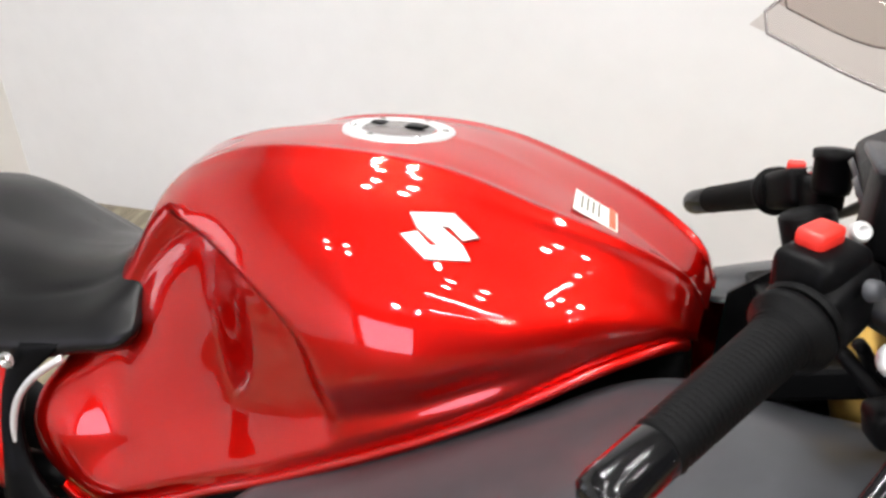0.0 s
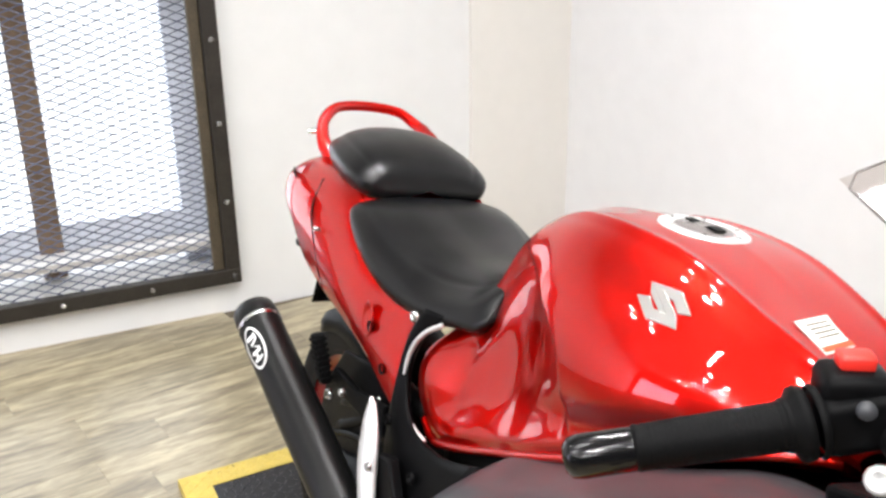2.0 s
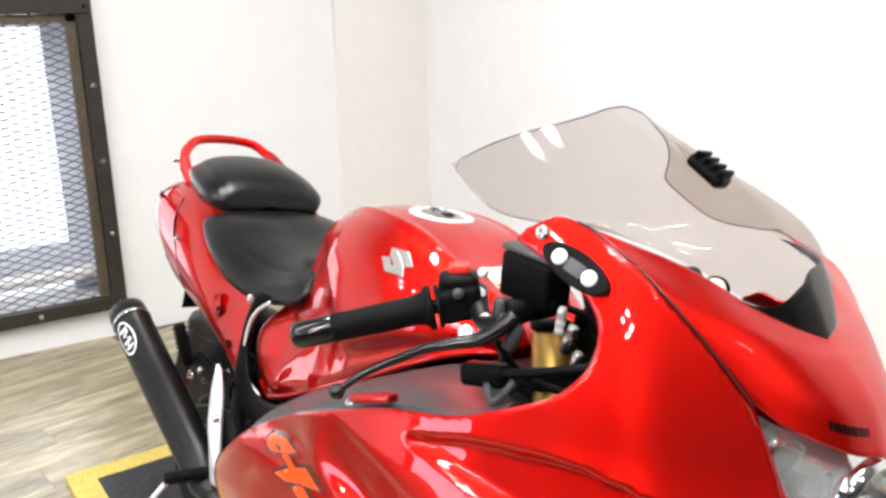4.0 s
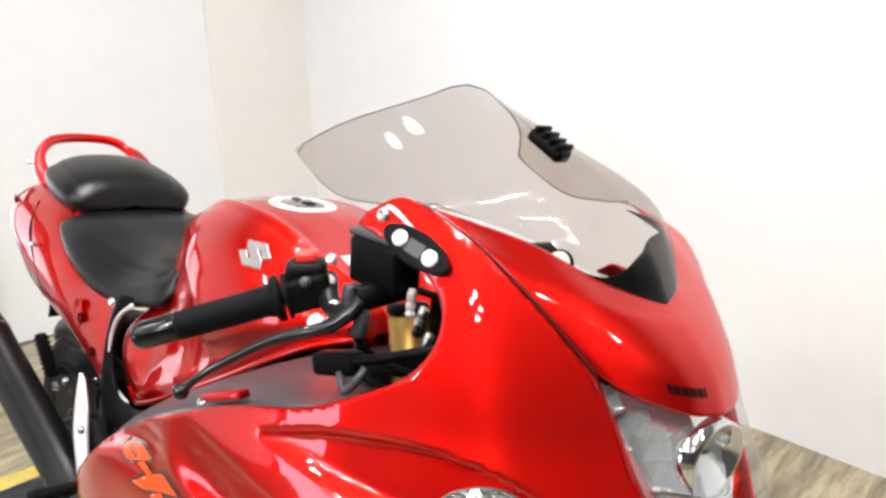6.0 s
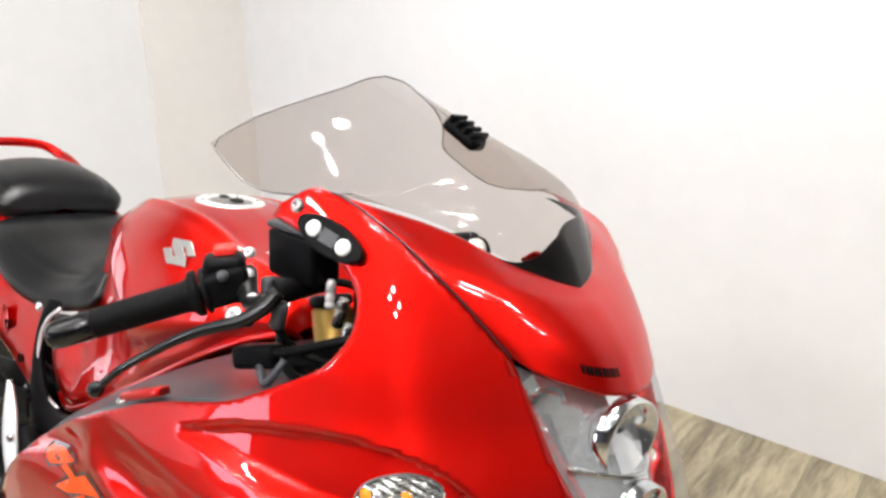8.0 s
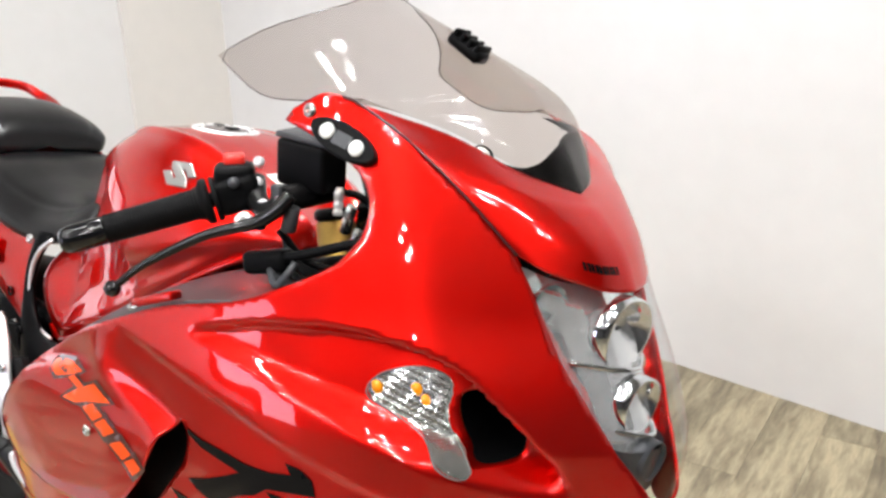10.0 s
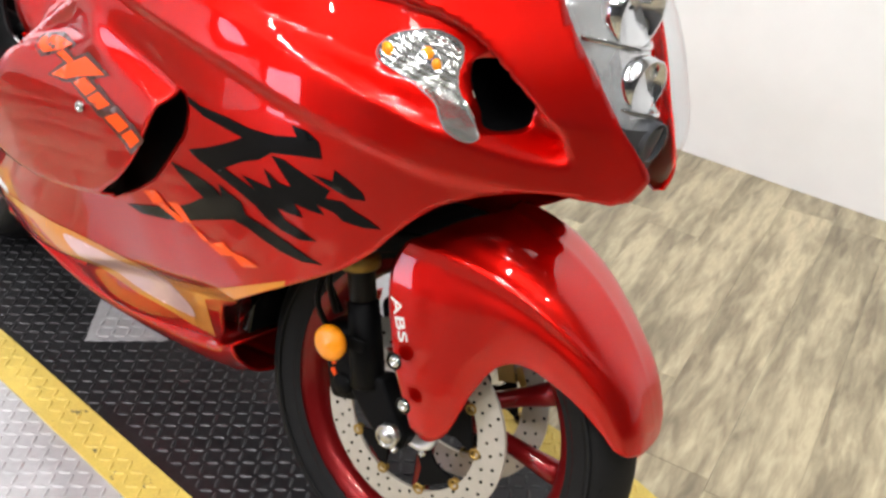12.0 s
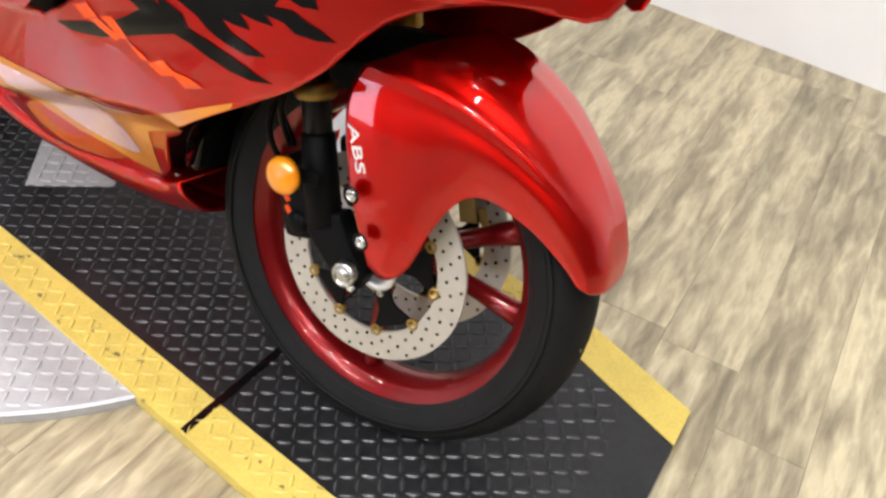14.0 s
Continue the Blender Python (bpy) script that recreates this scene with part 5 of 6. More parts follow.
def wheel(name, m, R, rim_r, half, tyre_half, label):
    prof = [(rim_r - 0.006, -half), (rim_r + 0.012, -half - 0.006), (rim_r + 0.035, -tyre_half + 0.001), (R - 0.045, -tyre_half), (R - 0.026, -tyre_half * 0.88), (R - 0.010, -tyre_half * 0.58), (R - 0.002, -tyre_half * 0.26), (R, 0)]
    prof += [(r, -y) for r, y in prof[-2::-1]]
    prof = [tuple(p) for p in catmull(prof, 40)]
    w = part(name, lathe(prof, m @ WY_, 96), M_RUBBER, bike, label)
    rp = [(rim_r + 0.004, -half - 0.004), (rim_r + 0.006, -half), (rim_r, -half + 0.004), (rim_r - 0.008, -half + 0.008), (rim_r - 0.022, -half + 0.016), (rim_r - 0.028, -half + 0.03), (rim_r - 0.032, 0)]
    rp += [(r, -y) for r, y in rp[-2::-1]]
    part("rim", lathe(rp, m @ WY_, 96), M_REDDARK, w, "deep red cast rim")
    part("hub", lathe([(0.018, -half + 0.01), (0.030, -half + 0.012), (0.042, -half + 0.03), (0.036, 0), (0.042, half - 0.03), (0.030, half - 0.012), (0.018, half - 0.01)], m @ WY_, 32), M_REDDARK, w)
    for k in range(3):
        for s in (-1, 1):
            a0, a1 = radians(120 * k + 14 + 6 * s), radians(120 * k + 14 + 17 * s)
            p0, p1 = Vector((0.03 * math.cos(a0), 0, 0.03 * math.sin(a0))), Vector(((rim_r - 0.028) * math.cos(a1), 0, (rim_r - 0.028) * math.sin(a1)))
            pm = p0.lerp(p1, 0.5)
            part("spoke", tube([m @ p0, m @ pm, m @ p1], [0.017, 0.0135, 0.019], 10, 12), M_REDDARK, w)
    # tread grooves
    bm = bmesh.new()
    for k in range(22):
        for s in (-1, 1):
            a = 2 * math.pi * (k + 0.25 * s) / 22
            pts = []
            for u in np.linspace(0.1, 0.95, 7):
                y = s * tyre_half * u * 0.9
                rr = np.interp(abs(y), [0, tyre_half * 0.26, tyre_half * 0.58, tyre_half * 0.88], [R, R - 0.002, R - 0.010, R - 0.026]) + 0.0004
                aa = a + 0.20 * u
                pts.append((rr, aa, y))
            row0 = [m @ Vector((r * math.cos(t - 0.009), y, r * math.sin(t - 0.009))) for r, t, y in pts]
            row1 = [m @ Vector((r * math.cos(t + 0.009), y, r * math.sin(t + 0.009))) for r, t, y in pts]
            grid([row0, row1], False, False, bm)
    part("tread_grooves", bm, M_BLACKPRINT, w, "", False)
    return w


fw = wheel("front_wheel", STEER, 0.315, 0.244, 0.048, 0.061, "black road tyre on a deep red rim")


def brake_disc(m, y, r0, r1, parent, holes=10):
    d = part("brake_disc", lathe([(r0, -0.0025), (r1, -0.0025), (r1, 0.0025), (r0, 0.0025), (r0, -0.0025)], m @ pose(0, y, 0) @ WY_, 96), M_DISC, parent, "drilled steel brake disc", False)
    bm = bmesh.new()
    for k in range(holes * 5):
        ring, a = k % 5, 2 * math.pi * k / (holes * 5)
        r = r0 + 0.007 + (r1 - r0 - 0.013) * ((ring * 2) % 5) / 4
        lathe([(0, -0.0032), (0.0026, -0.0032), (0.0026, 0.0032), (0, 0.0032)], m @ pose(r * math.cos(a), y, r * math.sin(a)) @ WY_, 8, bm)
    tagged(part("drilling", bm, M_BLACKPRINT, d), kind="stuff")
    for k in range(10):
        a = 2 * math.pi * k / 10
        c = m @ Vector(((r0 - 0.002) * math.cos(a), y, (r0 - 0.002) * math.sin(a)))
        ax = (m.to_3x3() @ Vector((0, -1 if y < 0 else 1, 0)))
        part("bobbin", lathe([(0.0085, -0.004), (0.009, 0.004), (0.006, 0.0045), (0.005, 0.002), (0, 0.002)], aim(c, c + ax), 14), M_GOLD, d)
    for k in range(5):
        a = 2 * math.pi * (k + 0.25) / 5
        pts = [(0.032, a - 0.35), (0.075, a - 0.20), (r0 - 0.003, a - 0.36), (r0 - 0.002, a + 0.36), (0.075, a + 0.20), (0.032, a + 0.35)]
        poly = [(r * math.cos(t), r * math.sin(t)) for r, t in pts]
        part("carrier_arm", prism(poly, 0.005, m @ pose(0, y + 0.0025, 0) @ WY_), M_PLASTIC, d, "", False, 0, 0.001)
        c = m @ Vector((0.050 * math.cos(a), y - 0.003, 0.050 * math.sin(a)))
        part("bolt", bolt(c, m.to_3x3() @ Vector((0, -1, 0)), 0.007, 0.005), M_STEEL, d)
    return d


for y in (-0.066, 0.066):
    brake_disc(STEER, y, 0.112, 0.156, fw, 18)
part("axle", rod(STEER @ Vector((0, -0.05, 0)), STEER @ Vector((0, -0.135, 0)), 0.011), M_STEEL, fw)
part("axle_nut", lathe([(0.0, 0.010), (0.006, 0.010), (0.0075, 0.006), (0.011, 0.006), (0.013, 0.012), (0.017, 0.012), (0.0185, 0.006), (0.0185, 0)], aim(STEER @ Vector((0, -0.122, 0)), STEER @ Vector((0, -0.2, 0))), 24), M_STEEL, fw, "hollow steel axle end")
part("hub_ring", lathe([(0.030, 0), (0.034, 0.010), (0.032, 0.014), (0.022, 0.014), (0.020, 0)], STEER @ pose(0.02, -0.070, 0.0) @ pose(0, 0, 0, 90, 0, 0), 32), M_ALU, fw, "bright hub ring")


def fork_leg(s):
    """One upside-down fork leg: casting at the axle, slim inner tube, gold outer tube."""
    y0 = 0.108 * s
    at = lambda z: STEER @ Vector((-0.048 - 0.27 * (z - 0.30), y0, z - 0.30))
    leg = part("fork_leg", rod(at(0.345), at(0.47), 0.026, 0.023), M_PLASTIC, bike, "black and gold upside-down fork leg")
    part("inner_tube", rod(at(0.45), at(0.60), 0.0195), M_MUFFLER, leg, "dark inner tube")
    part("gold_tube", rod(at(0.575), at(0.985 if s < 0 else 0.930), 0.0265), M_GOLD, leg, "gold outer tube")
    part("seal_collar", rod(at(0.512), at(0.535), 0.0285), M_GOLD, leg, "gold seal collar")
    foot = prism([(-0.070, 0.060), (-0.032, 0.075), (0.004, 0.026), (0.026, 0.004), (0.018, -0.022), (-0.010, -0.026), (-0.045, -0.004), (-0.082, 0.030)], 0.034, STEER @ pose(0, y0 + 0.018 if s > 0 else y0 + 0.022, 0) @ WY_)
    part("axle_clamp", foot, M_PLASTIC, leg, "black axle clamp", False, 0, 0.005)
    part("pinch_bolt", bolt(STEER @ Vector((0.012, y0 + 0.014 * s, -0.018)), STEER.to_3x3() @ Vector((0, s, 0)), 0.006, 0.006), M_STEEL, leg)
    part("top_cap", rod(at(0.985 if s < 0 else 0.930), at(1.0), 0.028), M_PLASTIC, leg)
    return leg


for s in (-1, 1):
    fork_leg(s)


def caliper(s):
    m = STEER @ pose(-0.118, 0.072 * s, 0.052, 0, -18, 0)
    c = part("brake_caliper", box(0.066, 0.062, 0.120, m, 0.014, 3), M_PLASTIC, bike, "black radial brake caliper")
    part("caliper_bridge", box(0.050, 0.070, 0.030, m @ pose(0.004, 0, 0.03), 0.008), M_PLASTIC, c)
    for dz in (-0.032, 0.032):
        part("piston_cap", lathe([(0.0, 0.006), (0.014, 0.006), (0.017, 0.003), (0.018, 0)], m @ pose(0, 0.031 * s, dz) @ pose(0, 0, 0, 90 if s < 0 else -90, 0, 0), 20), M_PLASTIC, c)
    for dz in (-0.055, 0.055):
        part("mount_bolt", bolt((m @ Vector((0.030, 0.012 * s, dz)))[:], (0, s, 0), 0.008, 0.008), M_GOLD, c)
    for k in range(3):
        part("print_bar", box(0.008, 0.0015, 0.013, m @ pose(-0.014, 0.0315 * s, 0.022 - 0.018 * k, 0, -25, 0)), M_ORANGE, c, "red print", False)
    return c


caliper(-1)
cal = caliper(1)
part("gold_pad_plate", box(0.030, 0.004, 0.052, STEER @ pose(0.075, 0.045, 0.085, 0, -20, 0), 0.002), M_GOLD, cal, "gold-yellow caliper face", False)
part("gold_pad_plate", box(0.012, 0.004, 0.046, STEER @ pose(0.108, 0.045, 0.072, 0, -30, 0), 0.002), M_GOLD, cal, "", False)
part("reflector", lathe([(0.0, 0.010), (0.018, 0.008), (0.024, 0.004), (0.026, 0.0), (0.026, -0.006), (0, -0.006)], aim((-0.070, -0.176, 0.432), (-0.055, -0.30, 0.44)), 28), M_AMBERCORE, bike, "round amber side reflector").location = FRONT
part("reflector_bracket", box(0.05, 0.004, 0.02, pose(-0.06, -0.150, 0.43, 0, 0, 20), 0.002), M_PLASTIC, bike, "", False).location = FRONT
for k, (a, b, c) in enumerate((((-0.11, -0.13, 0.56), (-0.13, -0.15, 0.47), (-0.12, -0.11, 0.38)), ((-0.09, -0.13, 0.58), (-0.10, -0.16, 0.52), (-0.12, -0.12, 0.44)), ((-0.13, -0.11, 0.60), (-0.15, -0.13, 0.52), (-0.13, -0.10, 0.43)))):
    part("brake_hose", tube([a, b, c], 0.0045, 8, 16), M_PLASTIC, bike, "black brake hose").location = FRONT
part("hose_clip", rod((-0.10, -0.150, 0.535), (-0.13, -0.155, 0.55), 0.008), M_STEEL, bike)

D = math.pi / 180
cyl = lambda th, r, y: (r * math.cos(th * D), y, r * math.sin(th * D))
fender_rows = [[cyl(18, 0.330, 0), cyl(18, 0.328, -0.035), cyl(19, 0.320, -0.060), cyl(20, 0.312, -0.067), cyl(21, 0.304, -0.069)],
               [cyl(24, 0.335, 0), cyl(24, 0.333, -0.040), cyl(25, 0.320, -0.068), cyl(26, 0.305, -0.076), cyl(27, 0.292, -0.078)],
               [cyl(34, 0.337, 0), cyl(34, 0.334, -0.046), cyl(35, 0.314, -0.080), cyl(36, 0.292, -0.087), cyl(37, 0.268, -0.088)],
               [cyl(46, 0.338, 0), cyl(46, 0.325, -0.066), cyl(47, 0.300, -0.096), cyl(48, 0.270, -0.101), cyl(49, 0.240, -0.101)],
               [cyl(57, 0.339, 0), cyl(58, 0.324, -0.080), cyl(60, 0.284, -0.112), cyl(57, 0.245, -0.113), cyl(54, 0.208, -0.110)]]
fender_more = [[cyl(66, 0.339, 0), cyl(68, 0.323, -0.090), (0.085, -0.122, 0.256), (0.092, -0.123, 0.185), (0.098, -0.118, 0.118)],
               [cyl(73, 0.339, 0), cyl(76, 0.322, -0.096), (0.045, -0.129, 0.256), (0.060, -0.130, 0.150), (0.078, -0.121, 0.050)],
               [cyl(79, 0.339, 0), cyl(83, 0.320, -0.101), (0.000, -0.134, 0.256), (0.020, -0.135, 0.135), (0.052, -0.124, 0.022)],
               [cyl(84, 0.338, 0), cyl(90, 0.317, -0.106), (-0.045, -0.137, 0.258), (-0.022, -0.138, 0.140), (0.022, -0.126, 0.030)]]
FE = loft(fender_rows + fender_more, 72, 48)
fv = np.linspace(0, 4, 48)[None, :]
fu = np.linspace(0, 1, 72)[:, None]
fold = np.exp(-((fv - 1.55) / 0.16) ** 2) * smoothstep((fu - 0.22) / 0.25)
FE[:, :, 1] -= 0.006 * fold * np.ones_like(FE[:, :, 1])
FE[:, :, 2] += 0.004 * fold * np.ones_like(FE[:, :, 2])
FE = np.array([[Matrix.Translation((0.010, 0, 0)) @ STEER @ Vector(p) for p in row] for row in both(FE)])
fender = part("front_fender", grid(FE), M_RED, bike, "glossy red front fender with fork shields", True, 0.0035)
for p in ((0.037, -0.149, 0.430), (0.060, -0.144, 0.370)):
    w = part("fender_washer", lathe([(0.0125, 0.001), (0.012, 0.003), (0.009, -0.001), (0, -0.001)], aim(p, (p[0] + 0.02, p[1] - 0.2, p[2])), 20), M_BLACKPRINT, fender)
    part("fender_bolt", bolt((p[0] + 0.001, p[1] + 0.001, p[2]), (0.1, -1, 0), 0.0090, 0.005), M_STEEL, fender)
# three pale letters on the shield
def text_part(body, size, m, material, parent, label, depth=0.0006):
    cu = bpy.data.curves.new(body, "FONT")
    cu.body, cu.size, cu.extrude, cu.align_x, cu.align_y = body, size, depth, "CENTER", "CENTER"
    ob = bpy.data.objects.new("tmp", cu)
    scene.collection.objects.link(ob)
    dg = bpy.context.evaluated_depsgraph_get()
    me = bpy.data.meshes.new_from_object(ob.evaluated_get(dg))
    bpy.data.objects.remove(ob)
    me.transform(m)
    me.materials.clear()
    me.materials.append(material)
    o = new("lettering", me)
    o.parent = parent
    o["label"] = label
    return o


ta = Vector((0.020, 0.012, -0.075)).normalized()
tn = Vector((0.12, -1, 0.02)).normalized()
tn = (tn - tn.dot(ta) * ta).normalized()
m_t = Matrix.Translation((0.021, -0.1655, 0.517)) @ Matrix((ta, tn.cross(ta), tn)).transposed().to_4x4()
text_part("ABS", 0.040, m_t @ pose(0.022, 0.019, 0.002) @ Matrix.Diagonal((0.98, 0.50, 1, 1)), M_WHITE, fender, "pale ABS lettering")

# ---- handlebars ----
def handlebar(s, end, inn):
    end, inn = Vector(end), Vector(inn)
    ax = (inn - end).normalized()
    h = part("handlebar", rod(end, inn + ax * 0.05, 0.0095), M_PLASTIC, bike, "black clip-on handlebar with a ribbed grip")
    L_ = (inn - end).length
    g0, g1 = end + ax * 0.045, inn - ax * 0.005
    gl = (g1 - g0).length
    swell = lambda z: 0.0172 + 0.0016 * z / gl + 0.0085 * float(smoothstep((z / gl - 0.80) / 0.18)) ** 1.5
    prof = [(0.0, 0.0), (0.0165, 0.0), (0.0180, 0.003), (0.0172, 0.006)]
    n = 26
    for k in range(n):
        z = 0.008 + (gl - 0.02) * k / n
        prof += [(swell(z), z), (swell(z) + 0.00025, z + 0.0010), (swell(z) + 0.00025, z + 0.0028), (swell(z), z + 0.0038)]
    prof += [(swell(gl), gl - 0.008), (swell(gl) + 0.001, gl - 0.004), (swell(gl), gl), (0.0, gl)]
    part("grip", lathe(prof, aim(g0, g1), 28), M_GRIP, h, "ribbed black rubber grip")
    part("bar_end", lathe([(0.0, -0.006), (0.010, -0.005), (0.0155, 0.0), (0.0170, 0.008), (0.0170, 0.046), (0.0155, 0.050), (0.012, 0.051)], aim(end - ax * 0.002, inn), 28), M_GLOSSBLACK, h, "glossy black bar end weight")
    sw = part("switch_box", box(0.046, 0.044, 0.056, aim(inn + ax * 0.028, inn + ax) @ pose(0, 0, 0), 0.010, 3), M_PLASTIC, h, "black switch box")
    part("switch_joint", lathe([(0.026, -0.003), (0.028, 0), (0.026, 0.003)], aim(inn + ax * 0.002, inn + ax), 24), M_GRIP, sw)
    return h, sw


rb, rsw = handlebar(-1, (-0.326, -0.410, 0.952), (-0.240, -0.268, 1.010))
part("switch_housing", box(0.050, 0.042, 0.058, pose(-0.232, -0.244, 1.026, 6, -8, 55), 0.009, 3), M_PLASTIC, rsw, "black upper switch housing")
part("kill_switch", box(0.026, 0.020, 0.014, pose(-0.235, -0.246, 1.059, 6, -8, 55), 0.004), M_REDBTN, rsw, "red stop switch")
part("starter_button", lathe([(0, 0.006), (0.006, 0.006), (0.007, 0)], aim((-0.205, -0.265, 1.035), (-0.15, -0.32, 1.06)), 14), M_GREYPANEL, rsw)
lb, lsw = handlebar(1, (-0.372, 0.385, 0.910), (-0.265, 0.235, 0.972))
part("switch_cap", box(0.020, 0.016, 0.012, pose(-0.25, 0.222, 1.005), 0.003), M_REDBTN, lsw)
lever = part("brake_lever", tube([(-0.118, -0.246, 1.034), (-0.126, -0.257, 1.017), (-0.140, -0.276, 1.000), (-0.157, -0.301, 0.991), (-0.174, -0.326, 0.980), (-0.195, -0.358, 0.959), (-0.211, -0.381, 0.941), (-0.225, -0.401, 0.918)], [0.011, 0.012, 0.0105, 0.009, 0.0078, 0.0068, 0.0062, 0.0055], 12, 48, 0.75), M_GLOSSBLACK, bike, "black brake lever with a ball end")
part("lever_ball", lathe([(0.0, -0.010), (0.007, -0.007), (0.010, 0), (0.007, 0.007), (0.0, 0.010)], pose(-0.226, -0.402, 0.917), 18), M_GLOSSBLACK, lever)
part("lever_pivot", rod((-0.128, -0.240, 0.990), (-0.122, -0.240, 1.020), 0.009), M_GREYPANEL, lever, "dark pivot")
part("lever_adjuster", rod((-0.150, -0.262, 0.994), (-0.140, -0.275, 1.004), 0.007), M_STEEL, lever)
part("clutch_lever", tube([(-0.18, 0.20, 0.985), (-0.17, 0.235, 0.97), (-0.20, 0.29, 0.935), (-0.255, 0.35, 0.900)], [0.009, 0.009, 0.007, 0.006], 10, 24, 0.7), M_MUFFLER, bike, "black clutch lever")
mc = part("master_cylinder", rod((-0.165, -0.222, 1.02), (-0.165, -0.150, 1.03), 0.016), M_PLASTIC, bike, "black brake master cylinder and reservoir")
part("reservoir", box(0.080, 0.045, 0.058, pose(-0.168, -0.180, 1.062, 8, 4, 8), 0.006), M_PLASTIC, mc, "black fluid reservoir")
part("reservoir_lid", box(0.086, 0.050, 0.008, pose(-0.168, -0.178, 1.095, 8, 4, 8), 0.003), M_GREYPANEL, mc)
part("clamp", box(0.018, 0.024, 0.034, pose(-0.175, -0.218, 1.02), 0.005), M_GREYPANEL, mc, "dark metal clamp")
part("fluid_hose", tube([(-0.165, -0.150, 1.03), (-0.13, -0.12, 1.02), (-0.11, -0.10, 0.97), (-0.13, -0.11, 0.90)], 0.005, 8, 20), M_PLASTIC, mc)
part("banjo", rod((-0.115, -0.165, 0.985), (-0.105, -0.165, 1.02), 0.007), M_STEEL, mc)
part("banjo", rod((-0.095, -0.17, 0.965), (-0.085, -0.17, 0.995), 0.006), M_STEEL, mc)
part("top_clamp", prism([(-0.30, -0.135), (-0.17, -0.140), (-0.13, -0.06), (-0.13, 0.06), (-0.17, 0.13), (-0.29, 0.12), (-0.26, 0.0)], 0.028, pose(0, -0.01, 0.955, 0, -14, 0)), M_PLASTIC, bike, "black top clamp", False, 0, 0.005)
part("cable", tube([(-0.20, -0.20, 0.975), (-0.17, -0.17, 0.935), (-0.10, -0.13, 0.93), (-0.05, -0.10, 0.94)], 0.005, 8, 24), M_PLASTIC, bike, "black cable")
part("cable", tube([(-0.21, -0.18, 0.96), (-0.16, -0.20, 0.925), (-0.09, -0.19, 0.92), (-0.05, -0.12, 0.93)], 0.006, 8, 24), M_PLASTIC, bike, "black cable")
for p, r in (((-0.186, -0.258, 0.991), 0.011), ((-0.171, -0.244, 1.012), 0.008), ((-0.208, -0.229, 1.033), 0.008), ((-0.213, -0.224, 1.058), 0.007)):
    part("perch_bolt", bolt(p, (0.35, -0.9, 0.35), r, 0.007), M_ALU, mc, "pale clamp bolt")
part("lever_perch", tube([(-0.222, -0.222, 1.035), (-0.196, -0.236, 1.015), (-0.165, -0.246, 1.008), (-0.130, -0.250, 1.024)], [0.012, 0.013, 0.011, 0.009], 12, 20), M_MUFFLER, mc, "dark lever perch")
part("spring_connector", lathe([(0.0, 0.0), (0.006, 0.0), (0.006, 0.006), (0.0045, 0.008), (0.006, 0.010), (0.006, 0.016), (0.0045, 0.018), (0.006, 0.020), (0.006, 0.028), (0.004, 0.034), (0.0, 0.034)], pose(-0.122, -0.172, 1.006), 14), M_ALU, bike, "pale ribbed connector")
part("cable_block", box(0.060, 0.030, 0.028, pose(-0.165, -0.238, 0.946, 0, -12, 20), 0.007), M_PLASTIC, bike, "black cable block")
part("cable", tube([(-0.14, -0.236, 0.955), (-0.11, -0.222, 0.965), (-0.074, -0.202, 0.980), (-0.05, -0.18, 0.99)], 0.006, 8, 20), M_PLASTIC, bike, "black cable")
part("hose_loop", tube([(-0.150, -0.246, 0.940), (-0.132, -0.250, 0.925), (-0.118, -0.246, 0.940), (-0.115, -0.236, 0.955)], 0.005, 8, 18), M_GREYPANEL, bike, "grey hose loop")
# added black sheet: gives the dark behind the fork by closing the opening
part("fork_gap_blind", prism([(-0.200, 0.86), (0.015, 0.90), (0.020, 1.06), (-0.120, 1.085), (-0.200, 1.00)], 0.006, pose(0, -0.066, 0, 90, 0, 0)), M_BLACKPRINT, bike, "added black sheet closing the gap behind the fork", False)
pod = part("instrument_pod", box(0.055, 0.200, 0.075, pose(-0.165, 0.020, 1.035, 0, -28, 0), 0.014, 3), M_PLASTIC, bike, "black instrument pod behind the bars")
for y in (-0.04, 0.04):
    part("dial", lathe([(0.0, 0.003), (0.026, 0.003), (0.030, 0.005), (0.032, 0.0)], pose(-0.165, 0.020 + y, 1.035, 0, -28, 0) @ pose(-0.028, 0, 0, 0, -90, 0), 28), M_GREYPANEL, pod, "dark round dial")
lres = part("clutch_reservoir", lathe([(0.0, 0.0), (0.018, 0.0), (0.020, 0.006), (0.020, 0.034), (0.022, 0.036), (0.022, 0.044), (0.0, 0.046)], pose(-0.215, 0.150, 0.995), 24), M_PLASTIC, bike, "black round clutch fluid reservoir")
part("clutch_perch", box(0.036, 0.050, 0.034, pose(-0.225, 0.185, 0.985, 0, 0, 30), 0.006), M_PLASTIC, lres)
part("perch_bolt", bolt((-0.232, 0.160, 1.012), (0, 0, 1), 0.008, 0.006), M_STEEL, lres)
part("ignition_lock", lathe([(0.0, 0.006), (0.006, 0.006), (0.016, 0.004), (0.018, 0.0), (0.018, -0.03)], pose(-0.185, -0.01, 0.985), 22), M_STEEL, bike, "round steel ignition lock")
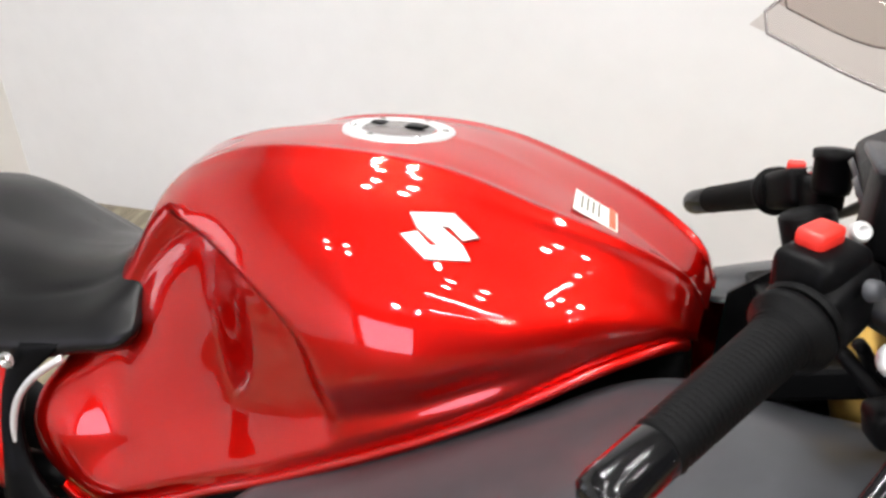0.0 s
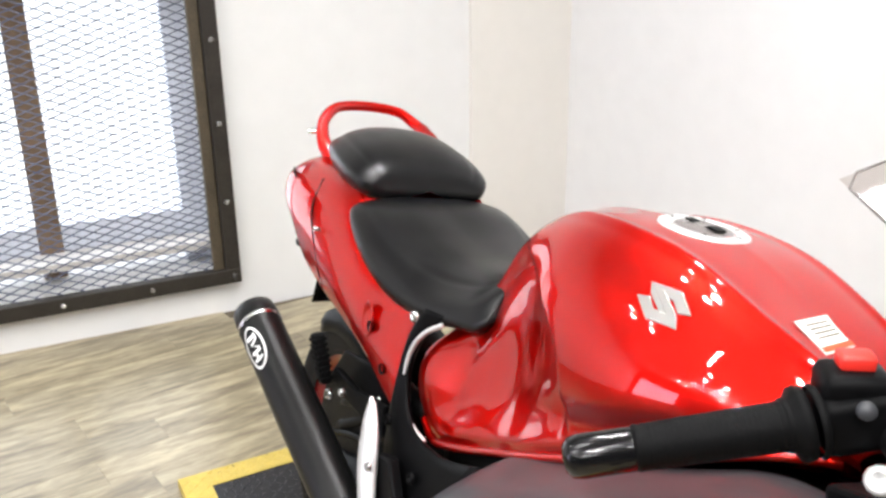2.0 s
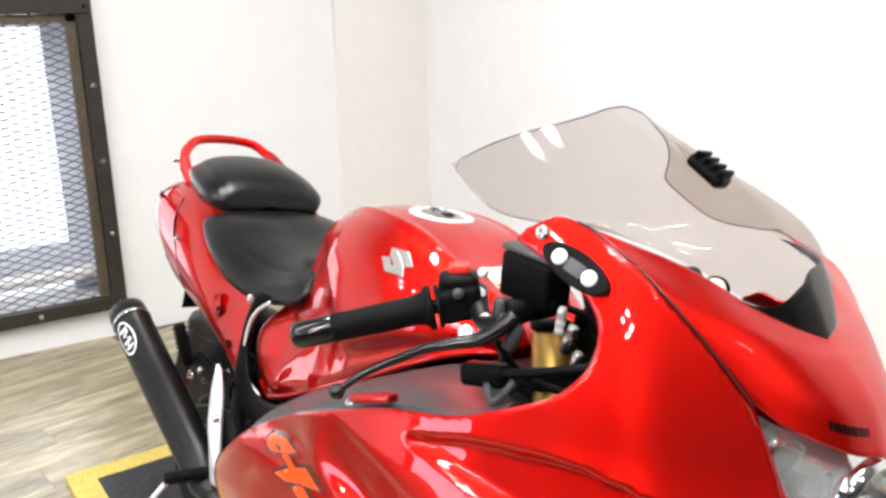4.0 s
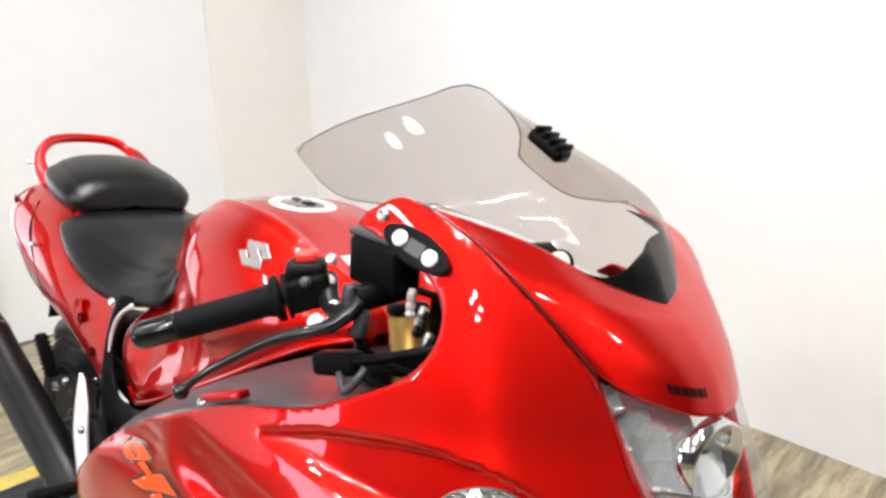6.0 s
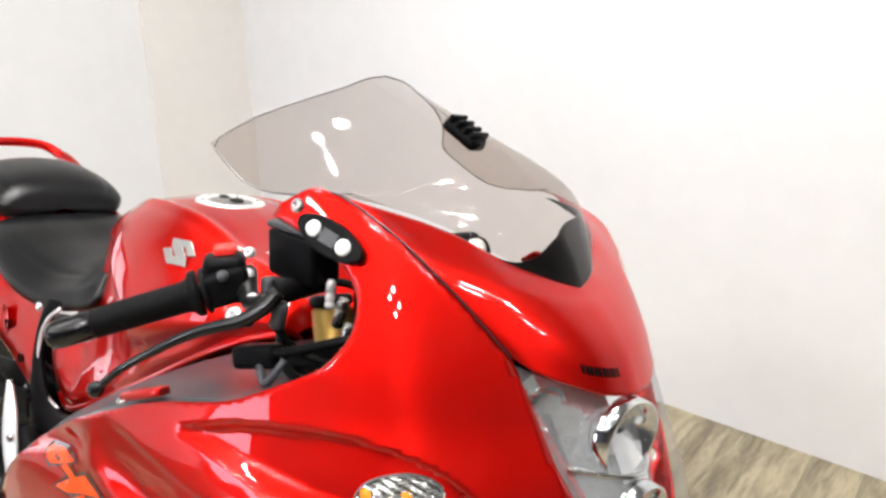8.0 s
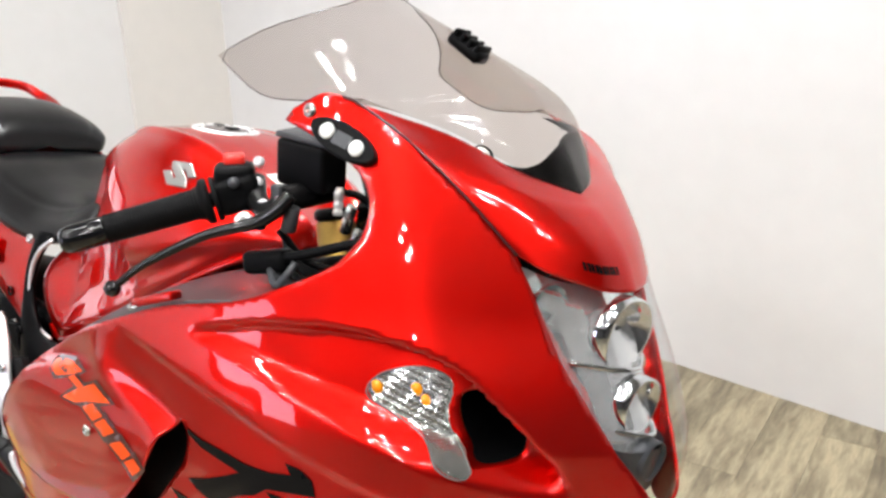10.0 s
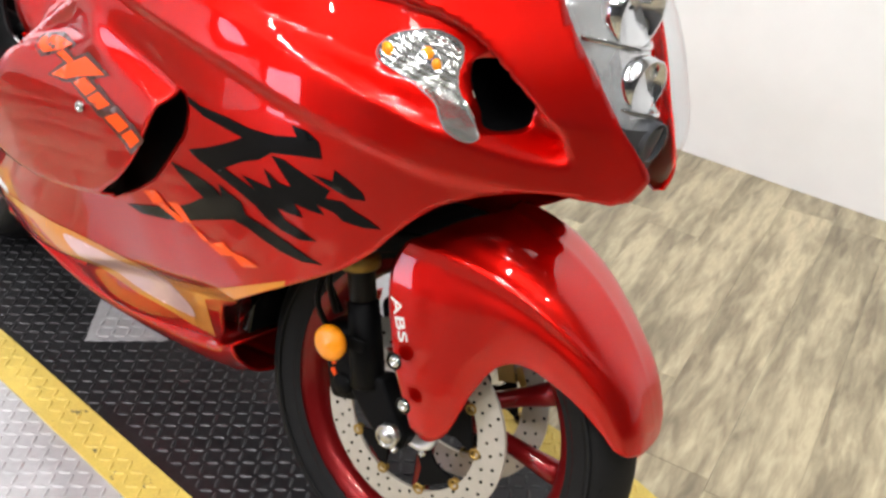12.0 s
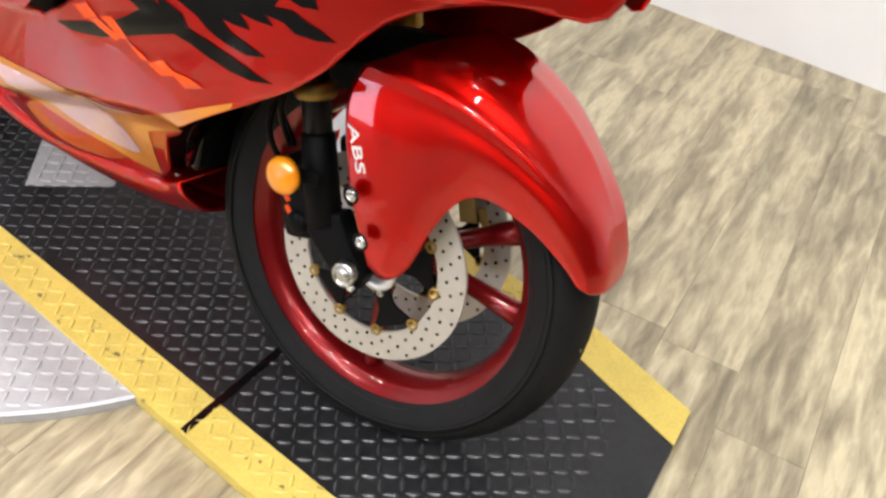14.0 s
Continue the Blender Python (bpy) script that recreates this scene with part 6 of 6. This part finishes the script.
# dark boot under the bars, closing the cockpit
part("inner_shroud", grid(both(loft([[(-0.02, 0, 1.03), (-0.02, -0.10, 1.03), (-0.03, -0.20, 1.03)], [(-0.03, 0, 0.95), (-0.03, -0.12, 0.93), (-0.04, -0.235, 0.945)], [(-0.09, 0, 0.87), (-0.10, -0.13, 0.87), (-0.11, -0.27, 0.90)], [(-0.25, 0, 0.84), (-0.26, -0.13, 0.83), (-0.25, -0.29, 0.855)]], 20, 14))), M_PLASTIC, bike, "black inner shroud", True, 0.004)

# added black sheet, hides the bright wall that would show through the cockpit
part("cockpit_blind", prism([(-0.31, 0.80), (-0.02, 0.80), (0.0, 1.02), (-0.10, 1.0), (-0.24, 0.945), (-0.30, 0.90)], 0.008, pose(0, 0.075, 0, 90, 0, 0)), M_PLASTIC, bike, "added black sheet blocking the view through the cockpit", False)
part("cockpit_floor", box(0.30, 0.36, 0.01, pose(-0.16, -0.04, 0.845, 0, -12, 0), 0.003), M_PLASTIC, bike, "black cockpit floor panel", False)

# ---- grey inner panels between tank and fairing ----
inner_rows = []
for (xo, zo), (xi, yi, zi) in zip([(-0.80, 0.555), (-0.74, 0.608), (-0.68, 0.652), (-0.59, 0.712), (-0.50, 0.764), (-0.40, 0.812), (-0.31, 0.852), (-0.22, 0.888), (-0.14, 0.908), (-0.085, 0.934)],
                                  [(-0.80, -0.19, 0.62), (-0.76, -0.175, 0.675), (-0.71, -0.165, 0.715), (-0.62, -0.160, 0.755), (-0.53, -0.155, 0.800), (-0.44, -0.150, 0.845), (-0.36, -0.130, 0.882), (-0.29, -0.12, 0.890), (-0.22, -0.13, 0.885), (-0.17, -0.15, 0.89)]):
    yo = float(fairing_y(np.array([xo]), np.array([zo]))[0]) + 0.004
    inner_rows.append([(xo, yo, zo + 0.001), (xo * 0.65 + xi * 0.35, yo * 0.65 + yi * 0.35, zo * 0.6 + zi * 0.4 + 0.012), (xo * 0.3 + xi * 0.7, yo * 0.3 + yi * 0.7, zo * 0.3 + zi * 0.7 + 0.010), (xi, yi, zi)])
IP = loft(inner_rows, 50, 16)
ip = part("inner_panel", grid(IP), M_GREYPANEL, bike, "satin dark grey inner panel beside the tank", True, 0.003)
part("inner_panel", grid(mirror(IP) - np.array([0, 0.05, 0])), M_GREYPANEL, bike, "satin dark grey inner panel beside the tank", True, 0.003)
part("panel_fastener", bolt((-0.300, -0.338, 0.868), (0, -0.6, 1), 0.008, 0.004), M_STEEL, ip)
part("panel_tab", box(0.075, 0.020, 0.012, pose(-0.27, -0.325, 0.884, 0, -20, 12), 0.004), M_RED, ip, "red fairing tab")

# ---- frame, engine mass, belly ----
fr_rows = [[(-1.075, -0.150, 0.805), (-1.03, -0.160, 0.808), (-0.985, -0.148, 0.810)], [(-1.078, -0.165, 0.74), (-1.06, -0.170, 0.745), (-1.035, -0.160, 0.755)], [(-1.085, -0.172, 0.66), (-1.065, -0.180, 0.67), (-1.045, -0.170, 0.68)],
           [(-1.08, -0.180, 0.58), (-1.04, -0.190, 0.60), (-1.00, -0.176, 0.618)], [(-1.06, -0.185, 0.50), (-0.97, -0.195, 0.54), (-0.90, -0.180, 0.615)], [(-1.0, -0.185, 0.42), (-0.88, -0.200, 0.50), (-0.78, -0.185, 0.66)]]
fr = part("frame_spar", grid(loft(fr_rows, 36, 12)), M_PLASTIC, bike, "black frame spar below the seat", True, 0.01)
part("frame_spar", grid(mirror(loft(fr_rows, 36, 12))), M_PLASTIC, bike, "black frame spar below the seat", True, 0.01)
part("frame_trim", tube([(-0.975, -0.160, 0.800), (-1.015, -0.166, 0.772), (-1.046, -0.168, 0.735), (-1.056, -0.170, 0.69), (-1.045, -0.170, 0.645), (-1.01, -0.172, 0.615), (-0.96, -0.170, 0.605)], 0.0045, 8, 40), M_ALU, fr, "bright curved trim")
for p in ((-1.045, -0.172, 0.790), (-1.055, -0.190, 0.60), (-0.93, -0.200, 0.56)):
    part("frame_bolt", bolt(p, (0, -1, 0.1), 0.010, 0.006), M_PLASTIC if p[2] < 0.7 else M_STEEL, fr)
eng = [[(-1.0, 0, 0.70), (-1.0, -0.12, 0.68), (-1.0, -0.14, 0.5), (-1.0, -0.12, 0.36), (-1.0, 0, 0.34)], [(-0.8, 0, 0.72), (-0.8, -0.15, 0.68), (-0.8, -0.19, 0.48), (-0.8, -0.15, 0.27), (-0.8, 0, 0.24)],
       [(-0.55, 0, 0.78), (-0.55, -0.15, 0.74), (-0.55, -0.22, 0.50), (-0.55, -0.15, 0.24), (-0.55, 0, 0.20)], [(-0.33, 0, 0.86), (-0.33, -0.13, 0.82), (-0.33, -0.19, 0.55), (-0.33, -0.12, 0.30), (-0.33, 0, 0.26)]]
part("engine", grid(both(loft(eng, 30, 26)) * np.array([1, 0.74, 1]), cap=True), M_PLASTIC, bike, "black engine and airbox behind the fairing")
part("radiator", box(0.04, 0.27, 0.34, pose(-0.285, 0, 0.47, 0, 8, 0), 0.006), M_BLACKPRINT, bike, "black radiator")
rows_b = []
for x, z0 in ((-0.285, 0.30), (-0.36, 0.258), (-0.50, 0.228), (-0.70, 0.223), (-0.86, 0.252), (-0.93, 0.31)):
    y0 = float(fairing_y(np.array([x]), np.array([z0]))[0])
    rows_b.append([(x, y0, z0), (x, y0 * 0.9, z0 - 0.035), (x, y0 * 0.6, z0 - 0.075), (x, 0, z0 - 0.085)])
part("belly_pan", grid(both(loft(rows_b, 36, 14))), M_RED, bike, "glossy red belly pan", True, 0.004)
lipb = [(x, float(fairing_y(np.array([x]), np.array([z]))[0]) + 0.03, z) for x, z in ((-0.215, 0.43), (-0.252, 0.39), (-0.278, 0.35), (-0.31, 0.30))]
part("inner_duct", grid(loft([[p, (p[0] - 0.03, p[1] + 0.10, p[2] + 0.02), (p[0] - 0.05, -0.02, p[2] + 0.03)] for p in lipb], 12, 8)), M_BLACKPRINT, bike, "black duct behind the front wheel", True, 0.004)

# ---- rear wheel, swingarm, exhaust, foot controls ----
RW = pose(-1.475, 0, 0.305)
rw = wheel("rear_wheel", RW, 0.316, 0.222, 0.080, 0.095, "wide black road tyre on a deep red rim")
part("brake_disc", lathe([(0.08, -0.003), (0.12, -0.003), (0.12, 0.003), (0.08, 0.003), (0.08, -0.003)], RW @ pose(0, -0.09, 0) @ WY_, 64), M_DISC, rw, "steel brake disc")
for s in (-1, 1):
    part("swingarm", tube([(-0.92, 0.10 * s, 0.44), (-1.10, 0.13 * s, 0.42), (-1.30, 0.145 * s, 0.36), (-1.50, 0.145 * s, 0.305)], [0.045, 0.05, 0.042, 0.03], 12, 30, 1.1), M_PLASTIC, bike, "black braced swingarm")
part("swingarm_brace", tube([(-1.05, -0.12, 0.45), (-1.20, -0.135, 0.51), (-1.34, -0.145, 0.44)], 0.016, 10, 16), M_PLASTIC, bike)
part("subframe", tube([(-1.02, -0.13, 0.62), (-1.20, -0.14, 0.64), (-1.40, -0.12, 0.72), (-1.60, -0.10, 0.80)], 0.018, 10, 20), M_PLASTIC, bike, "black subframe tube")
part("hugger", grid(both(np.array([[RW @ Vector((r * math.cos(a), y, r * math.sin(a))) for r, y in ((0.335, 0), (0.332, -0.05), (0.32, -0.09), (0.30, -0.105), (0.27, -0.108))] for a in np.linspace(radians(40), radians(120), 20)]))), M_PLASTIC, bike, "black rear hugger", True, 0.004)
A0, A1 = Vector((-1.560, -0.287, 0.617)), Vector((-0.985, -0.235, 0.378))
ax = (A1 - A0).normalized()
L_ = (A1 - A0).length
muf = part("muffler", lathe([(0.0, 0.012), (0.026, 0.010), (0.028, 0.0), (0.039, 0.0), (0.045, 0.006), (0.047, 0.03), (0.047, 0.05), (0.0462, 0.052), (0.0455, 0.30), (0.043, 0.46), (0.040, L_ - 0.04), (0.026, L_)], aim(A0, A1), 40), M_MUFFLER, bike, "matt black tapered muffler with a pale oval badge")
part("end_band", lathe([(0.0475, 0.046), (0.0480, 0.048), (0.0480, 0.053), (0.0470, 0.055)], aim(A0, A1), 40), M_STEEL, muf, "bright band")
part("link_pipe", tube([A1 - ax * 0.02, A1 + Vector((0.10, 0.03, -0.06)), A1 + Vector((0.22, 0.08, -0.10)), A1 + Vector((0.35, 0.12, -0.11))], 0.027, 16, 24), M_MUFFLER, muf, "black link pipe")
out = Vector((-0.05, -0.86, 0.50))
out = (out - out.dot(ax) * ax).normalized()
m_b = Matrix.Translation(A0 + ax * 0.130 + out * 0.0460) @ Matrix((ax, out.cross(ax), out)).transposed().to_4x4()
def wrap(poly, depth):
    bm = bmesh.new()
    vs = []
    for u, v in poly:
        a = v / 0.0460
        vs.append(m_b @ Vector((u, 0.0460 * math.sin(a), 0.0460 * (math.cos(a) - 1) + depth)))
    return vs, bm
ring_o = [(0.056 * math.cos(a), 0.024 * math.sin(a)) for a in np.linspace(0, 2 * math.pi, 48, False)]
ring_i = [(0.050 * math.cos(a), 0.0195 * math.sin(a)) for a in np.linspace(0, 2 * math.pi, 48, False)]
vo, bm = wrap(ring_o, 0.0018)
vi, _ = wrap(ring_i, 0.0018)
part("badge_ring", grid([vo, vi], False, True), M_WHITE, muf, "pale oval badge")
for poly in ([(-0.034, -0.012), (-0.034, 0.012), (-0.024, 0.012), (-0.024, -0.012)], [(-0.024, 0.012), (-0.016, 0.012), (-0.006, -0.004), (-0.012, -0.008)], [(-0.012, -0.008), (-0.006, -0.004), (0.004, 0.012), (0.010, 0.012)], [(0.006, -0.012), (0.006, 0.012), (0.015, 0.012), (0.015, -0.012)], [(0.018, -0.004), (0.018, 0.002), (0.036, 0.002), (0.036, -0.004)], [(0.026, -0.012), (0.026, 0.012), (0.033, 0.012), (0.033, -0.012)]):
    v, bm = wrap(poly, 0.0018)
    bm.faces.new([bm.verts.new(p) for p in v])
    part("badge_bar", bm, M_WHITE, muf, "", False)
peg = part("pillion_peg_bracket", prism([(-1.10, 0.60), (-1.22, 0.575), (-1.335, 0.575), (-1.345, 0.545), (-1.30, 0.535), (-1.18, 0.54), (-1.09, 0.545)], 0.016, pose(0, -0.165, 0, 90, 0, 0)), M_PLASTIC, bike, "black pillion peg bracket", False, 0, 0.003)
part("pillion_peg", box(0.028, 0.024, 0.105, pose(-1.350, -0.205, 0.590, 12, -14, 0), 0.006), M_GRIP, peg, "folded rubber pillion peg")
for dz in np.linspace(-0.04, 0.04, 8):
    part("peg_rib", box(0.031, 0.027, 0.005, pose(-1.350, -0.205, 0.590, 12, -14, 0) @ pose(0, 0, dz)), M_GRIP, peg, "", False)
part("peg_bolt", bolt((-1.338, -0.182, 0.516), (0, -1, 0), 0.011, 0.010), M_STEEL, peg)
part("hanger_bolt", bolt((-1.26, -0.185, 0.555), (0, -1, 0), 0.009, 0.012), M_STEEL, peg)
guard_rows = [[(-1.066, -0.225, 0.642), (-1.055, -0.230, 0.646), (-1.044, -0.225, 0.640)], [(-1.072, -0.230, 0.595), (-1.042, -0.240, 0.595), (-1.012, -0.230, 0.590)], [(-1.062, -0.236, 0.53), (-1.026, -0.248, 0.53), (-0.990, -0.236, 0.525)], [(-1.035, -0.240, 0.47), (-1.0, -0.250, 0.47), (-0.972, -0.240, 0.47)], [(-1.008, -0.242, 0.41), (-0.985, -0.249, 0.41), (-0.965, -0.242, 0.41)]]
hg = part("heel_guard", grid(loft(guard_rows, 24, 10)), M_ALU, bike, "bare cast heel guard and footrest", True, 0.008)
for z in (0.50, 0.545):
    part("guard_bolt", bolt((-1.005, -0.240, z), (0, -1, 0), 0.009, 0.006), M_STEEL, hg)
part("rearset", prism([(-1.02, 0.56), (-0.97, 0.575), (-0.93, 0.52), (-0.945, 0.43), (-0.99, 0.40), (-1.01, 0.45)], 0.02, pose(0, -0.205, 0, 90, 0, 0)), M_PLASTIC, hg, "black rearset plate", False, 0, 0.004)
fp0, fp1 = Vector((-1.005, -0.245, 0.425)), Vector((-1.020, -0.335, 0.418))
part("footpeg", rod(fp0, fp1, 0.013, 0.012), M_GRIP, hg, "ribbed rubber footpeg")
for k in range(9):
    c = fp0.lerp(fp1, 0.15 + 0.09 * k)
    part("peg_rib", lathe([(0.0128, -0.002), (0.0155, -0.001), (0.0155, 0.001), (0.0128, 0.002)], aim(c, fp1), 16), M_GRIP, hg)
part("peg_feeler", rod(fp1 + Vector((0, 0.006, -0.010)), fp1 + Vector((-0.01, -0.02, -0.05)), 0.006), M_ALU, hg)
part("brake_pedal", tube([(-0.99, -0.235, 0.39), (-0.93, -0.245, 0.37), (-0.86, -0.25, 0.365)], [0.009, 0.008, 0.010], 10, 14), M_ALU, hg)
stand = part("side_stand", tube([(-0.74, 0.14, 0.30), (-0.76, 0.20, 0.18), (-0.78, 0.270, 0.040)], [0.016, 0.013, 0.014], 12, 16), M_PLASTIC, bike, "black side stand")
part("stand_foot", box(0.06, 0.05, 0.012, pose(-0.78, 0.272, 0.036, 10, 0, 0), 0.004), M_PLASTIC, stand)

part("inner_guard", prism([(-1.36, 0.60), (-1.20, 0.63), (-1.06, 0.62), (-0.99, 0.48), (-1.10, 0.30), (-1.30, 0.26), (-1.47, 0.36), (-1.44, 0.50)], 0.012, pose(0, -0.140, 0, 90, 0, 0)), M_PLASTIC, bike, "black guard beside the rear wheel", False, 0, 0.004)
for p, q in (((-1.08, 0.575), (-1.33, 0.50)), ((-1.10, 0.50), (-1.36, 0.42)), ((-1.12, 0.43), (-1.38, 0.34))):
    part("guard_rib", tube([(p[0], -0.156, p[1]), ((p[0] + q[0]) / 2, -0.160, (p[1] + q[1]) / 2 + 0.012), (q[0], -0.156, q[1])], 0.007, 8, 12), M_PLASTIC, bike)
for x, z in ((-1.16, 0.585), (-1.30, 0.545), (-1.21, 0.47)):
    part("guard_screw", bolt((x, -0.158, z), (0, -1, 0.1), 0.007, 0.006), M_STEEL, bike)

# clamp on the screen, round bright gauge behind it
part("screen_clamp", box(0.052, 0.030, 0.016, pose(-0.060, -0.035, 1.218, 0, 30, 12), 0.005), M_PLASTIC, bike, "black ribbed clamp on the screen")
for k in range(4):
    part("clamp_rib", box(0.006, 0.034, 0.010, pose(-0.060, -0.035, 1.218, 0, 30, 12) @ pose(-0.018 + 0.012 * k, 0, 0.010), 0.002), M_PLASTIC, bike)
gz = aim((0.000, -0.062, 1.092), (0.14, -0.28, 1.19))
gauge = part("gauge", lathe([(0.0, 0.001), (0.010, 0.001), (0.015, 0.001), (0.016, -0.004), (0.015, -0.020), (0, -0.020)], gz, 28), M_PLASTIC, bike, "round gauge behind the screen with a bright face")
part("gauge_face", lathe([(0.0, 0.005), (0.010, 0.005), (0.012, 0.003), (0.012, 0.0)], gz, 28), M_BRIGHT, gauge, "bright round face")

# ---- planks ----
def planks():
    a = radians(PLANK_TURN)
    wid, length, gap = 0.152, 1.22, 0.0006
    bm = box(length - gap, wid - gap, 0.004, None, 0.0004, 1)
    me = bpy.data.meshes.new("plank")
    bm.to_mesh(me)
    bm.free()
    me.materials.append(M_PLANK)
    rot = Matrix.Rotation(a, 4, "Z")
    rnd = random.Random(4)
    for j in range(-26, 30):
        off = rnd.random() * length
        for i in range(-5, 5):
            c = rot @ Vector((i * length + off, j * wid, 0))
            # no boards on the unseen front floor: its darker base bounces less light
            if not (WX - 0.08 < c.x < 2.4 and -1.45 < c.y < WY + 0.7):
                continue
            # trim the boards that run into the back wall
            over = (c.y + 0.5 * length * math.sin(a) - WY - 0.03) / math.sin(a)
            cut = min(max(over, 0), length)
            if cut > length - 0.05:
                continue
            mid = c + rot @ Vector((-cut / 2, 0, 0))
            ob = new("plank", me)
            ob.parent = floor
            ob.matrix_world = Matrix.Translation((mid.x, mid.y, FZ - 0.002)) @ rot @ Matrix.Diagonal(((length - cut) / length, 1, 1, 1))


planks()
